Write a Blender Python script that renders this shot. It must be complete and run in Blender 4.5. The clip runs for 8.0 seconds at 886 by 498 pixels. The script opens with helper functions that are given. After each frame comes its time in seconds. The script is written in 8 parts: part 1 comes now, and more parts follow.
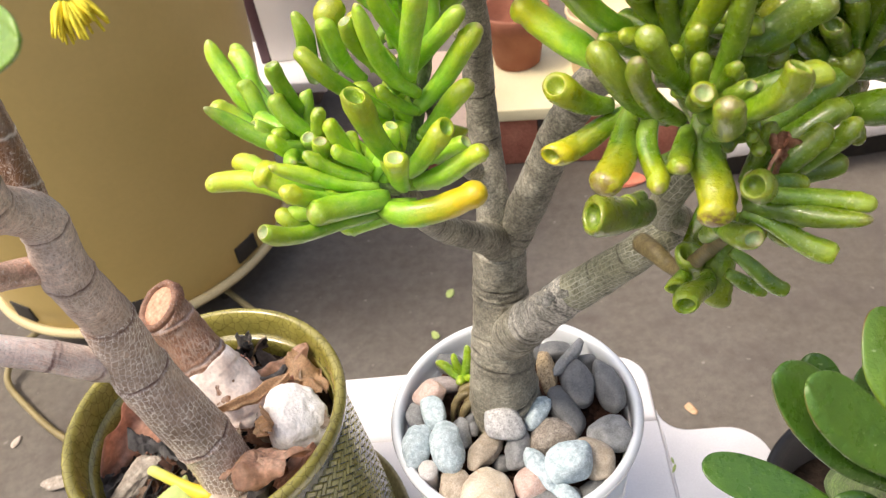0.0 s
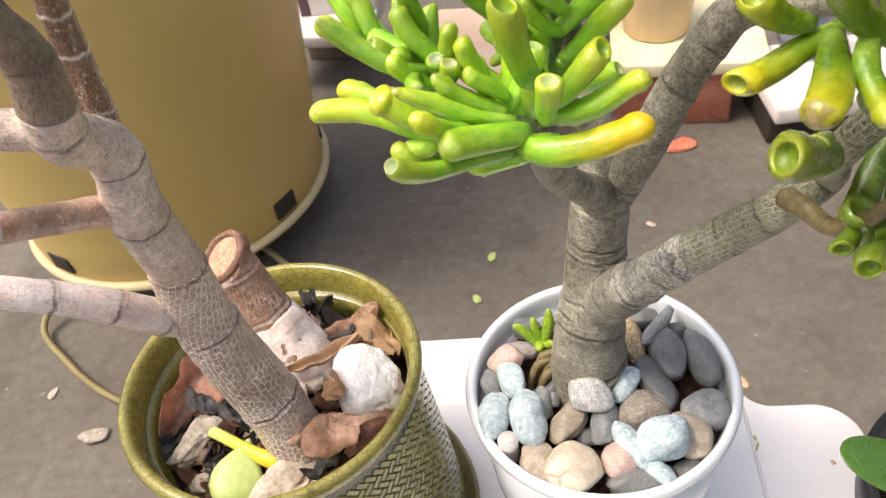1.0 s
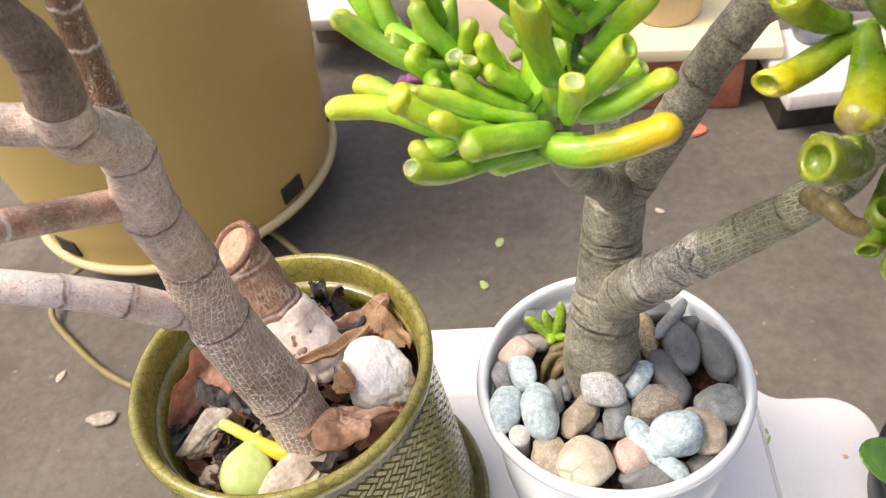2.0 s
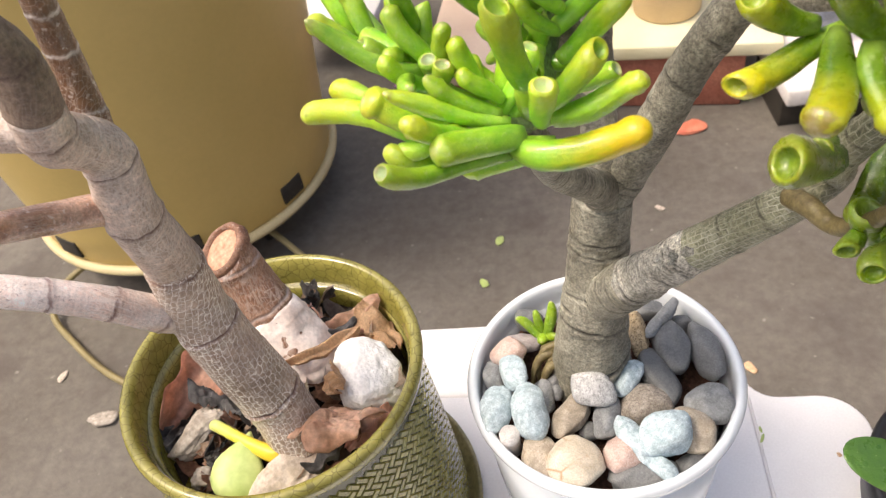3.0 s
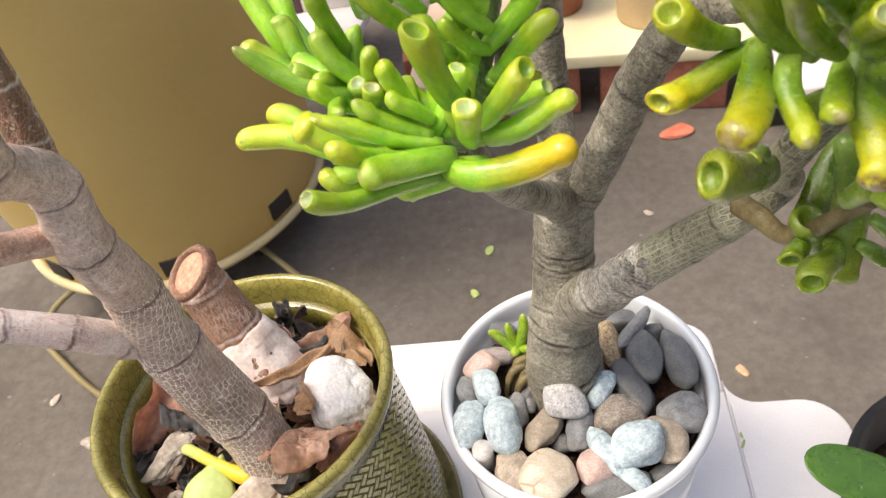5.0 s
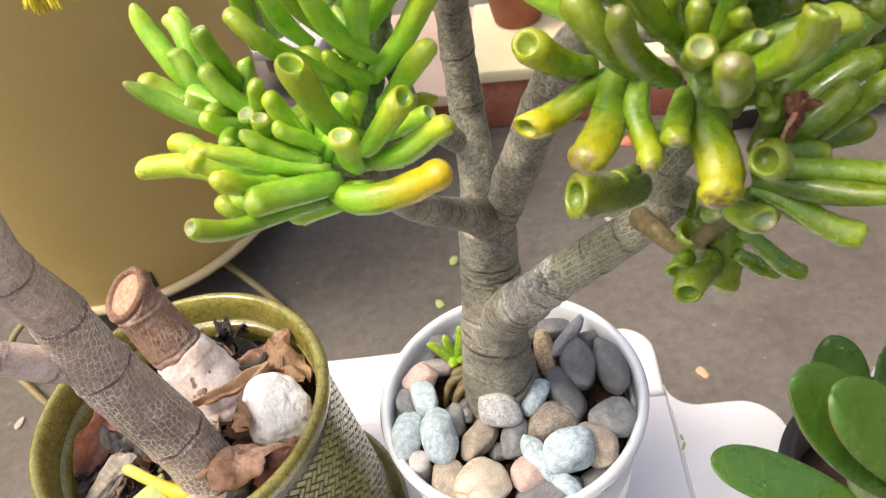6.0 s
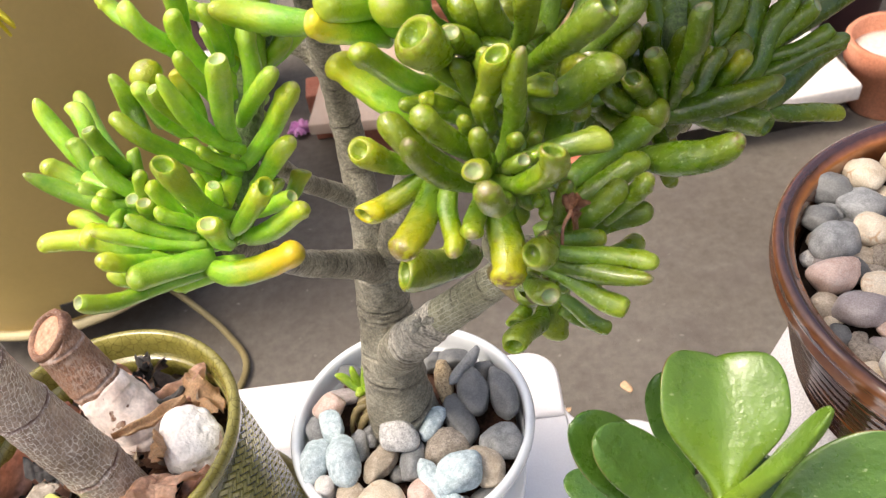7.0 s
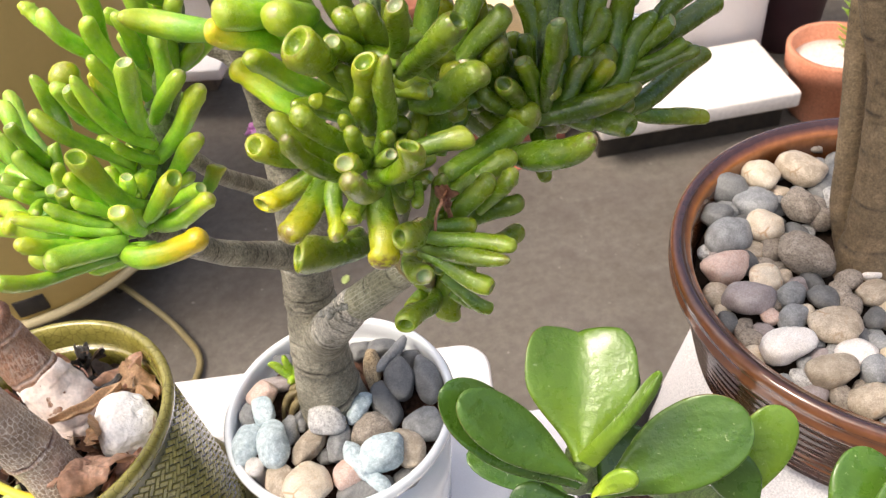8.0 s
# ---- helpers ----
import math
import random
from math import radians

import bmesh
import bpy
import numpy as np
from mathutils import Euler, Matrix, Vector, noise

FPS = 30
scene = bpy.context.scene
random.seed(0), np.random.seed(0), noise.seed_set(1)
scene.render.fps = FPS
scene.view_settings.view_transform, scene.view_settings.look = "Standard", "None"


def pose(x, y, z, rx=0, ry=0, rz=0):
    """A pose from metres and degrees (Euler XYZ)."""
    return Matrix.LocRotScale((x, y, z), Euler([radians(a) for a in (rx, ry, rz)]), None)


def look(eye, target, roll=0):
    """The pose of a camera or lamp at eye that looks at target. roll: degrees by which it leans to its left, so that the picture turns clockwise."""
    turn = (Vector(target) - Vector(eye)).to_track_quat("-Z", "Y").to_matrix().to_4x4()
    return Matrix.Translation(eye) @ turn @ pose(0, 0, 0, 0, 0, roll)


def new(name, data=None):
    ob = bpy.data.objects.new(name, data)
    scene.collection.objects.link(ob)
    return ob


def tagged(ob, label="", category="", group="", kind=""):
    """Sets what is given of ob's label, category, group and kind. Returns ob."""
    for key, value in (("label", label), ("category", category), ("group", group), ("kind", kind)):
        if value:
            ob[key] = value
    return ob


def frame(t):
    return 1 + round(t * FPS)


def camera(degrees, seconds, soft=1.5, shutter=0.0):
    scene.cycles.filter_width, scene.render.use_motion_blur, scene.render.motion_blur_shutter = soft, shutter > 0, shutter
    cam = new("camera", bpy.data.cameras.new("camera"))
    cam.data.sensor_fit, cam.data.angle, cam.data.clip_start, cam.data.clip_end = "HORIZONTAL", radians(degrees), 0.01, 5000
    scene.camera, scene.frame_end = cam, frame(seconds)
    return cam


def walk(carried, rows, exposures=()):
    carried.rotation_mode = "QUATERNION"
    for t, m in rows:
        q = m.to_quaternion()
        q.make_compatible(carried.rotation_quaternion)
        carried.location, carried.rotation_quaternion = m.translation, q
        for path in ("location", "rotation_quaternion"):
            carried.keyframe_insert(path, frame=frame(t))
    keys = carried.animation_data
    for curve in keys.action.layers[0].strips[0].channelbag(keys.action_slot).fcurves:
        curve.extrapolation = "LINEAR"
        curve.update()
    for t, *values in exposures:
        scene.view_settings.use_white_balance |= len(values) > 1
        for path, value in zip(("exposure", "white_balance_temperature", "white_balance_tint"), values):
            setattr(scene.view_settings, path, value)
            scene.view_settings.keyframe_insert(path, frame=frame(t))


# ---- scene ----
cam = camera(57.0, 8.0, 1.2)
ROWS = [
    (0, 0.0090, -0.2913, 0.9854, 48.36, 7.61, -0.10),
    (0.5, -0.0164, -0.2743, 0.9636, 47.19, 7.73, 1.25),
    (1, -0.0266, -0.2685, 0.9616, 46.18, 7.60, 2.17),
    (1.5, -0.0325, -0.2633, 0.9619, 45.43, 7.49, 2.66),
    (3, -0.0223, -0.2607, 0.9628, 44.84, 8.09, 2.67),
    (3.5, -0.0205, -0.2594, 0.9610, 44.92, 8.52, 2.52),
    (4, -0.0148, -0.2599, 0.9613, 45.08, 8.91, 2.39),
    (5.5, 0.0029, -0.2567, 0.9625, 45.45, 9.63, 0.60),
    (6, 0.0193, -0.2619, 0.9669, 45.61, 9.31, -0.73),
    (6.5, 0.0424, -0.2680, 0.9876, 45.79, 8.47, -2.13),
    (7, 0.0553, -0.2801, 1.0021, 45.95, 7.45, -3.33),
    (7.5, 0.0638, -0.2992, 1.0138, 45.98, 6.43, -4.24),
    (8, 0.0810, -0.3056, 1.0144, 45.98, 5.77, -4.86),
]
# The exposure drifts a little as the camera meters on leaves, pots or ground.
walk(cam, [(t, pose(*p)) for t, *p in ROWS], [(0, 0.61), (1.5, 0.60), (4, 0.59), (5.5, 0.53), (6.5, 0.61), (8, 0.63)])

# Lens aperture of a phone camera, held at arm's length from the leaves.
cam.data.dof.use_dof = True
cam.data.dof.focus_distance = 0.31
cam.data.dof.aperture_fstop = 32.0

# ---- light ----
SUN_ELEVATION, SUN_TURN = 64.0, 258.0
world = bpy.data.worlds.new("overcast_sky")
world.use_nodes = True
scene.world = world
wn = world.node_tree
sky = wn.nodes.new("ShaderNodeTexSky")
sky.sky_type = "NISHITA"
sky.sun_disc = False
sky.sun_elevation = radians(SUN_ELEVATION)
sky.sun_rotation = radians(SUN_TURN)
sky.air_density, sky.dust_density, sky.ozone_density = 1.0, 6.0, 0.6
wn.links.new(sky.outputs[0], wn.nodes["Background"].inputs[0])
wn.nodes["Background"].inputs[1].default_value = 0.180
sun_data = bpy.data.lights.new("sun", "SUN")
sun_data.energy, sun_data.angle, sun_data.color = 1.45, radians(16.0), (1.0, 0.96, 0.9)
sun = new("sun", sun_data)
sun.matrix_world = look(
    (3 * math.sin(radians(SUN_TURN)) * math.cos(radians(SUN_ELEVATION)), 3 * math.cos(radians(SUN_TURN)) * math.cos(radians(SUN_ELEVATION)), 3 * math.sin(radians(SUN_ELEVATION))),
    (0, 0, 0.5))
scene.view_settings.use_white_balance = True
scene.view_settings.white_balance_temperature = 6800.0


# ---- materials ----
def material(name, rough=0.5, spec=0.5, metal=0.0, coat=0.0):
    m = bpy.data.materials.new(name)
    m.use_nodes = True
    b = m.node_tree.nodes["Principled BSDF"]
    b.inputs["Roughness"].default_value = rough
    b.inputs["Specular IOR Level"].default_value = spec
    b.inputs["Metallic"].default_value = metal
    b.inputs["Coat Weight"].default_value = coat
    b.inputs["Coat Roughness"].default_value = 0.08
    return m, m.node_tree, b


def node(tree, kind, **values):
    n = tree.nodes.new(kind)
    for key, value in values.items():
        n.inputs[key.replace("_", " ")].default_value = value
    return n


def ramp(tree, source, stops):
    n = tree.nodes.new("ShaderNodeValToRGB")
    while len(n.color_ramp.elements) < len(stops):
        n.color_ramp.elements.new(0.5)
    for e, (at, colour) in zip(n.color_ramp.elements, stops):
        e.position = at
        e.color = (*colour, 1) if len(colour) == 3 else colour
    tree.links.new(source, n.inputs[0])
    return n.outputs[0]


def mix(tree, fac, a, b, mode="MIX"):
    n = tree.nodes.new("ShaderNodeMix")
    n.data_type, n.blend_type = "RGBA", mode
    for socket, value in ((n.inputs[0], fac), (n.inputs[6], a), (n.inputs[7], b)):
        if isinstance(value, (int, float)):
            socket.default_value = value
        elif isinstance(value, tuple):
            socket.default_value = (*value, 1) if len(value) == 3 else value
        else:
            tree.links.new(value, socket)
    return n.outputs[2]


def maths(tree, op, a, b=0.0):
    n = tree.nodes.new("ShaderNodeMath")
    n.operation = op
    for socket, value in ((n.inputs[0], a), (n.inputs[1], b)):
        if isinstance(value, (int, float)):
            socket.default_value = value
        else:
            tree.links.new(value, socket)
    return n.outputs[0]


def noise_of(tree, vector, scale, detail=4.0, rough=0.55, distortion=0.0):
    n = node(tree, "ShaderNodeTexNoise", Scale=scale, Detail=detail, Roughness=rough, Distortion=distortion)
    if vector is not None:
        tree.links.new(vector, n.inputs["Vector"])
    return n.outputs["Fac"]


def cracks_of(tree, vector, scale, randomness=1.0):
    n = tree.nodes.new("ShaderNodeTexVoronoi")
    n.feature = "DISTANCE_TO_EDGE"
    n.inputs["Scale"].default_value = scale
    n.inputs["Randomness"].default_value = randomness
    tree.links.new(vector, n.inputs["Vector"])
    return n.outputs["Distance"]


def bump(tree, bsdf, height, strength=0.4, distance=0.001, under=None):
    n = node(tree, "ShaderNodeBump", Strength=strength, Distance=distance)
    tree.links.new(height, n.inputs["Height"])
    if under is not None:
        tree.links.new(under, n.inputs["Normal"])
    tree.links.new(n.outputs[0], bsdf.inputs["Normal"])
    return n.outputs[0]


def coords(tree, kind="Object", scale=None):
    out = tree.nodes.new("ShaderNodeTexCoord").outputs[kind]
    if scale is None:
        return out
    n = tree.nodes.new("ShaderNodeMapping")
    n.inputs["Scale"].default_value = scale
    tree.links.new(out, n.inputs["Vector"])
    return n.outputs[0]


def speckled(name, a, b, scale, rough=0.6, spec=0.4, relief=0.0006, fine=900.0, coat=0.0, object_random=0.0, grain=0.5):
    """A surface whose colour drifts between two tones, with a fine grain and relief."""
    m, t, bs = material(name, rough, spec, 0.0, coat)
    v = coords(t)
    big, small = noise_of(t, v, scale), noise_of(t, v, fine, 3.0)
    c = ramp(t, big, [(0.3, a), (0.7, b)])
    c = mix(t, grain, c, ramp(t, small, [(0.32, (0.55, 0.55, 0.55)), (0.68, (1.35, 1.35, 1.35))]), "MULTIPLY")
    if object_random:
        info = t.nodes.new("ShaderNodeObjectInfo")
        k = maths(t, "ADD", maths(t, "MULTIPLY", info.outputs["Random"], object_random), 1.0 - object_random / 2)
        c = mix(t, 1.0, c, k, "MULTIPLY")
    t.links.new(c, bs.inputs["Base Color"])
    bump(t, bs, small, 0.35, relief)
    return m


def leaf_material(name, deep, bright, yellow=(0.62, 0.53, 0.016), rough=0.36, bloom_weight=0.35, tip_weight=0.36):
    """Waxy succulent skin. The object's colour holds: how yellow it is, how brown its tip is, and its tone."""
    m, t, bs = material(name, rough, 0.5, 0.0, 0.4)
    info = t.nodes.new("ShaderNodeObjectInfo")
    rgb = t.nodes.new("ShaderNodeSeparateColor")
    t.links.new(info.outputs["Color"], rgb.inputs[0])
    uv = t.nodes.new("ShaderNodeSeparateXYZ")
    t.links.new(coords(t, "UV"), uv.inputs[0])
    along = uv.outputs[1]
    v = coords(t)
    blotch, grain = noise_of(t, v, 130.0, 6.0, 0.68), noise_of(t, v, 1300.0, 3.0)
    streak = noise_of(t, coords(t, "UV", (7.0, 3.0, 1.0)), 1.0, 4.0, 0.6)
    c = mix(t, ramp(t, maths(t, "ADD", maths(t, "MULTIPLY", blotch, 0.65), maths(t, "MULTIPLY", streak, 0.35)), [(0.38, (0, 0, 0)), (0.62, (1, 1, 1))]), deep, bright)
    c = mix(t, ramp(t, along, [(0.0, (0.45, 0.45, 0.45)), (0.25, (0, 0, 0))]), c, (0.32, 0.48, 0.09))
    # a paler, yellower end
    c = mix(t, ramp(t, maths(t, "ADD", along, maths(t, "MULTIPLY", maths(t, "SUBTRACT", blotch, 0.5), 0.5)), [(0.76, (0, 0, 0)), (0.99, (tip_weight,) * 3)]), c, (0.40, 0.50, 0.05))
    reach = maths(t, "MULTIPLY", rgb.outputs[0], ramp(t, maths(t, "ADD", along, maths(t, "MULTIPLY", maths(t, "SUBTRACT", blotch, 0.4), 0.6)), [(0.46, (0.02, 0.02, 0.02)), (0.88, (1.0, 1.0, 1.0))]))
    c = mix(t, reach, c, yellow)
    # waxy bloom in pale clouds, worn through in fine scratches
    bloom = maths(t, "MULTIPLY", ramp(t, noise_of(t, v, 150.0, 5.0, 0.65, 0.6), [(0.42, (0, 0, 0)), (0.70, (1, 1, 1))]), ramp(t, noise_of(t, coords(t, "UV", (26.0, 9.0, 1.0)), 1.0, 4.0, 0.7), [(0.38, (0.15, 0.15, 0.15)), (0.62, (1, 1, 1))]))
    bloom = maths(t, "MULTIPLY", bloom, maths(t, "SUBTRACT", 1.0, rgb.outputs[0]))
    c = mix(t, maths(t, "MULTIPLY", bloom, bloom_weight), c, (0.46, 0.60, 0.22))
    # small brown scabs
    scab = t.nodes.new("ShaderNodeTexVoronoi")
    scab.inputs["Scale"].default_value = 150.0
    t.links.new(v, scab.inputs["Vector"])
    dots = maths(t, "MULTIPLY", ramp(t, maths(t, "ADD", scab.outputs["Distance"], maths(t, "MULTIPLY", grain, 0.12)), [(0.10, (0.8, 0.8, 0.8)), (0.19, (0, 0, 0))]), ramp(t, noise_of(t, v, 75.0, 2.0), [(0.56, (0, 0, 0)), (0.64, (1, 1, 1))]))
    c = mix(t, maths(t, "MULTIPLY", dots, maths(t, "ADD", rgb.outputs[1], 0.15)), c, (0.12, 0.075, 0.035))
    # brown tip patch, then the round scar at the very end
    tip = maths(t, "MULTIPLY", rgb.outputs[1], ramp(t, maths(t, "ADD", along, maths(t, "MULTIPLY", maths(t, "SUBTRACT", noise_of(t, v, 420.0), 0.5), 0.16)), [(0.90, (0, 0, 0)), (0.95, (0.9, 0.9, 0.9))]))
    tip = maths(t, "MULTIPLY", tip, ramp(t, noise_of(t, v, 360.0, 3.0), [(0.41, (0, 0, 0)), (0.49, (1, 1, 1))]))
    c = mix(t, tip, c, (0.17, 0.08, 0.04))
    rim = ramp(t, maths(t, "ADD", along, maths(t, "MULTIPLY", maths(t, "SUBTRACT", noise_of(t, v, 260.0, 2.0), 0.5), 0.05)), [(0.964, (0, 0, 0)), (0.980, (0.55, 0.55, 0.55)), (0.999, (0.75, 0.75, 0.75))])
    c = mix(t, maths(t, "MULTIPLY", rim, ramp(t, noise_of(t, v, 300.0, 2.0), [(0.35, (0.35, 0.35, 0.35)), (0.6, (1, 1, 1))])), c, (0.50, 0.40, 0.27))
    # the pale pad inside a hollow end carries v above one
    pad = ramp(t, maths(t, "MULTIPLY", maths(t, "SUBTRACT", along, 1.05), 8.0), [(0.0, (0, 0, 0)), (1.0, (0.75, 0.75, 0.75))])
    c = mix(t, pad, c, mix(t, rgb.outputs[0], (0.27, 0.47, 0.20), (0.46, 0.52, 0.14)))
    specks = ramp(t, noise_of(t, v, 700.0, 2.0), [(0.60, (0, 0, 0)), (0.72, (0.5, 0.5, 0.5))])
    c = mix(t, maths(t, "MULTIPLY", specks, maths(t, "SUBTRACT", 1.0, rgb.outputs[0])), c, (0.46, 0.56, 0.24))
    c = mix(t, 1.0, c, rgb.outputs[2], "MULTIPLY")
    t.links.new(c, bs.inputs["Base Color"])
    bs.inputs["Subsurface Weight"].default_value = 0.32
    bs.inputs["Subsurface Radius"].default_value = (0.5, 0.9, 0.1)
    bs.inputs["Subsurface Scale"].default_value = 0.005
    r = ramp(t, maths(t, "ADD", maths(t, "MULTIPLY", bloom, 0.3), noise_of(t, v, 240.0, 4.0)), [(0.3, (rough - 0.10,) * 3), (0.8, (rough + 0.22,) * 3)])
    t.links.new(r, bs.inputs["Roughness"])
    n = bump(t, bs, streak, 0.25, 0.0004)
    n = bump(t, bs, blotch, 0.55, 0.0013, n)
    bump(t, bs, grain, 0.5, 0.0003, n)
    return m


def jade_material():
    """Thick glossy leaves, with pale pores and a thin red-brown margin. The object's colour holds yellow, margin and tone."""
    m, t, bs = material("jade_leaf_green", 0.2, 0.5, 0.0, 0.35)
    info = t.nodes.new("ShaderNodeObjectInfo")
    rgb = t.nodes.new("ShaderNodeSeparateColor")
    t.links.new(info.outputs["Color"], rgb.inputs[0])
    uv = t.nodes.new("ShaderNodeSeparateXYZ")
    t.links.new(coords(t, "UV"), uv.inputs[0])
    v = coords(t)
    blotch = noise_of(t, v, 70.0, 5.0, 0.6)
    c = mix(t, ramp(t, blotch, [(0.3, (0, 0, 0)), (0.7, (1, 1, 1))]), (0.042, 0.112, 0.013), (0.086, 0.185, 0.020))
    base = ramp(t, uv.outputs[1], [(0.0, (0.75, 0.75, 0.75)), (0.45, (0.0, 0.0, 0.0))])
    c = mix(t, maths(t, "MULTIPLY", rgb.outputs[0], maths(t, "ADD", base, 0.45)), c, (0.36, 0.50, 0.035))
    specks = ramp(t, noise_of(t, v, 560.0, 2.0), [(0.69, (0, 0, 0)), (0.75, (0.6, 0.6, 0.6))])
    c = mix(t, specks, c, (0.40, 0.48, 0.24))
    margin = ramp(t, maths(t, "ABSOLUTE", maths(t, "SUBTRACT", uv.outputs[0], 0.5)), [(0.455, (0, 0, 0)), (0.49, (1, 1, 1))])
    margin = maths(t, "MULTIPLY", margin, ramp(t, maths(t, "ADD", uv.outputs[1], maths(t, "MULTIPLY", blotch, 0.5)), [(0.85, (0.1, 0.1, 0.1)), (1.1, (0.8, 0.8, 0.8))]))
    c = mix(t, maths(t, "MULTIPLY", margin, rgb.outputs[1]), c, (0.20, 0.06, 0.03))
    c = mix(t, 1.0, c, rgb.outputs[2], "MULTIPLY")
    t.links.new(c, bs.inputs["Base Color"])
    bs.inputs["Subsurface Weight"].default_value = 0.08
    bs.inputs["Subsurface Radius"].default_value = (0.4, 0.8, 0.1)
    bs.inputs["Subsurface Scale"].default_value = 0.003
    t.links.new(ramp(t, noise_of(t, v, 160.0, 4.0), [(0.3, (0.20,) * 3), (0.7, (0.42,) * 3)]), bs.inputs["Roughness"])
    n = bump(t, bs, blotch, 0.45, 0.0016)
    n = bump(t, bs, noise_of(t, v, 300.0, 4.0), 0.6, 0.0009, n)
    bump(t, bs, specks, 0.3, 0.0003, n)
    return m


def bark_material(name, low, high, line, cell, net, stretch=0.5, scar=(0.07, 0.05, 0.04), grain=0.6, rough=0.62, wrinkle=0.4, relief=1.0, width=0.055, long=0.9, courses=None, coat=0.0, drift=0.0022):
    """Bark on a tube: UVs in metres, round and along. net: how strong the net of pale cracks is; width: of its lines; long: lengthwise splits;
    courses: the length and breadth of the oblong plates into which further cracks part the skin; coat: a waxy gloss; drift: how far the cracks wander."""
    m, t, bs = material(name, rough, 0.45, 0.0, coat)
    v = coords(t, "UV", (1.0, stretch, 1.0))
    w = coords(t)
    warp = t.nodes.new("ShaderNodeVectorMath")
    warp.operation = "MULTIPLY_ADD"
    nz = node(t, "ShaderNodeTexNoise", Scale=320.0, Detail=3.0)
    t.links.new(w, nz.inputs["Vector"])
    t.links.new(nz.outputs["Color"], warp.inputs[0])
    warp.inputs[1].default_value = (drift, drift, 0.0)
    t.links.new(v, warp.inputs[2])
    crack = cracks_of(t, warp.outputs[0], cell)
    split = cracks_of(t, coords(t, "UV", (1.0, stretch * 0.22, 1.0)), cell * 0.8)
    if courses:
        apart = t.nodes.new("ShaderNodeSeparateXYZ")
        t.links.new(warp.outputs[0], apart.inputs[0])
        turned = t.nodes.new("ShaderNodeCombineXYZ")
        t.links.new(apart.outputs[1], turned.inputs[0])
        t.links.new(apart.outputs[0], turned.inputs[1])
        rows = node(t, "ShaderNodeTexBrick", Scale=1.0, Mortar_Size=0.00024, Mortar_Smooth=0.5, Brick_Width=courses[0] * stretch, Row_Height=courses[1])
        t.links.new(turned.outputs[0], rows.inputs["Vector"])
    big, mid, fine = noise_of(t, w, 35.0), noise_of(t, w, 220.0, 5.0, 0.65), noise_of(t, w, 800.0, 4.0, 0.75)
    folds = noise_of(t, coords(t, "UV", (60.0, 620.0, 1.0)), 1.0, 4.0, 0.6)
    c = mix(t, ramp(t, maths(t, "ADD", maths(t, "MULTIPLY", big, 0.5), maths(t, "MULTIPLY", mid, 0.5)), [(0.37, (0, 0, 0)), (0.63, (1, 1, 1))]), low, high)
    c = mix(t, grain, c, ramp(t, fine, [(0.36, (0.36, 0.36, 0.36)), (0.64, (1.62, 1.62, 1.62))]), "MULTIPLY")
    c = mix(t, wrinkle, c, ramp(t, folds, [(0.36, (0.45, 0.45, 0.45)), (0.6, (1.25, 1.25, 1.25))]), "MULTIPLY")
    c = mix(t, 0.6, c, ramp(t, noise_of(t, w, 48.0, 3.0), [(0.36, (0.62, 0.62, 0.60)), (0.64, (1.28, 1.28, 1.28))]), "MULTIPLY")
    pits = ramp(t, noise_of(t, w, 520.0, 2.0), [(0.30, (0.42, 0.42, 0.42)), (0.38, (0, 0, 0))])
    c = mix(t, pits, c, scar)
    patch = ramp(t, noise_of(t, w, 60.0), [(0.35, (0.25, 0.25, 0.25)), (0.6, (1, 1, 1))])
    lines = maths(t, "MAXIMUM", ramp(t, crack, [(0.015, (1, 1, 1)), (0.015 + width, (0, 0, 0))]), ramp(t, split, [(0.015, (long, long, long)), (0.06, (0, 0, 0))]))
    if courses:
        lines = maths(t, "MAXIMUM", rows.outputs["Fac"], maths(t, "MULTIPLY", lines, 0.5))
    lines = maths(t, "MULTIPLY", lines, maths(t, "MULTIPLY", patch, net))
    c = mix(t, lines, c, line)
    mark = t.nodes.new("ShaderNodeAttribute")
    mark.attribute_name = "scar"
    worn = maths(t, "MULTIPLY", mark.outputs["Fac"], ramp(t, noise_of(t, w, 130.0), [(0.32, (0.3, 0.3, 0.3)), (0.55, (1, 1, 1))]))
    c = mix(t, worn, c, scar)
    t.links.new(c, bs.inputs["Base Color"])
    n = bump(t, bs, crack, -0.3, 0.0005)
    n = bump(t, bs, folds, 0.5 * relief, 0.0012 * relief, n)
    n = bump(t, bs, mid, 0.6 * relief, 0.0018 * relief, n)
    bump(t, bs, fine, 0.6, 0.0012, n)
    return m


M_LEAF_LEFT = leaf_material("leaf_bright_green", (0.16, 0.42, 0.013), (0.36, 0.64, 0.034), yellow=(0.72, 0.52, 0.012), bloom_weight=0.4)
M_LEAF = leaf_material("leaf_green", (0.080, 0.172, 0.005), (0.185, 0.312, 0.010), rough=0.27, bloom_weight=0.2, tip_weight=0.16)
# Darker leaf green for the far cluster, with its shade in the colour.
M_LEAF_SHADED = leaf_material("leaf_shaded_green", (0.052, 0.122, 0.003), (0.122, 0.212, 0.007), rough=0.24, bloom_weight=0.06, tip_weight=0.08)
M_JADE = jade_material()
M_BARK = bark_material("grey_brown_bark", (0.15, 0.136, 0.098), (0.42, 0.387, 0.30), (0.46, 0.43, 0.35), 240.0, 0.12, 0.6, (0.032, 0.025, 0.016), 0.75, 0.46, 0.2, 1.0, long=0.4, coat=0.05)
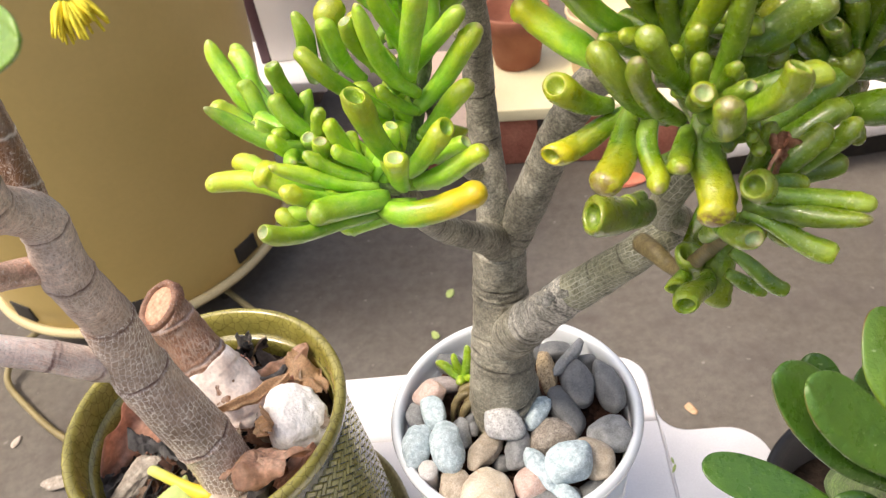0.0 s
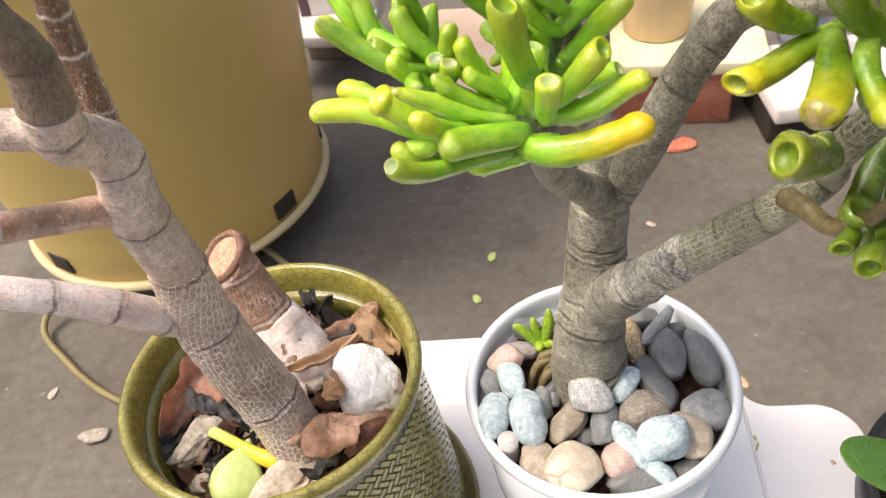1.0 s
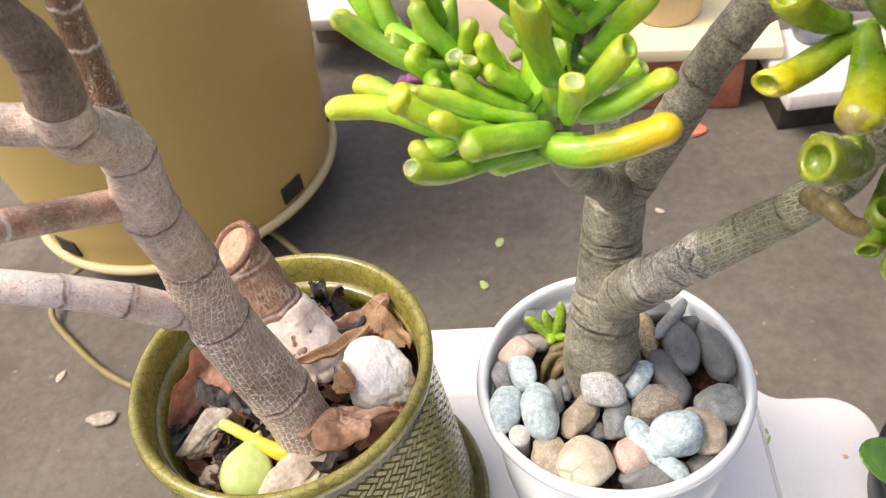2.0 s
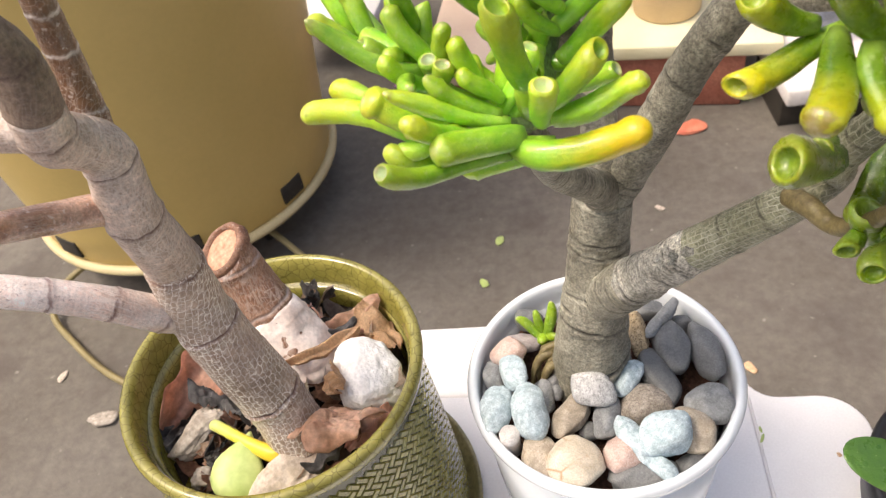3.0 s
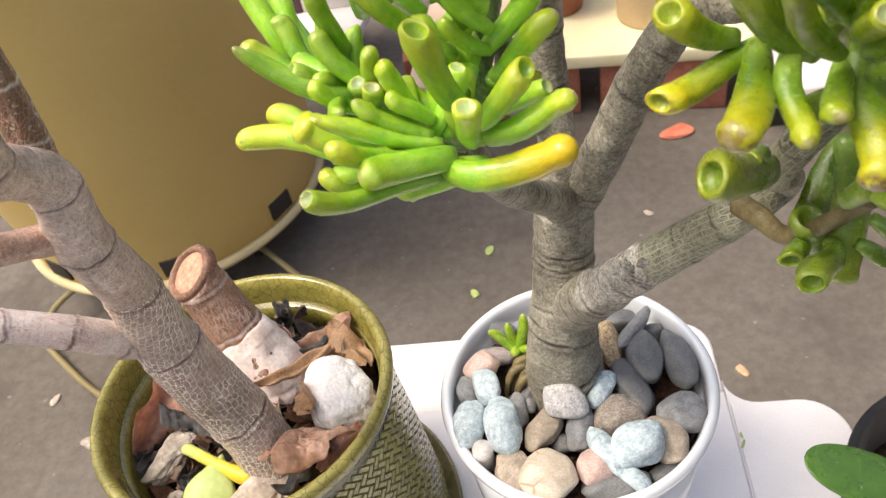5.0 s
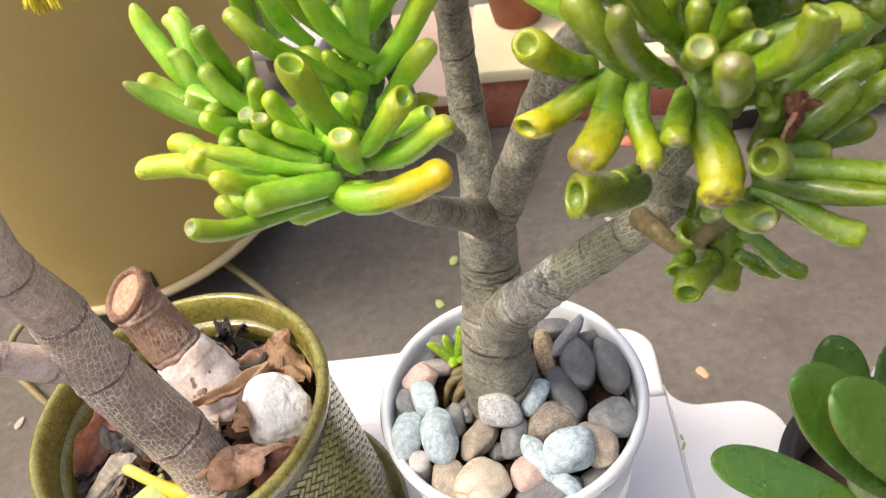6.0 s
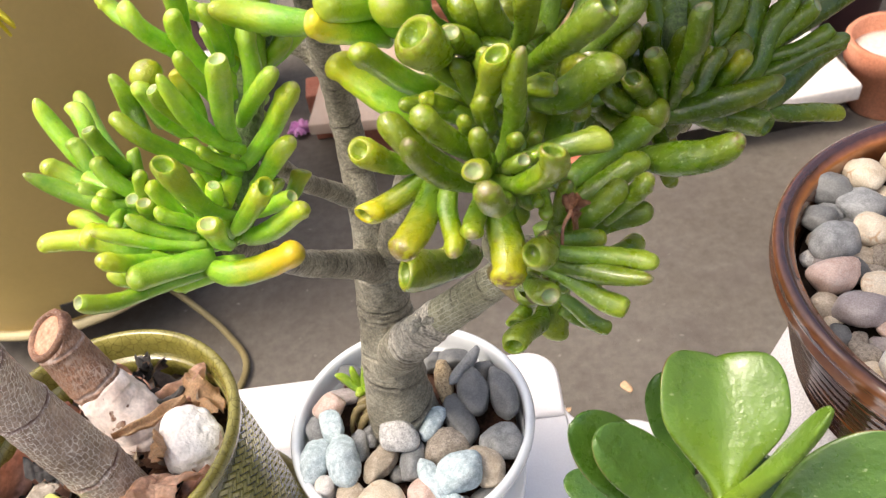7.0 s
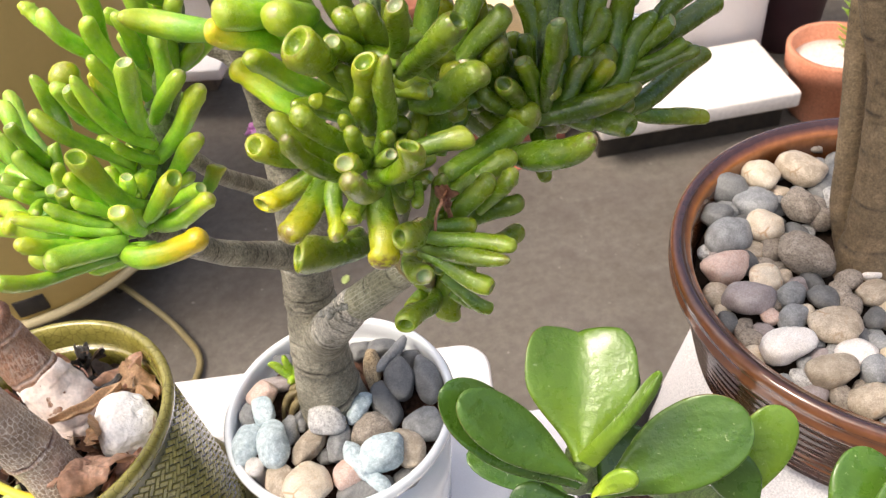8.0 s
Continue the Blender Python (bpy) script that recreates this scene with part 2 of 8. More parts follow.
M_BARK_GREEN = bark_material("green_netted_bark", (0.15, 0.15, 0.085), (0.32, 0.31, 0.20), (0.54, 0.52, 0.40), 330.0, 0.9, 1.0, (0.04, 0.034, 0.02), 0.55, 0.44, 0.2, 0.9, courses=(0.0044, 0.0023), drift=0.0016)
M_BARK_CRUST = bark_material("crusty_grey_bark", (0.22, 0.20, 0.15), (0.70, 0.66, 0.57), (0.66, 0.62, 0.52), 300.0, 0.3, 0.6, (0.03, 0.024, 0.016), 0.9, 0.42, 0.3, 1.6, long=0.4, coat=0.1)
M_BARK_NET = bark_material("netted_bark", (0.31, 0.20, 0.145), (0.54, 0.405, 0.31), (0.93, 0.86, 0.78), 240.0, 1.1, 0.8, (0.17, 0.08, 0.06), 0.25, 0.44, 0.12, 0.6, width=0.035, long=0.35, courses=(0.0044, 0.0028), coat=0.2, drift=0.0034)
M_BARK_UPPER = bark_material("grey_upper_bark", (0.38, 0.265, 0.20), (0.72, 0.575, 0.475), (0.84, 0.76, 0.68), 420.0, 0.4, 0.5, (0.13, 0.06, 0.04), 0.35, 0.34, 0.3, 0.8, long=0.7, coat=0.45, drift=0.0012)
M_BARK_PINK = bark_material("pale_pink_bark", (0.76, 0.55, 0.46), (0.97, 0.86, 0.80), (0.97, 0.93, 0.89), 520.0, 0.4, 0.2, (0.22, 0.11, 0.09), 0.25, 0.36, 0.15, 0.4, coat=0.4)
M_BARK_ROSE = bark_material("rosy_brown_bark", (0.31, 0.14, 0.08), (0.62, 0.41, 0.31), (0.86, 0.80, 0.76), 520.0, 0.14, 0.14, (0.86, 0.80, 0.76), 0.4, 0.28, 0.15, 0.4, coat=0.6)
# Brown bark of the near limb, darkened to hold the shade on it.
M_BARK_SHADED = bark_material("shaded_brown_bark", (0.15, 0.095, 0.062), (0.35, 0.25, 0.185), (0.5, 0.4, 0.33), 420.0, 0.2, 0.3, (0.10, 0.055, 0.04), 0.4, 0.45, 0.25, 0.6, coat=0.1)
M_BARK_GLOSS = bark_material("glossy_brown_bark", (0.10, 0.042, 0.014), (0.28, 0.135, 0.058), (0.72, 0.62, 0.54), 520.0, 0.4, 0.6, (0.80, 0.72, 0.66), 0.3, 0.28, 0.15, 0.5, long=0.5, coat=0.7, drift=0.001, width=0.03)
M_BARK_RED = bark_material("red_brown_bark", (0.19, 0.085, 0.05), (0.42, 0.235, 0.15), (0.60, 0.50, 0.43), 420.0, 0.6, 0.45, (0.55, 0.46, 0.42), 0.4, 0.42, 0.3, 0.7)
M_BARK_BROWN = bark_material("brown_trunk_bark", (0.15, 0.105, 0.058), (0.29, 0.215, 0.13), (0.3, 0.25, 0.2), 220.0, 0.1, 0.6, (0.04, 0.03, 0.02), 0.5, 0.6, 0.12, 0.5)
M_POWDER = speckled("powdery_bark", (0.64, 0.50, 0.43), (0.92, 0.84, 0.79), 45.0, 0.85, 0.25, 0.0009, 420.0, 0.0, 0.0, 0.35)
M_STEM = bark_material("green_stem", (0.12, 0.20, 0.05), (0.24, 0.32, 0.12), (0.4, 0.42, 0.3), 250.0, 0.2)
M_TWIG = speckled("brown_twig", (0.11, 0.08, 0.03), (0.24, 0.19, 0.085), 150.0, 0.5)
M_CUT = speckled("cut_wood", (0.44, 0.21, 0.13), (0.62, 0.38, 0.26), 260.0, 0.8, 0.3, 0.0015, 500.0)
M_FLOWER_DRY = speckled("dry_flower", (0.34, 0.12, 0.07), (0.60, 0.34, 0.22), 420.0, 0.7)
M_SOIL = speckled("dark_soil", (0.018, 0.013, 0.010), (0.06, 0.04, 0.028), 160.0, 0.95, 0.2, 0.003, 420.0)
M_SOIL_RED = speckled("red_brown_soil", (0.03, 0.017, 0.012), (0.12, 0.06, 0.04), 200.0, 0.95, 0.2, 0.003, 420.0)
M_WHITE_GLAZE = speckled("white_glaze", (0.75, 0.78, 0.80), (0.81, 0.835, 0.85), 25.0, 0.14, 0.5, 0.00003, 300.0, 0.5, 0.0, 0.04)
M_PLASTIC = speckled("white_plastic", (0.79, 0.755, 0.74), (0.86, 0.835, 0.82), 18.0, 0.42, 0.4, 0.0002, 700.0, 0.0, 0.0, 0.08)
M_BLACK = speckled("black_plastic", (0.012, 0.012, 0.013), (0.022, 0.022, 0.024), 30.0, 0.45)
M_TAN = speckled("tan_enamel", (0.54, 0.39, 0.125), (0.64, 0.465, 0.165), 3.0, 0.40, 0.45, 0.00004, 120.0, 0.0, 0.0, 0.05)
M_TAN_RIM = speckled("cream_enamel", (0.52, 0.42, 0.22), (0.60, 0.50, 0.28), 12.0, 0.45)
M_TUBE = speckled("dull_olive_enamel", (0.20, 0.155, 0.065), (0.28, 0.225, 0.10), 14.0, 0.5)
M_DARK = speckled("dark_metal_and_shade", (0.02, 0.018, 0.015), (0.05, 0.04, 0.03), 40.0, 0.7)
M_BRICK = speckled("red_brick", (0.30, 0.10, 0.065), (0.42, 0.17, 0.11), 20.0, 0.9, 0.25, 0.002, 300.0)
M_TERRACOTTA = speckled("terracotta", (0.48, 0.18, 0.10), (0.60, 0.27, 0.17), 14.0, 0.85, 0.25, 0.0008, 300.0)
M_TERRACOTTA_DARK = speckled("old_terracotta", (0.22, 0.07, 0.035), (0.36, 0.14, 0.08), 16.0, 0.7)
M_BOARD_YELLOW = speckled("pale_yellow_board", (0.72, 0.64, 0.38), (0.80, 0.74, 0.50), 8.0, 0.7)
M_BOARD_PEACH = speckled("peach_board", (0.62, 0.44, 0.32), (0.72, 0.56, 0.42), 8.0, 0.7)
M_BOARD_WHITE = speckled("white_board", (0.74, 0.69, 0.66), (0.82, 0.79, 0.77), 8.0, 0.6)
M_CREAM_POT = speckled("cream_pot", (0.66, 0.48, 0.28), (0.74, 0.58, 0.36), 10.0, 0.5)
M_BLUE_POT = speckled("blue_grey_glaze", (0.07, 0.085, 0.12), (0.30, 0.33, 0.40), 28.0, 0.3, 0.5, 0.0003, 200.0, 0.3)
M_PURPLE = speckled("plum_plastic", (0.09, 0.04, 0.05), (0.13, 0.07, 0.08), 10.0, 0.5)
M_WHITE_STONE = speckled("white_stone", (0.72, 0.685, 0.65), (0.82, 0.80, 0.78), 90.0, 0.9, 0.25, 0.003, 520.0, 0.0, 0.0, 0.3)
M_CREAM_ROCK = speckled("cream_rock", (0.44, 0.36, 0.28), (0.60, 0.52, 0.44), 160.0, 0.9, 0.2, 0.002, 420.0)
M_DEAD = speckled("brown_dead_leaf", (0.46, 0.25, 0.155), (0.76, 0.50, 0.36), 110.0, 0.34, 0.5, 0.0008, 350.0)
M_DEAD_RED = speckled("red_dead_leaf", (0.42, 0.20, 0.13), (0.68, 0.42, 0.32), 60.0, 0.42, 0.4, 0.0008, 300.0)
M_DEAD_TAN = speckled("tan_dead_leaf", (0.46, 0.28, 0.15), (0.72, 0.49, 0.30), 80.0, 0.5, 0.4)
M_DEAD_DARK = speckled("dark_dead_leaf", (0.03, 0.027, 0.026), (0.24, 0.225, 0.22), 130.0, 0.55, 0.4, 0.001, 350.0)
M_SHARD = speckled("grey_bark_chip", (0.25, 0.21, 0.17), (0.50, 0.44, 0.37), 180.0, 0.9, 0.2, 0.002, 420.0)


def stalk_material():
    """A fallen leaf that fades from pale green to orange-yellow along its length."""
    m, t, bs = material("yellow_stalk", 0.4, 0.45)
    uv = t.nodes.new("ShaderNodeSeparateXYZ")
    t.links.new(coords(t, "UV"), uv.inputs[0])
    v = coords(t)
    c = ramp(t, maths(t, "ADD", maths(t, "MULTIPLY", uv.outputs[1], 20.0), maths(t, "MULTIPLY", noise_of(t, v, 160.0), 0.3)), [(0.1, (0.52, 0.58, 0.22)), (0.5, (0.66, 0.62, 0.08)), (1.0, (0.74, 0.52, 0.03))])
    t.links.new(c, bs.inputs["Base Color"])
    bump(t, bs, noise_of(t, v, 420.0), 0.4, 0.0006)
    return m


M_YELLOW_STALK = stalk_material()
M_FALLEN = speckled("fallen_green_leaf", (0.36, 0.46, 0.12), (0.48, 0.55, 0.22), 60.0, 0.42, 0.45, 0.0004, 260.0, 0.0, 0.0, 0.2)
M_PETAL = speckled("yellow_petal", (0.80, 0.62, 0.02), (0.88, 0.76, 0.06), 60.0, 0.6, grain=0.2)
M_PINK = speckled("pink_petal", (0.70, 0.25, 0.60), (0.78, 0.40, 0.70), 60.0, 0.6)
M_RED_LEAF = speckled("fallen_red_leaf", (0.62, 0.14, 0.08), (0.70, 0.26, 0.16), 40.0, 0.6)
M_WALL = speckled("unseen_wall_render", (0.45, 0.42, 0.38), (0.55, 0.52, 0.47), 2.0, 0.9)
M_BROWN_GREY = speckled("weathered_brown_grey", (0.13, 0.10, 0.075), (0.20, 0.16, 0.12), 3.0, 0.9)
M_SLAB = speckled("dusty_slab", (0.64, 0.59, 0.55), (0.76, 0.72, 0.68), 6.0, 0.8, 0.3, 0.0005, 120.0, 0.0, 0.0, 0.2)
M_SAUCER = speckled("olive_saucer_glaze", (0.19, 0.155, 0.06), (0.31, 0.265, 0.13), 45.0, 0.4, 0.45, 0.0004, 320.0, 0.2)
M_WHITE_GRIT = speckled("pale_grit", (0.55, 0.48, 0.42), (0.75, 0.70, 0.64), 150.0, 0.95)


def stone_material(name, a, b, cloud, speck, amount, rough=0.6, vein=None, relief=0.0004, shade=0.25):
    """River stone: clouds of two tones, fine mineral specks, and thin stained veins in some. shade: how much one differs from the next."""
    m, t, bs = material(name, rough, 0.4)
    v = coords(t)
    info = t.nodes.new("ShaderNodeObjectInfo")
    c = mix(t, ramp(t, noise_of(t, v, cloud, 5.0, 0.62, 0.4), [(0.36, (0, 0, 0)), (0.64, (1, 1, 1))]), a, b)
    fine = noise_of(t, v, 950.0, 3.0, 0.7)
    c = mix(t, 0.5, c, ramp(t, noise_of(t, v, 1500.0, 2.0), [(0.35, (0.7, 0.7, 0.7)), (0.65, (1.25, 1.25, 1.25))]), "MULTIPLY")
    c = mix(t, maths(t, "MULTIPLY", ramp(t, fine, [(0.52, (0, 0, 0)), (0.60, (1, 1, 1))]), amount), c, speck)
    if vein:
        seam = ramp(t, cracks_of(t, v, 60.0), [(0.0, (0.8, 0.8, 0.8)), (0.05, (0, 0, 0))])
        c = mix(t, maths(t, "MULTIPLY", seam, ramp(t, noise_of(t, v, 70.0), [(0.48, (0, 0, 0)), (0.6, (1, 1, 1))])), c, vein)
    k = maths(t, "ADD", maths(t, "MULTIPLY", info.outputs["Random"], shade), 1.0 - shade / 2)
    t.links.new(mix(t, 1.0, c, k, "MULTIPLY"), bs.inputs["Base Color"])
    n = bump(t, bs, noise_of(t, v, 180.0, 4.0), 0.3, 0.0012)
    bump(t, bs, fine, 0.4, relief, n)
    return m


STONES = {
    "blue": stone_material("blue_grey_stone", (0.36, 0.45, 0.475), (0.65, 0.735, 0.755), 260.0, (0.22, 0.29, 0.31), 0.42, 0.7, relief=0.0007, shade=0.12),
    "pale": stone_material("pale_grey_stone", (0.37, 0.36, 0.345), (0.59, 0.58, 0.56), 300.0, (0.14, 0.14, 0.135), 0.55, 0.75, relief=0.0009),
    "dark": stone_material("dark_grey_stone", (0.115, 0.115, 0.112), (0.175, 0.175, 0.17), 120.0, (0.24, 0.24, 0.235), 0.3, 0.45, shade=0.4),
    "grey": stone_material("grey_stone", (0.18, 0.183, 0.182), (0.30, 0.302, 0.30), 160.0, (0.40, 0.40, 0.39), 0.35, 0.5, shade=0.35),
    "brown": stone_material("brown_stone", (0.235, 0.195, 0.155), (0.38, 0.33, 0.275), 420.0, (0.11, 0.085, 0.065), 0.6, 0.8, relief=0.0008),
    "tan": stone_material("tan_stone", (0.33, 0.27, 0.20), (0.56, 0.475, 0.37), 130.0, (0.22, 0.17, 0.12), 0.4, 0.5, (0.30, 0.19, 0.10), shade=0.35),
    "cream": stone_material("cream_stone", (0.55, 0.455, 0.33), (0.74, 0.66, 0.54), 80.0, (0.50, 0.38, 0.22), 0.3, 0.4, (0.46, 0.24, 0.08)),
    "pink": stone_material("pink_stone", (0.48, 0.32, 0.26), (0.64, 0.49, 0.42), 110.0, (0.70, 0.62, 0.56), 0.35, 0.55, (0.62, 0.54, 0.48)),
    "white": stone_material("white_pebble", (0.72, 0.66, 0.60), (0.86, 0.82, 0.78), 90.0, (0.55, 0.48, 0.40), 0.25, 0.45, shade=0.12),
    "porous": stone_material("porous_tan_stone", (0.40, 0.29, 0.16), (0.64, 0.50, 0.32), 300.0, (0.12, 0.08, 0.045), 0.85, 0.95, relief=0.003),
    "mauve": stone_material("mauve_stone", (0.26, 0.215, 0.21), (0.38, 0.33, 0.315), 110.0, (0.46, 0.42, 0.40), 0.3, 0.55),
}
STONE_WORDS = {"blue": "pale blue-grey speckled", "pale": "rough pale grey", "dark": "smooth dark grey", "grey": "smooth mid-grey", "brown": "matt brown-grey",
               "tan": "smooth tan", "cream": "smooth cream", "pink": "smooth pink-tan", "white": "smooth white", "porous": "porous tan", "mauve": "smooth mauve-grey"}


def green_glaze():
    m, t, bs = material("olive_green_glaze", 0.22, 0.5, 0.0, 0.35)
    v = coords(t)
    c = ramp(t, noise_of(t, v, 38.0, 5.0), [(0.3, (0.17, 0.15, 0.025)), (0.72, (0.33, 0.29, 0.075))])
    crack = cracks_of(t, v, 190.0)
    c = mix(t, ramp(t, crack, [(0.015, (0.55, 0.55, 0.55)), (0.05, (0, 0, 0))]), c, (0.07, 0.055, 0.01))
    c = mix(t, 0.5, c, ramp(t, noise_of(t, v, 260.0), [(0.3, (0.75, 0.75, 0.75)), (0.7, (1.25, 1.25, 1.25))]), "MULTIPLY")
    t.links.new(c, bs.inputs["Base Color"])
    bump(t, bs, crack, 0.1, 0.0003)
    return m


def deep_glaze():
    """A darker olive glaze for the wall between the raised pads."""
    m, t, bs = material("dark_olive_glaze", 0.25, 0.5, 0.0, 0.35)
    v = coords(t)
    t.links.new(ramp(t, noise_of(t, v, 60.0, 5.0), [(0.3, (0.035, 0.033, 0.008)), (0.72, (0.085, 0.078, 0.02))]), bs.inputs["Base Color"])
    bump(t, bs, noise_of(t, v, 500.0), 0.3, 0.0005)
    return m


def brown_glaze():
    m, t, bs = material("brown_glaze", 0.16, 0.5, 0.0, 0.7)
    v = coords(t, "Object", (12.0, 12.0, 190.0))
    streak = noise_of(t, v, 1.0, 4.0)
    c = ramp(t, streak, [(0.3, (0.022, 0.011, 0.010)), (0.5, (0.06, 0.02, 0.012)), (0.68, (0.20, 0.07, 0.018))])
    blue = ramp(t, noise_of(t, coords(t), 26.0), [(0.5, (0, 0, 0)), (0.7, (0.5, 0.5, 0.5))])
    c = mix(t, blue, c, (0.05, 0.04, 0.055))
    edge = t.nodes.new("ShaderNodeNewGeometry").outputs["Pointiness"]
    c = mix(t, ramp(t, edge, [(0.54, (0, 0, 0)), (0.64, (0.6, 0.6, 0.6))]), c, (0.26, 0.09, 0.025))
    t.links.new(c, bs.inputs["Base Color"])
    bump(t, bs, noise_of(t, coords(t), 220.0), 0.15, 0.0005)
    return m


def ground_material():
    m, t, bs = material("worn_concrete", 0.9, 0.25)
    v = coords(t)
    c = ramp(t, noise_of(t, v, 2.2, 6.0, 0.6), [(0.32, (0.108, 0.092, 0.074)), (0.68, (0.173, 0.154, 0.132))])
    c = mix(t, 0.75, c, ramp(t, noise_of(t, v, 60.0, 5.0, 0.7), [(0.3, (0.72, 0.72, 0.72)), (0.7, (1.22, 1.22, 1.22))]), "MULTIPLY")
    stain = ramp(t, noise_of(t, v, 9.0, 4.0), [(0.52, (0, 0, 0)), (0.70, (0.7, 0.7, 0.7))])
    c = mix(t, stain, c, (0.09, 0.075, 0.065))
    pale = ramp(t, noise_of(t, v, 75.0, 1.0), [(0.74, (0, 0, 0)), (0.80, (0.6, 0.6, 0.6))])
    c = mix(t, pale, c, (0.32, 0.29, 0.26))
    t.links.new(c, bs.inputs["Base Color"])
    bump(t, bs, noise_of(t, v, 240.0, 6.0, 0.7), 0.5, 0.003)
    return m


def rim_glaze():
    """Thicker glaze on the bowl's rim: plum brown on the rounded top, breaking to amber on both edges."""
    m, t, bs = material("brown_rim_glaze", 0.16, 0.5, 0.0, 0.6)
    v = coords(t)
    apart = t.nodes.new("ShaderNodeSeparateXYZ")
    t.links.new(v, apart.inputs[0])
    dx, dy = maths(t, "SUBTRACT", apart.outputs[0], 0.3196), maths(t, "SUBTRACT", apart.outputs[1], -0.0205)
    d = maths(t, "SQRT", maths(t, "ADD", maths(t, "MULTIPLY", dx, dx), maths(t, "MULTIPLY", dy, dy)))
    d = maths(t, "ADD", maths(t, "DIVIDE", maths(t, "SUBTRACT", d, 0.1092), 0.0132), maths(t, "MULTIPLY", maths(t, "SUBTRACT", noise_of(t, v, 90.0, 4.0), 0.5), 0.16))
    c = ramp(t, d, [(0.0, (0.10, 0.035, 0.012)), (0.16, (0.34, 0.12, 0.03)), (0.32, (0.16, 0.055, 0.026)), (0.45, (0.050, 0.022, 0.020)), (0.72, (0.055, 0.025, 0.022)), (0.86, (0.15, 0.055, 0.028)), (0.97, (0.20, 0.075, 0.028)), (1.0, (0.07, 0.03, 0.025))])
    c = mix(t, 0.5, c, ramp(t, noise_of(t, v, 160.0, 4.0), [(0.3, (0.7, 0.7, 0.7)), (0.7, (1.3, 1.3, 1.3))]), "MULTIPLY")
    t.links.new(c, bs.inputs["Base Color"])
    bump(t, bs, noise_of(t, v, 90.0), 0.12, 0.0006)
    return m


M_RIM_GLAZE, M_GREEN_DEEP = rim_glaze(), deep_glaze()
M_GREEN_GLAZE, M_BROWN_GLAZE, M_GROUND = green_glaze(), brown_glaze(), ground_material()


# ---- builders ----
def mesh_object(name, bm, mat, smooth=True):
    me = bpy.data.meshes.new(name)
    bm.to_mesh(me)
    bm.free()
    if smooth:
        me.polygons.foreach_set("use_smooth", [True] * len(me.polygons))
    me.materials.append(mat)
    return new(name, me)


def part(name, bm, mat, parent, label="", smooth=True):
    ob = mesh_object(name, bm, mat, smooth)
    ob.parent = parent
    if parent.type == "EMPTY":
        ob.matrix_parent_inverse = Matrix.Translation(-parent.location)
    if label:
        ob["label"] = label
    return ob


def thing(name, place, label, category, group="", kind=""):
    e = new(name)
    e.empty_display_size = 0.02
    e.location = place
    return tagged(e, label, category, group, kind)


def curve_points(points, step):
    """A smooth line through points of x, y, z, radius."""
    p = [np.array(q, float) for q in points]
    p = [2 * p[0] - p[1], *p, 2 * p[-1] - p[-2]]
    out = []
    for a, b, c, d in zip(p, p[1:], p[2:], p[3:]):
        count = max(2, int(np.linalg.norm(c[:3] - b[:3]) / step))
        for k in range(count):
            t = k / count
            out.append(0.5 * (2 * b + (c - a) * t + (2 * a - 5 * b + 4 * c - d) * t * t + (3 * b - a - 3 * c + d) * t ** 3))
    out.append(p[-2])
    return out


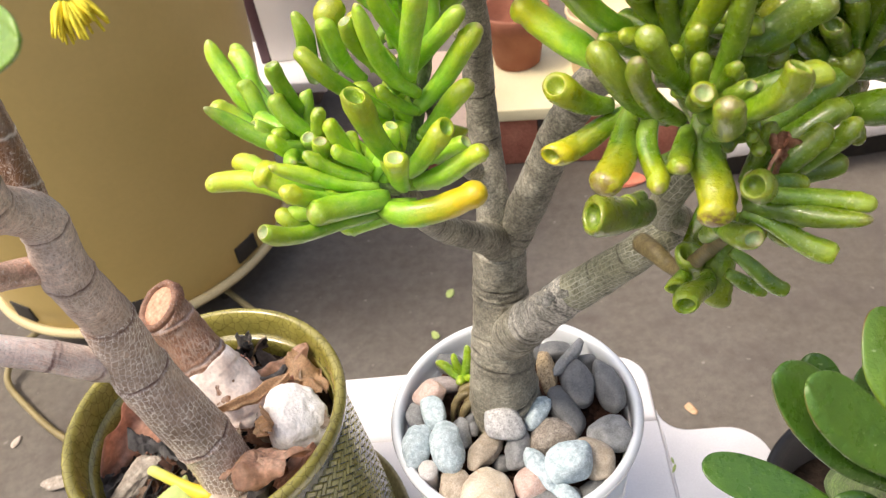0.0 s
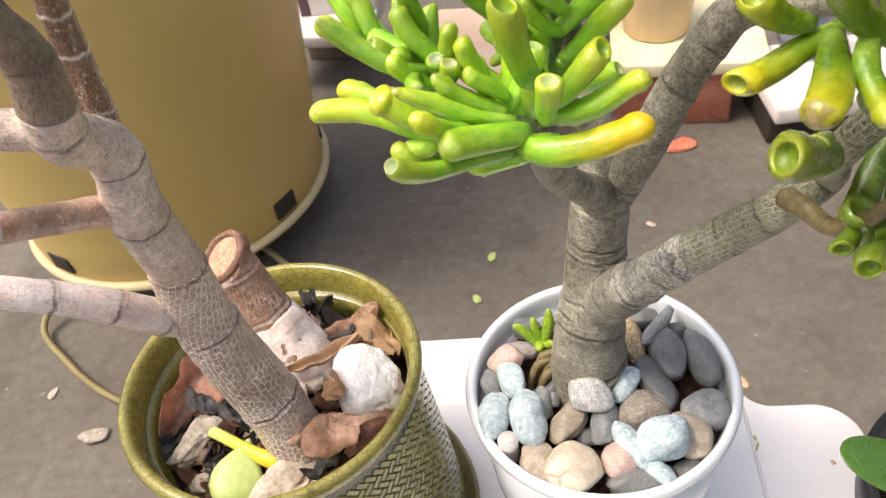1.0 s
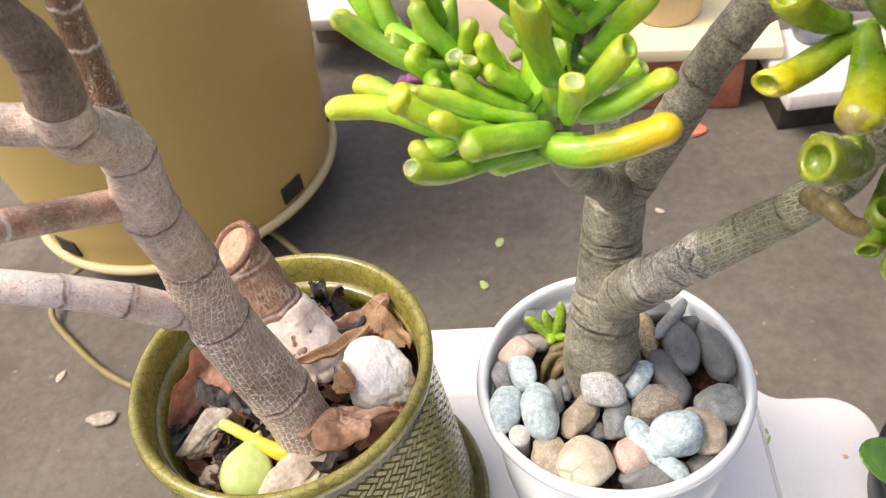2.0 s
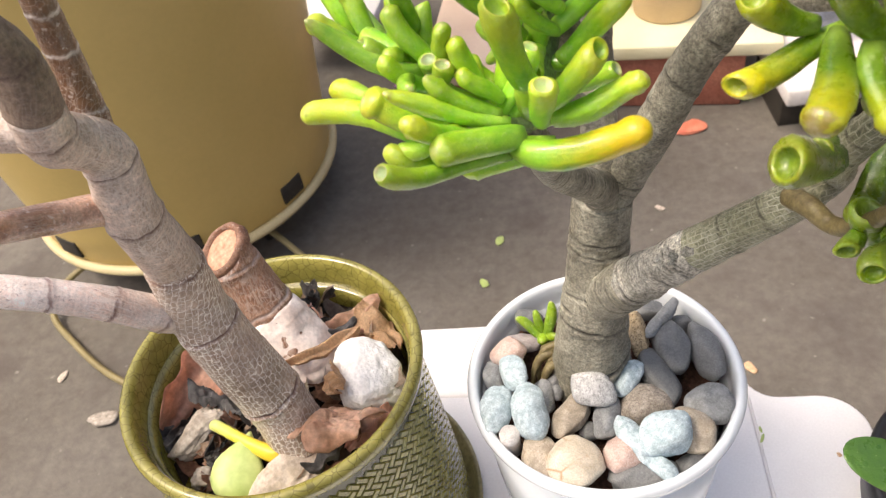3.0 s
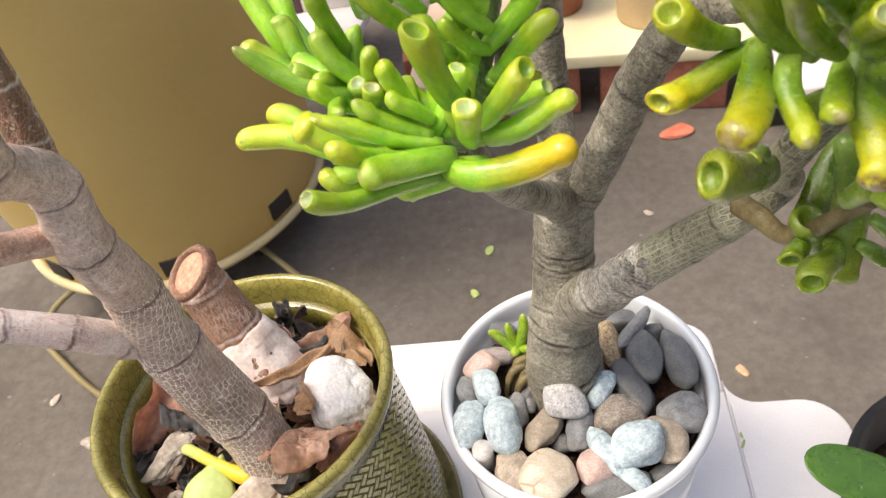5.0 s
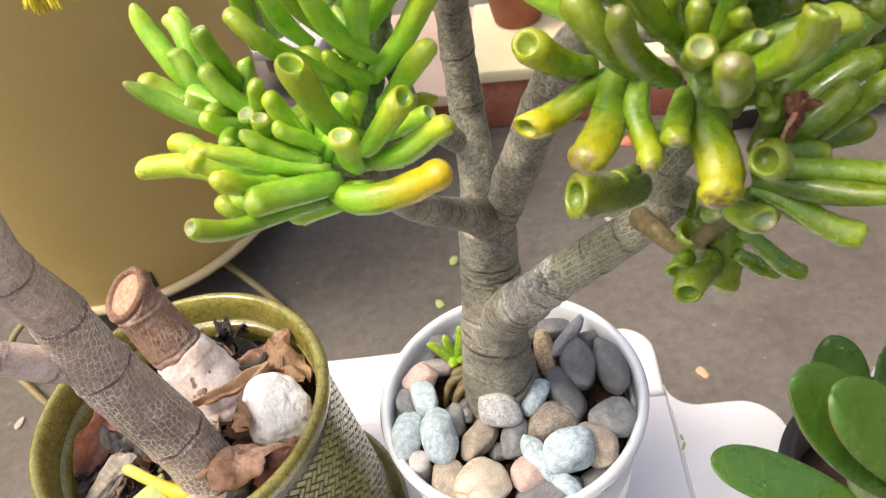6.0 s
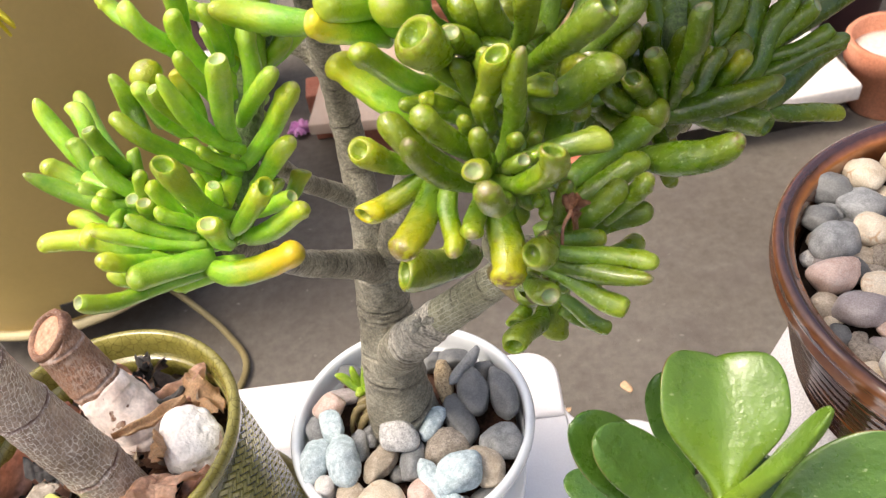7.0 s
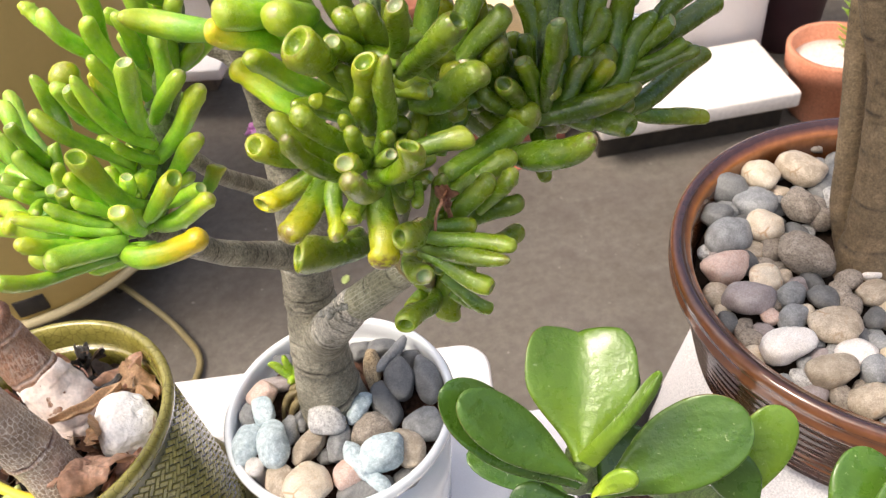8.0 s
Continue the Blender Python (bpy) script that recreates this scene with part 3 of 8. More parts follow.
def tube(points, step=0.003, sides=20, nodes=0.0, seed=0, rough=0.03, cap=True, caps_flat=False, broken=False, ring_depth=1.0, levels=(), band=0.048):
    """A tapering limb. nodes: the spacing of the leaf scars that ring it; levels: the heights at which they lie, where they are known; band: how wide their colour is."""
    rng = random.Random(seed)
    line = curve_points(points, step)
    bm = bmesh.new()
    uv = bm.loops.layers.uv.new("UVMap")
    scar = bm.verts.layers.float.new("scar")
    rings, lengths, s = [], [], 0.0
    right = None
    next_node = nodes * (0.5 + rng.random()) if nodes else 1e9
    for i, q in enumerate(line):
        if i:
            s += float(np.linalg.norm(q[:3] - line[i - 1][:3]))
        lengths.append(s)
    marks = []
    for z in levels:
        k = min(range(len(line)), key=lambda i: abs(line[i][2] - z))
        marks.append((lengths[k], rng.uniform(-0.3, 0.3), rng.uniform(0, 6.28), 0.0, 9.0, ring_depth))
    at = 1e9 if levels else next_node
    while at < s:
        marks.append((at, rng.uniform(-0.5, 0.5), rng.uniform(0, 6.28), rng.uniform(0, 6.28), rng.uniform(-0.5, 1.3) if broken else 9.0, rng.uniform(0.8, 1.5) if broken else ring_depth * rng.uniform(0.6, 1.1)))
        at += nodes * (rng.uniform(0.35, 1.7) if broken else rng.uniform(0.75, 1.3))
    for i, q in enumerate(line):
        ahead = Vector(line[min(i + 1, len(line) - 1)][:3] - line[max(i - 1, 0)][:3]).normalized()
        if right is None:
            right = ahead.orthogonal().normalized()
        right = (right - ahead * right.dot(ahead)).normalized()
        up = ahead.cross(right)
        ring = []
        for k in range(sides):
            a = 2 * math.pi * k / sides
            r, dark = q[3], 0.0
            for m, slant, turn, facing, span, deep in marks:
                away = lengths[i] - m - slant * q[3] * 0.5 * math.cos(a - turn)
                if abs(away) > 0.6 * q[3]:
                    continue
                d = (away + 0.0011 * noise.noise(Vector((math.cos(a) * 3, math.sin(a) * 3, m * 900)))) / q[3]
                some = deep * min(1.0, max(0.0, (math.cos(a - facing) + span) * 2.5))
                r *= 1 + some * (0.04 * math.exp(-((d + 0.11) / 0.12) ** 2) - 0.045 * math.exp(-(d / 0.05) ** 2) + 0.02 * math.exp(-((d - 0.10) / 0.09) ** 2))
                dark += some * math.exp(-(d / band) ** 2)
            n = noise.noise(Vector((math.cos(a) * 1.4, math.sin(a) * 1.4, lengths[i] / max(q[3], 1e-4) * 0.7 + seed * 7.3)))
            r *= 1 + rough * 2 * n + rough * noise.noise(Vector((math.cos(a) * 4, math.sin(a) * 4, lengths[i] / max(q[3], 1e-4) * 2.5 + seed)))
            vert = bm.verts.new(Vector(q[:3]) + (right * math.cos(a) + up * math.sin(a)) * r)
            vert[scar] = min(1.0, dark)
            ring.append(vert)
        rings.append(ring)
    for i in range(len(rings) - 1):
        girth = 2 * math.pi * line[i][3]
        for k in range(sides):
            f = bm.faces.new((rings[i][k], rings[i][(k + 1) % sides], rings[i + 1][(k + 1) % sides], rings[i + 1][k]))
            for loop, (u, w) in zip(f.loops, ((k, i), (k + 1, i), (k + 1, i + 1), (k, i + 1))):
                loop[uv].uv = (u / sides * girth, lengths[w])
    if cap:
        bm.faces.new(rings[0][::-1])
        if caps_flat:
            bm.faces.new(rings[-1])
        else:
            q = line[-1]
            ahead = Vector(q[:3] - line[-2][:3]).normalized()
            tip = bm.verts.new(Vector(q[:3]) + ahead * q[3] * 0.6)
            for k in range(sides):
                bm.faces.new((rings[-1][k], rings[-1][(k + 1) % sides], tip))
    return bm


def lathe(profile, sides=96, centre=(0, 0, 0), wobble=0.0):
    """A turned form from (radius, height) pairs; the ends close where the radius is zero."""
    bm = bmesh.new()
    rings = []
    for r, z in profile:
        if r < 1e-6:
            rings.append([bm.verts.new((centre[0], centre[1], centre[2] + z))])
            continue
        rings.append([bm.verts.new((centre[0] + r * math.cos(2 * math.pi * k / sides) * (1 + wobble * math.sin(4 * math.pi * k / sides)),
                                    centre[1] + r * math.sin(2 * math.pi * k / sides), centre[2] + z)) for k in range(sides)])
    for a, b in zip(rings, rings[1:]):
        for k in range(sides):
            j = (k + 1) % sides
            if len(a) == 1:
                bm.faces.new((a[0], b[j], b[k]))
            elif len(b) == 1:
                bm.faces.new((a[k], a[j], b[0]))
            else:
                bm.faces.new((a[k], a[j], b[j], b[k]))
    return bm


def box(size, centre, bevel=0.002, segments=2):
    bm = bmesh.new()
    bmesh.ops.create_cube(bm, size=1.0)
    bmesh.ops.scale(bm, vec=size, verts=bm.verts)
    if bevel:
        bmesh.ops.bevel(bm, geom=bm.edges[:], offset=bevel, segments=segments, affect="EDGES", profile=0.5)
    bmesh.ops.translate(bm, vec=centre, verts=bm.verts)
    return bm


def plate(outline, z0, z1, bevel=0.004):
    """A slab with a given outline and rounded edges."""
    bm = bmesh.new()
    low = [bm.verts.new((x, y, z0)) for x, y in outline]
    face = bm.faces.new(low)
    up = bmesh.ops.extrude_face_region(bm, geom=[face])
    top = [v for v in up["geom"] if isinstance(v, bmesh.types.BMVert)]
    bmesh.ops.translate(bm, vec=(0, 0, z1 - z0), verts=top)
    edges = [e for e in bm.edges if abs(e.verts[0].co.z - z1) < 1e-6 and abs(e.verts[1].co.z - z1) < 1e-6]
    bmesh.ops.bevel(bm, geom=edges, offset=bevel, segments=3, affect="EDGES", profile=0.5)
    bmesh.ops.recalc_face_normals(bm, faces=bm.faces)
    return bm


def arc(cx, cy, r, a0, a1, n=8):
    return [(cx + r * math.cos(radians(a0 + (a1 - a0) * k / n)), cy + r * math.sin(radians(a0 + (a1 - a0) * k / n))) for k in range(n + 1)]


def stone_mesh(a, b, c, seed, lumps=0.12, fine=0.0, level=4, smooth_form=False):
    bm = bmesh.new()
    bmesh.ops.create_icosphere(bm, subdivisions=level, radius=1.0)
    shift = Vector((seed * 3.17, seed * 1.71, seed * 0.37))
    rng = random.Random(seed + 500)
    cuts = [(Vector((rng.gauss(0, 1), rng.gauss(0, 1), rng.gauss(0, 1))).normalized(), rng.uniform(0.74, 0.94)) for _ in range(0 if smooth_form else 5)]
    for v in bm.verts:
        n = v.co.normalized()
        k = 1 + lumps * 1.6 * noise.noise(n * 0.9 + shift) + lumps * 0.5 * noise.noise(n * 2.1 + shift)
        if fine:
            k += fine * noise.noise(n * 5.0 + shift) + fine * 0.6 * noise.noise(n * 11.0 + shift)
        sx = abs(n.x) ** 0.90 * math.copysign(1, n.x)
        sy = abs(n.y) ** 0.90 * math.copysign(1, n.y)
        v.co = Vector((sx, sy, n.z)) * k
        for d, h in cuts:
            over = v.co.dot(d) - h
            if over > 0:
                v.co -= d * over * 0.6
        v.co = Vector((v.co.x * a, v.co.y * b, v.co.z * c)) * 1.06
    return bm


def pebble(x, y, z, a, b, c, turn, kind, seed, group, where, tilt=(0, 0)):
    a, b = a * 0.97, b * 0.97
    ob = mesh_object("pebble", stone_mesh(a, b, c, seed, 0.17 if kind not in ("porous",) else 0.22, 0.03 if kind in ("pale", "blue", "porous") else 0.008, 4 if "white" in where else 3), STONES[kind])
    ob.matrix_world = pose(x, y, z, tilt[0], tilt[1], turn)
    return tagged(ob, STONE_WORDS[kind] + " river pebble " + where, "pebble", group)


def gollum_leaf(parent, base, tip, r, end="round", yellow=0.2, brown=0.1, yellow_end=False, bright=False, elbow=None):
    """A tubular leaf: round, cup (a hollow pad at the end) or point. elbow: the place towards which it sags."""
    base, tip = Vector(base), Vector(tip)
    r *= 1.12 if parent in (front_tips, hanging_tips, upper_tips) else 1.0
    base = base - (tip - base) * 0.15
    rng = random.Random(int(abs(base.x * 9e4) + abs(tip.z * 7e4) + abs(tip.y * 5e4)))
    way = tip - base
    length = way.length
    side = way.cross(Vector((0, 0, 1)))
    side = side.normalized() if side.length > 1e-6 else Vector((1, 0, 0))
    lift = side.cross(way).normalized()
    control = base + way * rng.uniform(0.4, 0.65) - lift * length * rng.uniform(-0.03, 0.19) + side * length * rng.uniform(-0.13, 0.13)
    club = rng.uniform(0.0, 0.16) if yellow > 0.42 or r > 0.0048 else rng.uniform(-0.22, 0.10)
    if elbow is not None:
        control = Vector(elbow)
    if end == "round":
        stations = [(s, f) for s, f in ((0, .64), (.08, .74), (.2, .86), (.34, .95), (.48, 1.0), (.62, 1.02), (.75, 1.02))]
        stations = [(s, f * (1 + club * s)) for s, f in stations]
        reach = max(0.02, 1 - 0.9 * r / length)
        stations += [(reach - (reach - .75) * .4 if reach > .8 else .8, 1.0)]
        stations = [q for q in stations if q[0] < reach - 0.03] + [(reach + (1 - reach) * math.sin(a), math.cos(a) * (1 + club) * 0.98) for a in (0, .35, .7, 1.0, 1.25, 1.42)]
    elif end == "point":
        stations = [(0, .62), (.08, .74), (.2, .88), (.34, .98), (.48, 1.0), (.62, .97), (.74, .90), (.83, .80), (.9, .66), (.95, .5), (.98, .33), (.995, .15)]
    else:
        stations = [(0, .58), (.08, .66), (.2, .76), (.34, .83), (.48, .90), (.62, .95), (.75, 1.0), (.86, 1.05), (.92, 1.0), (.955, .95), (.98, .86), (.995, .74)]
    sides = 16
    bm = bmesh.new()
    uv = bm.loops.layers.uv.new("UVMap")
    flat = rng.uniform(0.86, 1.0)
    rings, levels = [], []
    shift = Vector((rng.uniform(0, 50), rng.uniform(0, 50), 0))
    tilt = rng.uniform(0.25, 0.65) * rng.choice((-1, 1)) if r >= 0.0036 else rng.uniform(-0.3, 0.3)
    hollow = rng.uniform(0.4, 0.7) if r >= 0.0036 else rng.uniform(0.15, 0.35)
    sway, kink = rng.uniform(-0.05, 0.05) * length, rng.uniform(-0.03, 0.03) * length

    def ring_at(s, f, level, sink=0.0, narrow=False):
        t = min(max(s, 0), 1)
        p = base * (1 - t) ** 2 + control * 2 * t * (1 - t) + tip * t * t
        d = ((control - base) * (1 - t) + (tip - control) * t).normalized()
        u = d.cross(lift).normalized()
        w = u.cross(d)
        p = p + u * sway * math.sin(2 * math.pi * t) + w * kink * math.sin(2 * math.pi * t)
        ring = []
        for k in range(sides):
            a = 2 * math.pi * k / sides
            n = noise.noise(Vector((math.cos(a) * 0.8, math.sin(a) * 0.8, s * 2.2)) + shift)
            rr = r * f * (1 + (0.20 * n + 0.06 * noise.noise(Vector((math.cos(a) * 1.8, math.sin(a) * 1.8, s * 6.0)) + shift) if level < 0.93 else 0.06 * n))
            lean = tilt * r * f * math.cos(a) * (1.0 if end == "cup" and s > 0.85 else 0.0)
            ring.append(bm.verts.new(p + u * math.cos(a) * rr + w * math.sin(a) * rr * flat - d * sink + d * lean))
        rings.append(ring)
        levels.append(level)

    for s, f in stations:
        ring_at(s, f, s * (0.955 if end == "cup" else 0.98))
    if end == "cup":
        pad = r < 0.0036
        ring_at(1.0, 0.70, 0.965, r * 0.0)
        ring_at(1.0, 0.58, 1.08 if pad else 0.62, r * hollow * 0.5)
        ring_at(1.0, 0.34, 1.16 if pad else 0.55, r * hollow * 1.3)
    last = rings[-1]
    middle = bm.verts.new(sum((v.co for v in last), Vector()) / sides if end == "cup" else tip)
    for i in range(len(rings) - 1):
        for k in range(sides):
            j = (k + 1) % sides
            f = bm.faces.new((rings[i][k], rings[i + 1][k], rings[i + 1][j], rings[i][j]))
            for loop, (u, w) in zip(f.loops, ((k, i), (k, i + 1), (k + 1, i + 1), (k + 1, i))):
                loop[uv].uv = (u / sides, levels[w])
    for k in range(sides):
        f = bm.faces.new((last[k], middle, last[(k + 1) % sides]))
        for loop in f.loops:
            loop[uv].uv = (k / sides, levels[-1] + (0.0 if end == "cup" else 0.03))
    bm.faces.new(rings[0])
    bmesh.ops.recalc_face_normals(bm, faces=bm.faces)
    mat = M_LEAF_LEFT if bright or parent in (left_tips, left_spray) else M_LEAF_SHADED if parent in (far_tips,) else M_LEAF
    label = "yellowing tubular leaf" if yellow > 0.5 else ""
    ob = part("leaf", bm, mat, parent, label)
    ob.color = (min(1.0, yellow * (1.6 if yellow_end else 1.0)), brown, rng.uniform(0.72, 1.22), 1)
    return ob


def jade_leaf(parent, base, tip, width, facing, cup=0.15, yellow=0.1, tone=1.0, brown=0.1, fold=0.0):
    """A flat, thick, spoon-shaped leaf whose upper face looks along facing."""
    base, tip, facing = Vector(base), Vector(tip), Vector(facing)
    way = tip - base
    length = way.length
    d = way.normalized()
    n = (facing - d * facing.dot(d)).normalized()
    side = d.cross(n)
    rows, cols = 20, 16
    bm = bmesh.new()
    uv = bm.loops.layers.uv.new("UVMap")

    def half(s):
        if s < 0.62:
            return 0.15 + 0.85 * math.sin(s / 0.62 * math.pi / 2) ** (1.8 if fold else 1.35)
        blunt = 0.6 if fold else 0.0
        return blunt + (1 - blunt) * math.sqrt(max(0.0, 1 - ((s - 0.62) / 0.38) ** (3.2 if fold else 2.6)))

    grids = []
    for face in (1, -1):
        grid = []
        for i in range(rows + 1):
            s = 1 - (1 - i / rows) ** 1.5
            h = half(s) * width / 2
            line = []
            for j in range(cols + 1):
                x = math.sin((j / cols - 0.5) * math.pi)
                body = math.sqrt(max(0.0, 1 - x * x)) * (1 - s ** 6) ** 0.5
                thick = 0.0026 * body * (1.3 - 0.5 * s)
                curl = fold * width * (math.sqrt(x * x + 0.0012) - 0.035) * half(s) + cup * width * (x * x * half(s) * 0.35) - cup * length * 0.5 * s * (1 - s) + 0.0006 * noise.noise(Vector((x * 2, s * 3, length * 900)))
                notch = 1 - fold * s ** 4 * (0.12 * math.exp(-(x / 0.16) ** 2) + 0.26 * max(0.0, abs(x) - 0.55) ** 2 - 0.1 * abs(x) ** 1.5)
                line.append(bm.verts.new(base + d * length * s * notch + side * x * h + n * (curl + face * thick)))
            grid.append(line)
        grids.append(grid)
    for face, grid in zip((1, -1), grids):
        for i in range(rows):
            for j in range(cols):
                q = [grid[i][j], grid[i][j + 1], grid[i + 1][j + 1], grid[i + 1][j]]
                f = bm.faces.new(q if face < 0 else q[::-1])
                for loop in f.loops:
                    loop[uv].uv = (j / cols, (i + 0.5) / rows)
    bmesh.ops.remove_doubles(bm, verts=bm.verts, dist=1e-5)
    bmesh.ops.recalc_face_normals(bm, faces=bm.faces)
    ob = part("leaf", bm, M_JADE, parent)
    ob.color = (yellow, brown, tone, 1)
    return ob


def dead_leaf(name, place, size, turn, mat, label, curl=0.6, tilt=(10, 0), seed=0, fold=0.3, group="litter in the green pot", thick=0.0006, ragged=1.0):
    """A dry, curled leaf with a ragged edge."""
    length, width = size
    rng = random.Random(seed)
    rows, cols = 34, 22
    bm = bmesh.new()
    grid = []
    for i in range(rows + 1):
        s = i / rows
        h = width / 2 * (math.sin(math.pi * min(1, 0.06 + s * 0.9)) ** 0.6) * (1 + 0.5 * noise.noise(Vector((s * 4, seed, 0))) + ragged * 0.2 * noise.noise(Vector((s * 13, seed, 4.0))))
        line = []
        for j in range(cols + 1):
            x = j / cols * 2 - 1
            x *= 1 + 0.12 * noise.noise(Vector((s * 6, x * 2, seed * 3.0)))
            a = x * curl * 1.6
            y = math.sin(a) / max(curl * 1.6, 0.01) * h
            z = (1 - math.cos(a)) / max(curl * 1.6, 0.01) * h
            z += fold * length * 0.25 * math.sin(s * math.pi) + width * 0.34 * noise.noise(Vector((s * 3, x * 1.6, seed + 9.0))) + ragged * width * 0.12 * noise.noise(Vector((s * 8, x * 4, seed + 2.0))) + ragged * width * 0.05 * noise.noise(Vector((s * 19, x * 9, seed + 5.0)))
            line.append(bm.verts.new((s * length - length / 2, y, z)))
        grid.append(line)
    for i in range(rows):
        for j in range(cols):
            bm.faces.new((grid[i][j], grid[i][j + 1], grid[i + 1][j + 1], grid[i + 1][j]))
    bmesh.ops.solidify(bm, geom=bm.faces[:], thickness=thick)
    ob = mesh_object(name, bm, mat)
    ob.matrix_world = pose(*place, tilt[0], tilt[1], turn)
    return tagged(ob, label, "dead leaf" if "leaf" in name else name.replace("_", " "), group)


# ---- ground ----
def build_ground():
    bm = bmesh.new()
    bmesh.ops.create_grid(bm, x_segments=40, y_segments=40, size=60.0)
    tagged(mesh_object("ground", bm, M_GROUND), "worn grey-brown concrete paving with pale specks and stains", "ground", kind="structure")


build_ground()


def build_surroundings():
    """Unseen walls, added to close the yard and cut light from behind."""
    wall = mesh_object("unseen_wall_south", box((9.0, 0.2, 1.6), (0, 0, 0), 0.01), M_WALL)
    wall.location = (0.0, -3.4, 0.8)
    tagged(wall, "unseen plain wall added behind the camera to cut light", "wall", kind="structure")
    wall = mesh_object("unseen_wall_east", box((0.1, 8.0, 1.8), (0, 0, 0), 0.01), M_BROWN_GREY)
    wall.location = (2.6, 2.2, 0.9)
    tagged(wall, "unseen plain panel added to close the yard", "fence", kind="structure")
    wall = mesh_object("unseen_wall_north", box((9.0, 0.1, 1.8), (0, 0, 0), 0.01), M_BROWN_GREY)
    wall.location = (0.0, 4.6, 0.9)
    tagged(wall, "unseen plain panel added to close the yard", "fence", kind="structure")


build_surroundings()

# ---- white stool ----
STOOL_TOP = 0.48


def build_stool():
    stool = thing("plastic_stool", (-0.04, 0.0, 0.0), "white plastic step stool with a lobed, panelled top", "stool")
    z0 = STOOL_TOP - 0.022
    back = [(-0.275, 0.0722), (0.1005, 0.0722)] + arc(0.076, 0.111, 0.025, 0, 90) + arc(-0.250, 0.111, 0.025, 90, 180)
    part("back_panel", plate(back, z0, STOOL_TOP), M_PLASTIC, stool)
    middle = [(-0.275, -0.22), (0.1007, -0.22), (0.1007, 0.0714), (-0.275, 0.0714)]
    part("middle_panel", plate(middle, z0, STOOL_TOP, 0.002), M_PLASTIC, stool)
    fillet = [(0.1215 - 0.0205 * math.cos(radians(a)), 0.0815 - 0.0205 * math.sin(radians(a))) for a in (0, 15, 30, 45, 60, 75, 90)]
    lobe = [(0.1011, -0.22)] + [(0.172, -0.22)] + arc(0.144, 0.033, 0.028, 0, 90) + fillet[::-1]
    part("side_panel", plate(lobe, z0, STOOL_TOP, 0.0018), M_PLASTIC, stool)
    part("under_tray", box((0.38, 0.27, 0.016), (-0.035, -0.065, z0 - 0.0085), 0.003), M_PLASTIC, stool)
    for x, y in ((-0.20, 0.055), (0.13, 0.03), (-0.20, -0.19), (0.13, -0.19)):
        leg = plate([(x - 0.018, y - 0.018), (x + 0.018, y - 0.018), (x + 0.018, y + 0.018), (x - 0.018, y + 0.018)], 0.0, z0 - 0.017, 0.003)
        for v in leg.verts:
            k = 1 - v.co.z / z0
            v.co.x += (x + 0.035) * 0.12 * k
            v.co.y += (y + 0.06) * 0.12 * k
        part("leg", leg, M_PLASTIC, stool)


build_stool()


# ---- white pot ----
RIM_W, R_W = 0.602, 0.0725


def build_white_pot():
    pot = thing("plant_pot", (0, 0, STOOL_TOP), "round white glazed ceramic pot on the white stool", "plant pot")
    h = RIM_W - STOOL_TOP
    outer = [(0.0, 0.0), (0.054, 0.0), (0.0575, 0.002), (0.0595, 0.008), (0.0635, 0.05), (0.0675, h - 0.016), (0.0700, h - 0.011), (R_W, h - 0.006), (R_W + 0.0003, h - 0.003), (R_W - 0.001, h - 0.0008), (R_W - 0.003, h)]
    inner = [(R_W - 0.0044, h - 0.0006), (R_W - 0.0056, h - 0.003), (R_W - 0.0063, h - 0.010), (R_W - 0.0085, h - 0.03), (R_W - 0.012, h - 0.05), (0.0, h - 0.05)]
    part("pot_body", lathe(outer[:6] + [(R_W - 0.0078, h - 0.016), (R_W - 0.0092, h - 0.03)] + inner[4:], 128, (0, 0, STOOL_TOP)), M_WHITE_GLAZE, pot)
    part("rim", lathe([(0.0672, h - 0.0163)] + outer[5:] + inner[:4] + [(R_W - 0.0075, h - 0.018), (R_W - 0.0108, h - 0.045)], 128, (0, 0, STOOL_TOP)), M_WHITE_GLAZE, pot)
    soil = thing("potting_soil", (0, 0, RIM_W - 0.03), "dark red-brown soil in the white pot", "soil", kind="stuff")
    bm = lathe([(0.0, 0.0)] + [(0.0615 * k / 12, 0.0) for k in range(1, 13)] + [(0.0615, -0.015), (0, -0.015)], 72, (0, 0, 0.5845))
    for v in bm.verts:
        if v.co.z > 0.58:
            v.co.z += 0.003 * noise.noise(v.co * 90) + 0.002 * noise.noise(v.co * 260)
    part("soil_mass", bm, M_SOIL_RED, soil)


build_white_pot()


# ---- tubular-leaved succulent in the white pot ----
TRUNK_LINE = [(-0.0050, 0.0085, 0.556, 0.0225), (-0.0053, 0.0073, 0.5752, 0.0236), (-0.0052, 0.0079, 0.5929, 0.0218), (-0.0049, 0.0085, 0.6192, 0.0188), (-0.0022, 0.0100, 0.6530, 0.0164), (-0.0007, 0.0143, 0.6839, 0.0140), (0.0018, 0.0161, 0.7123, 0.0136)]
RIGHT_LINE = [(-0.0009, 0.0090, 0.6518, 0.0139), (0.0120, -0.0156, 0.6880, 0.0108), (0.0273, -0.0303, 0.7175, 0.0090), (0.0474, -0.0376, 0.7398, 0.0083), (0.0639, -0.0420, 0.7567, 0.0073), (0.0761, -0.0394, 0.7654, 0.0058), (0.0603, -0.0751, 0.8033, 0.0053), (0.0683, -0.0966, 0.8463, 0.0042), (0.0622, -0.1006, 0.8597, 0.0031)]
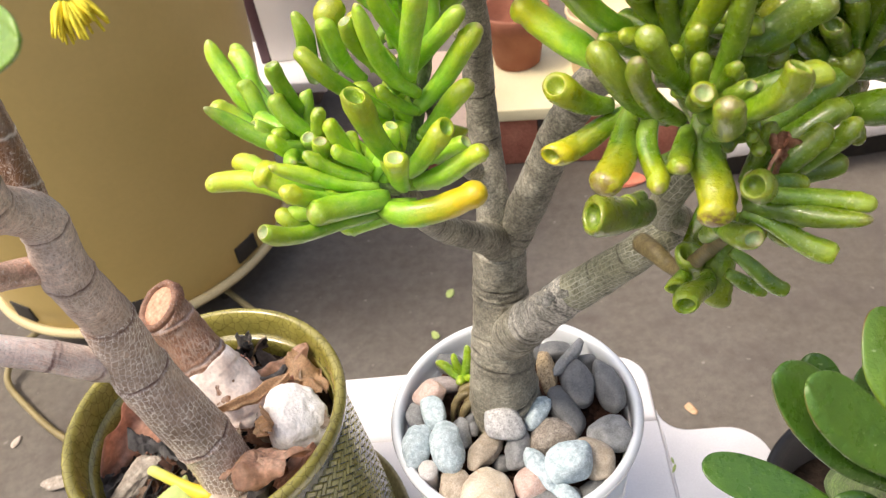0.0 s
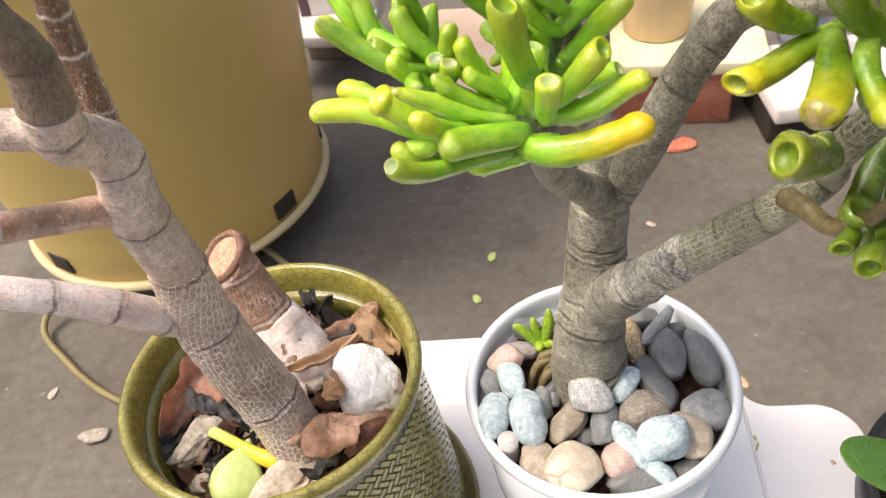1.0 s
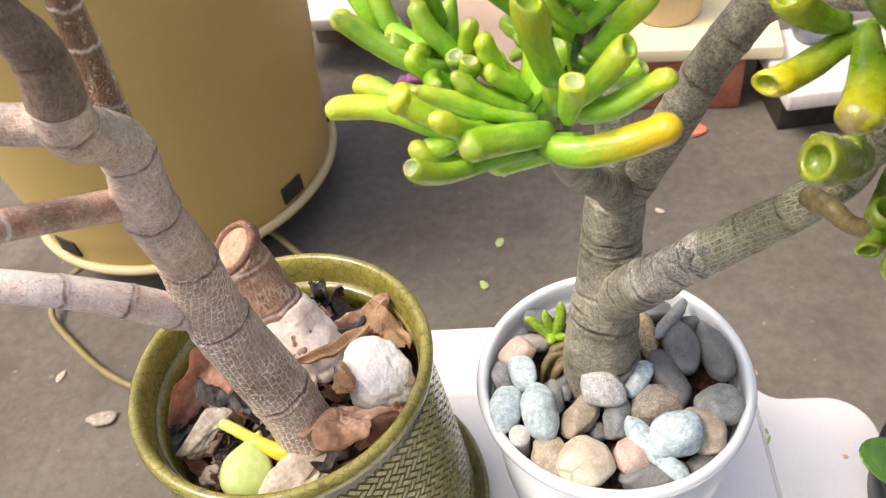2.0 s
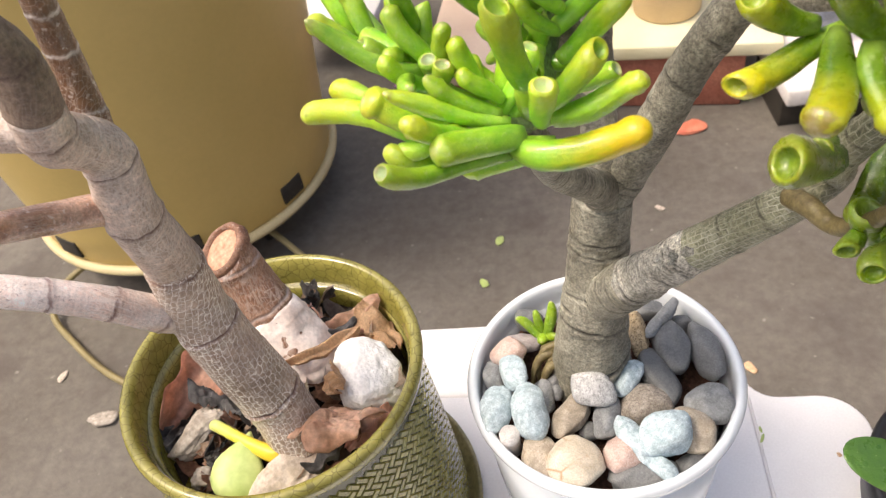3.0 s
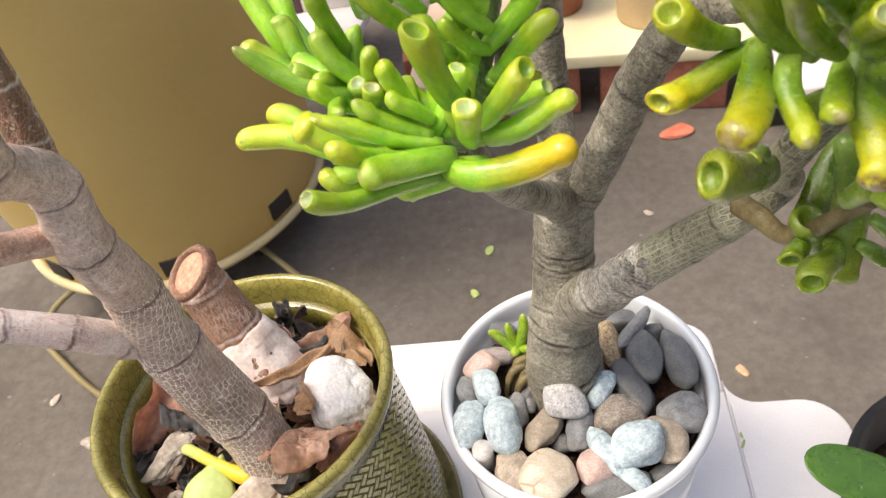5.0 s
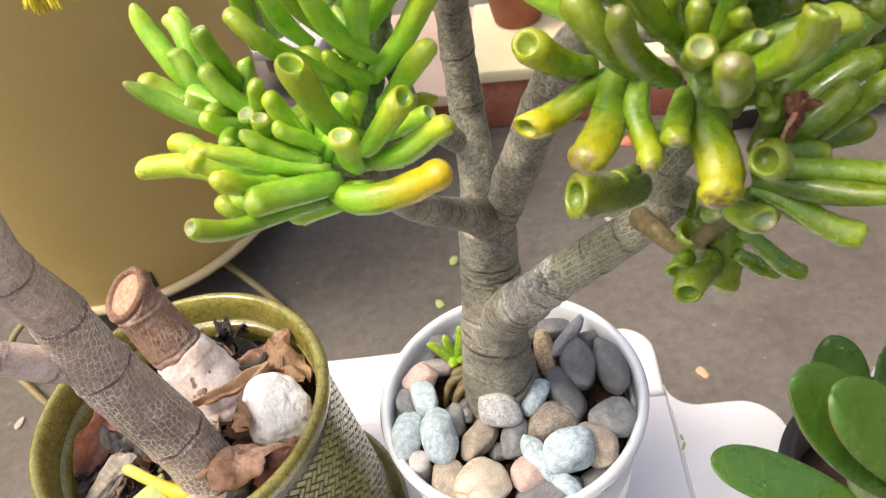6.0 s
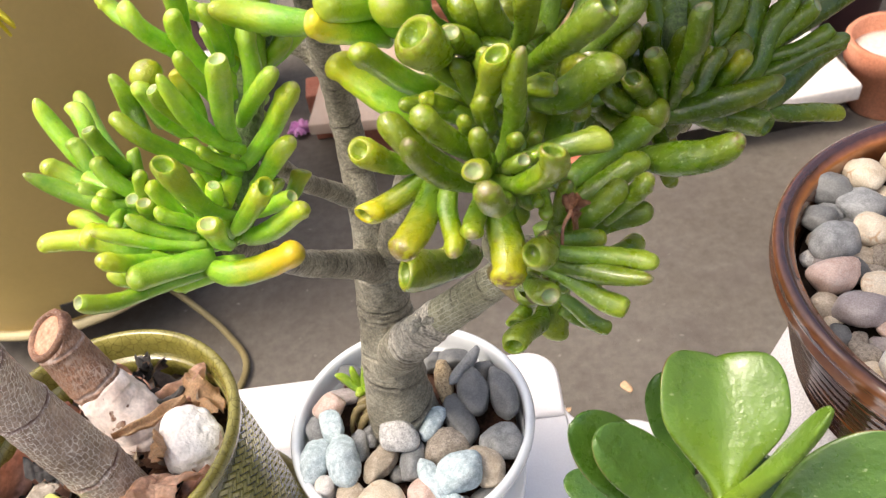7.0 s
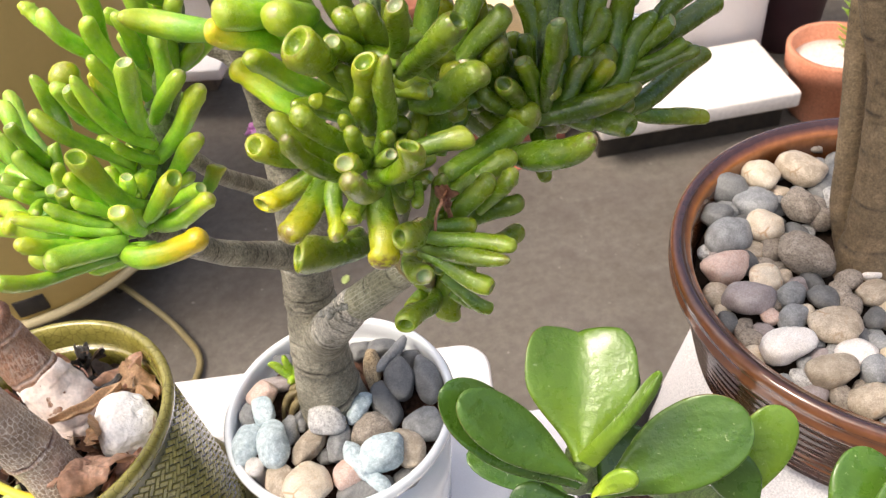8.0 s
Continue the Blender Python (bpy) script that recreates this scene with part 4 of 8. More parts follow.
BACK_LINE = [(0.0026, 0.0161, 0.7122, 0.0112), (0.0142, 0.0127, 0.7339, 0.0094), (0.0233, 0.0069, 0.7592, 0.0086), (0.0313, 0.0036, 0.7815, 0.0082), (0.0396, 0.0005, 0.7996, 0.0079), (0.0509, -0.0019, 0.8135, 0.0074), (0.0760, -0.0250, 0.8260, 0.0064), (0.1001, -0.0445, 0.8302, 0.0058), (0.1174, -0.0541, 0.8340, 0.0048), (0.1214, -0.0585, 0.8437, 0.0038)]
UP_LINE = [(0.0012, 0.0156, 0.7178, 0.0108), (0.0012, 0.0190, 0.7384, 0.0085), (0.0003, 0.0330, 0.7625, 0.0078), (0.0004, 0.0362, 0.7919, 0.0072), (0.0018, 0.0270, 0.8240, 0.0066), (0.0020, 0.0160, 0.8460, 0.0056), (0.0020, 0.0080, 0.8700, 0.0046)]
UP_FORK = [(0.0012, 0.0290, 0.8180, 0.0052), (-0.0068, 0.0332, 0.8290, 0.0048), (-0.0144, 0.0321, 0.8360, 0.0044), (-0.0230, 0.0298, 0.8418, 0.0040)]
LEFT_LINE = [(0.0032, 0.0200, 0.7000, 0.0090), (0.0000, 0.0075, 0.7230, 0.0084), (-0.0079, -0.0095, 0.7425, 0.0068), (-0.0199, -0.0382, 0.7745, 0.0056), (-0.0256, -0.0701, 0.8146, 0.0047), (-0.0266, -0.0789, 0.8272, 0.0039), (-0.0223, -0.0581, 0.8399, 0.0040), (-0.0164, -0.0425, 0.8559, 0.0038), (-0.0110, -0.0205, 0.8728, 0.0033)]
LEFT_LINK = [(-0.0023, 0.0274, 0.7498, 0.0058), (-0.0117, 0.0159, 0.7670, 0.0047), (-0.0160, -0.0118, 0.7961, 0.0040), (-0.0129, -0.0532, 0.8396, 0.0031)]
LEFT_SPRAY = [(-0.0253, -0.0818, 0.8297, 0.0033), (-0.0391, -0.0819, 0.8336, 0.0031), (-0.0540, -0.0716, 0.8396, 0.0028), (-0.0650, -0.0591, 0.8434, 0.0025)]
TWIG_LINE = [(0.0595, -0.0472, 0.7630, 0.0042), (0.0626, -0.0572, 0.7665, 0.0037), (0.0698, -0.0702, 0.7692, 0.0030), (0.0722, -0.1068, 0.8170, 0.0023)]

succulent = thing("succulent_plant", (-0.005, 0.008, 0.585), "grey-trunked succulent with bright green tubular leaves in the white pot", "succulent")
trunk = part("trunk", tube(TRUNK_LINE, 0.0008, 48, 0.017, 1, 0.03, True, False, True), M_BARK, succulent, "thick grey-brown ringed trunk")
RIGHT_MID = tuple(a + (b - a) * 0.3 for a, b in zip(RIGHT_LINE[2], RIGHT_LINE[3]))
part("branch", tube(RIGHT_LINE[:2], 0.0007, 36, 0.011, 2, 0.03, True, False, True), M_BARK, succulent)
part("branch", tube(RIGHT_LINE[1:3] + [RIGHT_MID], 0.0006, 40, 0.006, 21, 0.05, True, False, True), M_BARK_CRUST, succulent, "crusty whitish grey length of branch")
front_tips = part("branch", tube([RIGHT_MID] + RIGHT_LINE[3:], 0.0007, 36, 0.013, 2, 0.02, True, False, True), M_BARK_GREEN, succulent, "greenish branch netted with pale cracks")
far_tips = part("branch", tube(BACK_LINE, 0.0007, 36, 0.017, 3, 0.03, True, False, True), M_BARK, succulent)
back_limb = part("branch", tube(UP_LINE, 0.0008, 32, 0.018, 4, 0.03, True, False, True), M_BARK, succulent)
part("branch", tube(UP_FORK, 0.0008, 24, 0.014, 14, 0.03, True, False, True), M_BARK, succulent)
left_tips = part("branch", tube(LEFT_LINE, 0.0007, 30, 0.011, 5, 0.03, True, False, True), M_BARK, succulent)
for k, (dx, dz, size) in enumerate(((0.0, 0.0, 0.0030), (0.0060, 0.002, 0.0022), (-0.004, -0.001, 0.0018))):
    knot = stone_mesh(size, size * 0.8, size * 0.34, 77 + k, 0.4, 0.2, 4, True)
    bmesh.ops.transform(knot, matrix=pose(0.0212 + dx, -0.0440, 0.7330 + dz, 45, 0, 20), verts=knot.verts)
    part("branch_scar", knot, M_BARK_CRUST, front_tips)
left_link = part("branch", tube(LEFT_LINK, 0.0018, 20, 0.014, 6, 0.03), M_BARK, succulent)
left_spray = part("branch", tube(LEFT_SPRAY, 0.002, 16, 0.008, 7, 0.04), M_STEM, succulent, "short green stem")
hanging_tips = part("branch", tube(TWIG_LINE, 0.0016, 16, 0.006, 8, 0.05), M_TWIG, succulent, "thin brown side twig")
upper_line = [(0.0683, -0.0966, 0.8463, 0.0034), (0.060, -0.084, 0.862, 0.003), (0.062, -0.074, 0.876, 0.0025), (0.066, -0.070, 0.892, 0.002)]
left_stem_line = [(-0.0262, -0.0760, 0.8240, 0.0058), (-0.0228, -0.0590, 0.8399, 0.0062), (-0.0170, -0.0430, 0.8559, 0.0060), (-0.0112, -0.0205, 0.8728, 0.0050), (-0.008, -0.005, 0.90, 0.004)]
left_stem = part("stem", tube(left_stem_line, 0.001, 24, 0.008, 10, 0.05), M_STEM, succulent, "green upper stem with a waxy bloom")
upper_tips = part("branch", tube(upper_line, 0.002, 16, 0.009, 9, 0.04), M_STEM, succulent, "short green stem")

gollum_leaf(front_tips, (0.0586, -0.1076, 0.8699), (0.0445, -0.1168, 0.8926), 0.0033, 'round', 0.15, 0.1)
gollum_leaf(front_tips, (0.0519, -0.1006, 0.8601), (0.0340, -0.1016, 0.8828), 0.0035, 'round', 0.20, 0.1)
gollum_leaf(front_tips, (0.0529, -0.1143, 0.8674), (0.0413, -0.1240, 0.8895), 0.0029, 'round', 0.20, 0.5)
gollum_leaf(front_tips, (0.0385, -0.0900, 0.8572), (0.0244, -0.0944, 0.8675), 0.0037, 'cup', 0.40, 0.2)
gollum_leaf(front_tips, (0.0446, -0.0892, 0.8521), (0.0218, -0.0990, 0.8470), 0.0033, 'cup', 0.80, 0.5)
gollum_leaf(front_tips, (0.0442, -0.0942, 0.8528), (0.0322, -0.1236, 0.8527), 0.0038, 'round', 0.60, 0.7)
gollum_leaf(front_tips, (0.0496, -0.1042, 0.8577), (0.0476, -0.1250, 0.8510), 0.0030, 'round', 0.35, 0.4)
gollum_leaf(front_tips, (0.0574, -0.1096, 0.8570), (0.0531, -0.1243, 0.8568), 0.0029, 'round', 0.20, 0.5)
gollum_leaf(front_tips, (0.0612, -0.1181, 0.8632), (0.0574, -0.1406, 0.8861), 0.0030, 'round', 0.15, 0.6)
gollum_leaf(front_tips, (0.0593, -0.1115, 0.8701), (0.0557, -0.1277, 0.8808), 0.0030, 'cup', 0.30, 0.1)
gollum_leaf(front_tips, (0.0538, -0.0801, 0.8670), (0.0437, -0.0855, 0.8762), 0.0028, 'round', 0.25, 0.2)
gollum_leaf(front_tips, (0.0569, -0.1012, 0.8665), (0.0550, -0.1036, 0.8800), 0.0020, 'round', 0.20, 0.0)
gollum_leaf(front_tips, (0.0595, -0.1099, 0.8674), (0.0578, -0.1161, 0.8842), 0.0024, 'round', 0.15, 0.1)
gollum_leaf(front_tips, (0.0604, -0.0972, 0.8706), (0.0608, -0.1025, 0.8853), 0.0028, 'round', 0.20, 0.2)
gollum_leaf(front_tips, (0.0625, -0.0898, 0.8711), (0.0646, -0.1099, 0.9006), 0.0035, 'cup', 0.35, 0.1)
gollum_leaf(front_tips, (0.0626, -0.1068, 0.8677), (0.0708, -0.1111, 0.9020), 0.0031, 'point', 0.15, 0.5)
gollum_leaf(front_tips, (0.0634, -0.1125, 0.8675), (0.0682, -0.1221, 0.8776), 0.0021, 'cup', 0.10, 0.0)
gollum_leaf(front_tips, (0.0627, -0.1138, 0.8662), (0.0740, -0.1345, 0.8890), 0.0034, 'cup', 0.25, 0.6, elbow=(0.0738, -0.1311, 0.8737))
gollum_leaf(front_tips, (0.0725, -0.1072, 0.8669), (0.0914, -0.1086, 0.8705), 0.0033, 'cup', 0.25, 0.5)
gollum_leaf(front_tips, (0.0653, -0.1067, 0.8677), (0.0678, -0.1128, 0.8787), 0.0023, 'round', 0.15, 0.0)
gollum_leaf(front_tips, (0.0698, -0.1117, 0.8681), (0.0720, -0.1163, 0.8748), 0.0014, 'round', 0.10, 0.0)
gollum_leaf(front_tips, (0.0624, -0.1078, 0.8583), (0.0597, -0.1327, 0.8445), 0.0039, 'round', 0.60, 1.0)
gollum_leaf(front_tips, (0.0733, -0.1198, 0.8465), (0.0670, -0.1361, 0.8586), 0.0037, 'cup', 0.20, 0.1)
gollum_leaf(front_tips, (0.0736, -0.1107, 0.8559), (0.0728, -0.1218, 0.8574), 0.0018, 'round', 0.15, 0.0)
gollum_leaf(front_tips, (0.0716, -0.1139, 0.8600), (0.0703, -0.1209, 0.8614), 0.0014, 'round', 0.15, 0.0)
gollum_leaf(front_tips, (0.0767, -0.1050, 0.8372), (0.0818, -0.1052, 0.8542), 0.0032, 'point', 0.10, 0.3)
gollum_leaf(front_tips, (0.0844, -0.0970, 0.8410), (0.1064, -0.0939, 0.8507), 0.0040, 'round', 0.15, 0.1)
gollum_leaf(front_tips, (0.0835, -0.1048, 0.8372), (0.0975, -0.1038, 0.8508), 0.0033, 'round', 0.15, 0.1)
gollum_leaf(front_tips, (0.0934, -0.1035, 0.8382), (0.1047, -0.1047, 0.8525), 0.0029, 'round', 0.15, 0.1)
gollum_leaf(front_tips, (0.0916, -0.0962, 0.8271), (0.1078, -0.0970, 0.8330), 0.0035, 'round', 0.10, 0.3)
gollum_leaf(front_tips, (0.0784, -0.1159, 0.8431), (0.0906, -0.1129, 0.8386), 0.0024, 'round', 0.20, 0.0)
gollum_leaf(front_tips, (0.0830, -0.0985, 0.8140), (0.1080, -0.0815, 0.8057), 0.0033, 'round', 0.15, 0.0)
gollum_leaf(hanging_tips, (0.0759, -0.1219, 0.8445), (0.1009, -0.1306, 0.8438), 0.0027, 'round', 0.15, 0.1)
gollum_leaf(hanging_tips, (0.0749, -0.1213, 0.8394), (0.0982, -0.1354, 0.8433), 0.0030, 'point', 0.15, 0.5)
gollum_leaf(hanging_tips, (0.0741, -0.1216, 0.8363), (0.0922, -0.1333, 0.8299), 0.0028, 'cup', 0.15, 0.5)
gollum_leaf(hanging_tips, (0.0808, -0.0917, 0.7845), (0.0930, -0.0932, 0.7762), 0.0027, 'round', 0.10, 0.0)
gollum_leaf(hanging_tips, (0.0673, -0.1153, 0.8288), (0.0720, -0.1288, 0.8347), 0.0032, 'cup', 0.15, 0.3)
gollum_leaf(hanging_tips, (0.0791, -0.1002, 0.8016), (0.0935, -0.1071, 0.7910), 0.0025, 'round', 0.10, 0.0)
gollum_leaf(hanging_tips, (0.0660, -0.1079, 0.8193), (0.0694, -0.1129, 0.8312), 0.0030, 'round', 0.20, 0.1)
gollum_leaf(front_tips, (0.0493, -0.0900, 0.8218), (0.0433, -0.1007, 0.8283), 0.0030, 'cup', 0.20, 0.0)
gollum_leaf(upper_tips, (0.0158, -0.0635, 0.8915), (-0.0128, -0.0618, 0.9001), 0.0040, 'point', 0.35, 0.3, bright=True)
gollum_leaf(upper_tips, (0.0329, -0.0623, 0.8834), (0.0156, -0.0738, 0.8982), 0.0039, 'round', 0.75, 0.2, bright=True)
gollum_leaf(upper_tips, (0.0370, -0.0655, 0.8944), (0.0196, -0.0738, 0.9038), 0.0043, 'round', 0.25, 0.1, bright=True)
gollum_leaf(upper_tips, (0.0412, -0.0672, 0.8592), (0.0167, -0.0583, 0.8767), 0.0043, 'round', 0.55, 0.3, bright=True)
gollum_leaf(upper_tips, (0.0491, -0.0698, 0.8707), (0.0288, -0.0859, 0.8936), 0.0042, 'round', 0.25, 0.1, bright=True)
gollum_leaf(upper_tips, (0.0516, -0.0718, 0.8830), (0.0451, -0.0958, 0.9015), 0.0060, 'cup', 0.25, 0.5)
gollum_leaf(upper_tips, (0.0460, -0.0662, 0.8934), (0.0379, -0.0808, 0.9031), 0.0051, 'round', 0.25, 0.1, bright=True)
gollum_leaf(upper_tips, (0.0568, -0.0767, 0.8820), (0.0546, -0.0874, 0.8955), 0.0028, 'cup', 0.15, 0.0)
gollum_leaf(upper_tips, (0.0594, -0.0857, 0.8726), (0.0541, -0.0856, 0.8858), 0.0028, 'round', 0.15, 0.1)
gollum_leaf(upper_tips, (0.0669, -0.0692, 0.8837), (0.0566, -0.0769, 0.8993), 0.0040, 'round', 0.15, 0.0)
gollum_leaf(upper_tips, (0.0689, -0.0648, 0.8796), (0.0644, -0.0760, 0.8998), 0.0040, 'round', 0.15, 0.0)
gollum_leaf(upper_tips, (0.0714, -0.0816, 0.8865), (0.0745, -0.0935, 0.9072), 0.0031, 'cup', 0.20, 0.2)
gollum_leaf(upper_tips, (0.0758, -0.0901, 0.8847), (0.0910, -0.1115, 0.9096), 0.0037, 'cup', 0.10, 0.6)
gollum_leaf(upper_tips, (0.0775, -0.0814, 0.8677), (0.0993, -0.0888, 0.8794), 0.0047, 'round', 0.10, 0.3)
gollum_leaf(upper_tips, (0.0914, -0.0715, 0.8718), (0.1084, -0.0702, 0.8899), 0.0037, 'round', 0.10, 0.1)
gollum_leaf(upper_tips, (0.0819, -0.0809, 0.8478), (0.0866, -0.0752, 0.8681), 0.0043, 'round', 0.10, 0.0)
gollum_leaf(upper_tips, (0.0883, -0.0714, 0.8459), (0.0939, -0.0647, 0.8528), 0.0029, 'round', 0.20, 0.0)
gollum_leaf(upper_tips, (0.0722, -0.0949, 0.8581), (0.0751, -0.0950, 0.8651), 0.0020, 'round', 0.20, 0.0)
gollum_leaf(upper_tips, (0.0803, -0.0610, 0.8745), (0.0914, -0.0563, 0.8877), 0.0035, 'round', 0.60, 0.0)
gollum_leaf(upper_tips, (0.0864, -0.0918, 0.8464), (0.1147, -0.0709, 0.8485), 0.0043, 'round', 0.05, 0.0)
gollum_leaf(upper_tips, (0.0515, -0.0630, 0.8850), (0.0439, -0.0666, 0.9032), 0.0040, 'round', 0.20, 0.0, bright=True)
gollum_leaf(upper_tips, (0.0586, -0.0617, 0.8832), (0.0542, -0.0602, 0.9023), 0.0041, 'round', 0.15, 0.0)
gollum_leaf(upper_tips, (0.0817, -0.0671, 0.8826), (0.0851, -0.0625, 0.8988), 0.0039, 'round', 0.15, 0.0)
gollum_leaf(upper_tips, (0.0875, -0.0677, 0.8759), (0.0993, -0.0600, 0.8937), 0.0039, 'round', 0.10, 0.0)
gollum_leaf(upper_tips, (0.0406, -0.0604, 0.8852), (0.0298, -0.0608, 0.9025), 0.0041, 'round', 0.30, 0.0, bright=True)
gollum_leaf(upper_tips, (0.1005, -0.0702, 0.8583), (0.0900, -0.0695, 0.8551), 0.0032, 'round', 0.10, 0.0)
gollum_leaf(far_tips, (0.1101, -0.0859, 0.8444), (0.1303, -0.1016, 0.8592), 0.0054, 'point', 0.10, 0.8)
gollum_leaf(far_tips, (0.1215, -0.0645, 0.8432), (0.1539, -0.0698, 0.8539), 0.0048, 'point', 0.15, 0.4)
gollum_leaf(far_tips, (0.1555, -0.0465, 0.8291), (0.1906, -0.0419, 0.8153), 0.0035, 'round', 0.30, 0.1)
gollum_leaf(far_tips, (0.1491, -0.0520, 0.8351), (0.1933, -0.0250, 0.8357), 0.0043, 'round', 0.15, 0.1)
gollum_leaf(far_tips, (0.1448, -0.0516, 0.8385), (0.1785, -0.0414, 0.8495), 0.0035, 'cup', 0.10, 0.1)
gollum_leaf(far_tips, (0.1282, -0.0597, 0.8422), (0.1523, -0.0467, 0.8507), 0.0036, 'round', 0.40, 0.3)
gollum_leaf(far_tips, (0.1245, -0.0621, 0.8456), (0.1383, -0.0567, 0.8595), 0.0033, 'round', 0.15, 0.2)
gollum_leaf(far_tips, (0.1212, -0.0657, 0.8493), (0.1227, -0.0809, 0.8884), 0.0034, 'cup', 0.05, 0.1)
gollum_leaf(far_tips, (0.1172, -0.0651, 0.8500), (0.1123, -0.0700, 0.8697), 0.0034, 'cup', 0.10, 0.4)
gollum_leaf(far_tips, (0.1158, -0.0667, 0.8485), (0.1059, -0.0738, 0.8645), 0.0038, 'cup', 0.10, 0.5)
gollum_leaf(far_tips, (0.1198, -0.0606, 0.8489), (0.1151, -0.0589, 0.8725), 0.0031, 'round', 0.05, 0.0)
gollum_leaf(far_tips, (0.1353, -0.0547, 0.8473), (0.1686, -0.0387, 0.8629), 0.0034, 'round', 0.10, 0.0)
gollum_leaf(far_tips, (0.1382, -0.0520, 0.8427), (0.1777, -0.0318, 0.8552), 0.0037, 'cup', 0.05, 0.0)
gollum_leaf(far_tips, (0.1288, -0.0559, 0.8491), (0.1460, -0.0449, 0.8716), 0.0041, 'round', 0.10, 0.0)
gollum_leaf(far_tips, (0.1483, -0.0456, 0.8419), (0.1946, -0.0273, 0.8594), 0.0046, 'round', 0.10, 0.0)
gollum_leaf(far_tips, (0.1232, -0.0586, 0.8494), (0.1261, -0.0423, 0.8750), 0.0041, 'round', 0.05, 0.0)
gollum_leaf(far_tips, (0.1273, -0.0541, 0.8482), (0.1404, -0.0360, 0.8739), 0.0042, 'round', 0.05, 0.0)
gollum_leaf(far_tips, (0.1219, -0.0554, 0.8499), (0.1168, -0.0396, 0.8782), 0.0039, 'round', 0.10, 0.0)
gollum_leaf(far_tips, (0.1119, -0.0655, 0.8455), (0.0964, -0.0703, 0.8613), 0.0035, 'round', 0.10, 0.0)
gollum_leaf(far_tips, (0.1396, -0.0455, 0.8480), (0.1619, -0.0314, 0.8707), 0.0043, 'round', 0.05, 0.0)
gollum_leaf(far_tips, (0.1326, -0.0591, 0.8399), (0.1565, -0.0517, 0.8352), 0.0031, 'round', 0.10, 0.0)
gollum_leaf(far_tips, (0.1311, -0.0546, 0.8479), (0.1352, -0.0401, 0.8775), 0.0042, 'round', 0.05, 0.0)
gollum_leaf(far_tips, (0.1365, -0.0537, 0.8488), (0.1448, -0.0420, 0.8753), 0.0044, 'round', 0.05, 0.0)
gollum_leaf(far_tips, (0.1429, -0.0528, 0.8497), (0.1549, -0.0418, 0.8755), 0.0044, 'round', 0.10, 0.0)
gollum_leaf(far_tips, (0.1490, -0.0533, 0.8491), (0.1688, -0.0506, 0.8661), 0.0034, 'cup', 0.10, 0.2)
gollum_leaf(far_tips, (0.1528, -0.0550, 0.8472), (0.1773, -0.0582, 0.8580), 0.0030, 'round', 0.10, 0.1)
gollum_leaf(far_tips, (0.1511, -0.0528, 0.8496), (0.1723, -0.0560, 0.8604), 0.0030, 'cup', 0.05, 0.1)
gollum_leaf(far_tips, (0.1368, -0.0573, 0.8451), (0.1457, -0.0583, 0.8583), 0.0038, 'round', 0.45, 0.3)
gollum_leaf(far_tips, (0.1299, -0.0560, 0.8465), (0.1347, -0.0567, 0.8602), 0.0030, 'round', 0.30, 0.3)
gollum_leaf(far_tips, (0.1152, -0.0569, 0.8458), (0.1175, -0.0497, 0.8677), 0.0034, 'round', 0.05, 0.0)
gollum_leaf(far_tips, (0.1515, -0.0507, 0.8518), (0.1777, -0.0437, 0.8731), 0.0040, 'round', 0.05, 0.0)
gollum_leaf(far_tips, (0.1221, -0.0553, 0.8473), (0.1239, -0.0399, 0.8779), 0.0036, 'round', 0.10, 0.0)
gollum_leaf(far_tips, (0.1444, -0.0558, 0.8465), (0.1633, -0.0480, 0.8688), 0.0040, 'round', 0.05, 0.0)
gollum_leaf(left_tips, (-0.0749, -0.0503, 0.8431), (-0.0854, -0.0419, 0.8686), 0.0034, 'point', 0.15, 0.3)
gollum_leaf(left_tips, (-0.0562, -0.0740, 0.8459), (-0.0801, -0.0778, 0.8640), 0.0031, 'point', 0.10, 0.5)
gollum_leaf(left_tips, (-0.0699, -0.0627, 0.8443), (-0.0854, -0.0587, 0.8539), 0.0034, 'round', 0.35, 0.0)
gollum_leaf(left_tips, (-0.0589, -0.0713, 0.8490), (-0.0700, -0.0668, 0.8515), 0.0025, 'round', 0.15, 0.0)
gollum_leaf(left_tips, (-0.0561, -0.0638, 0.8509), (-0.0578, -0.0713, 0.8721), 0.0029, 'cup', 0.15, 0.3)
gollum_leaf(left_tips, (-0.0676, -0.0602, 0.8467), (-0.0747, -0.0536, 0.8585), 0.0029, 'round', 0.20, 0.0)
gollum_leaf(left_tips, (-0.0734, -0.0322, 0.8359), (-0.0892, -0.0068, 0.8491), 0.0037, 'round', 0.15, 0.1)
gollum_leaf(left_tips, (-0.0709, -0.0417, 0.8402), (-0.0830, -0.0270, 0.8564), 0.0034, 'round', 0.20, 0.0)
gollum_leaf(left_tips, (-0.0516, -0.0498, 0.8564), (-0.0510, -0.0557, 0.8807), 0.0032, 'point', 0.15, 0.2)
gollum_leaf(left_tips, (-0.0292, -0.0677, 0.8506), (-0.0496, -0.0702, 0.8756), 0.0032, 'round', 0.30, 0.0)
gollum_leaf(left_tips, (-0.0440, -0.0491, 0.8596), (-0.0390, -0.0577, 0.8836), 0.0048, 'round', 0.45, 0.0)
gollum_leaf(left_tips, (-0.0180, -0.0679, 0.8583), (-0.0277, -0.0779, 0.8906), 0.0035, 'point', 0.15, 0.3)
gollum_leaf(left_tips, (-0.0235, -0.0679, 0.8588), (-0.0326, -0.0746, 0.8843), 0.0031, 'cup', 0.20, 0.1)
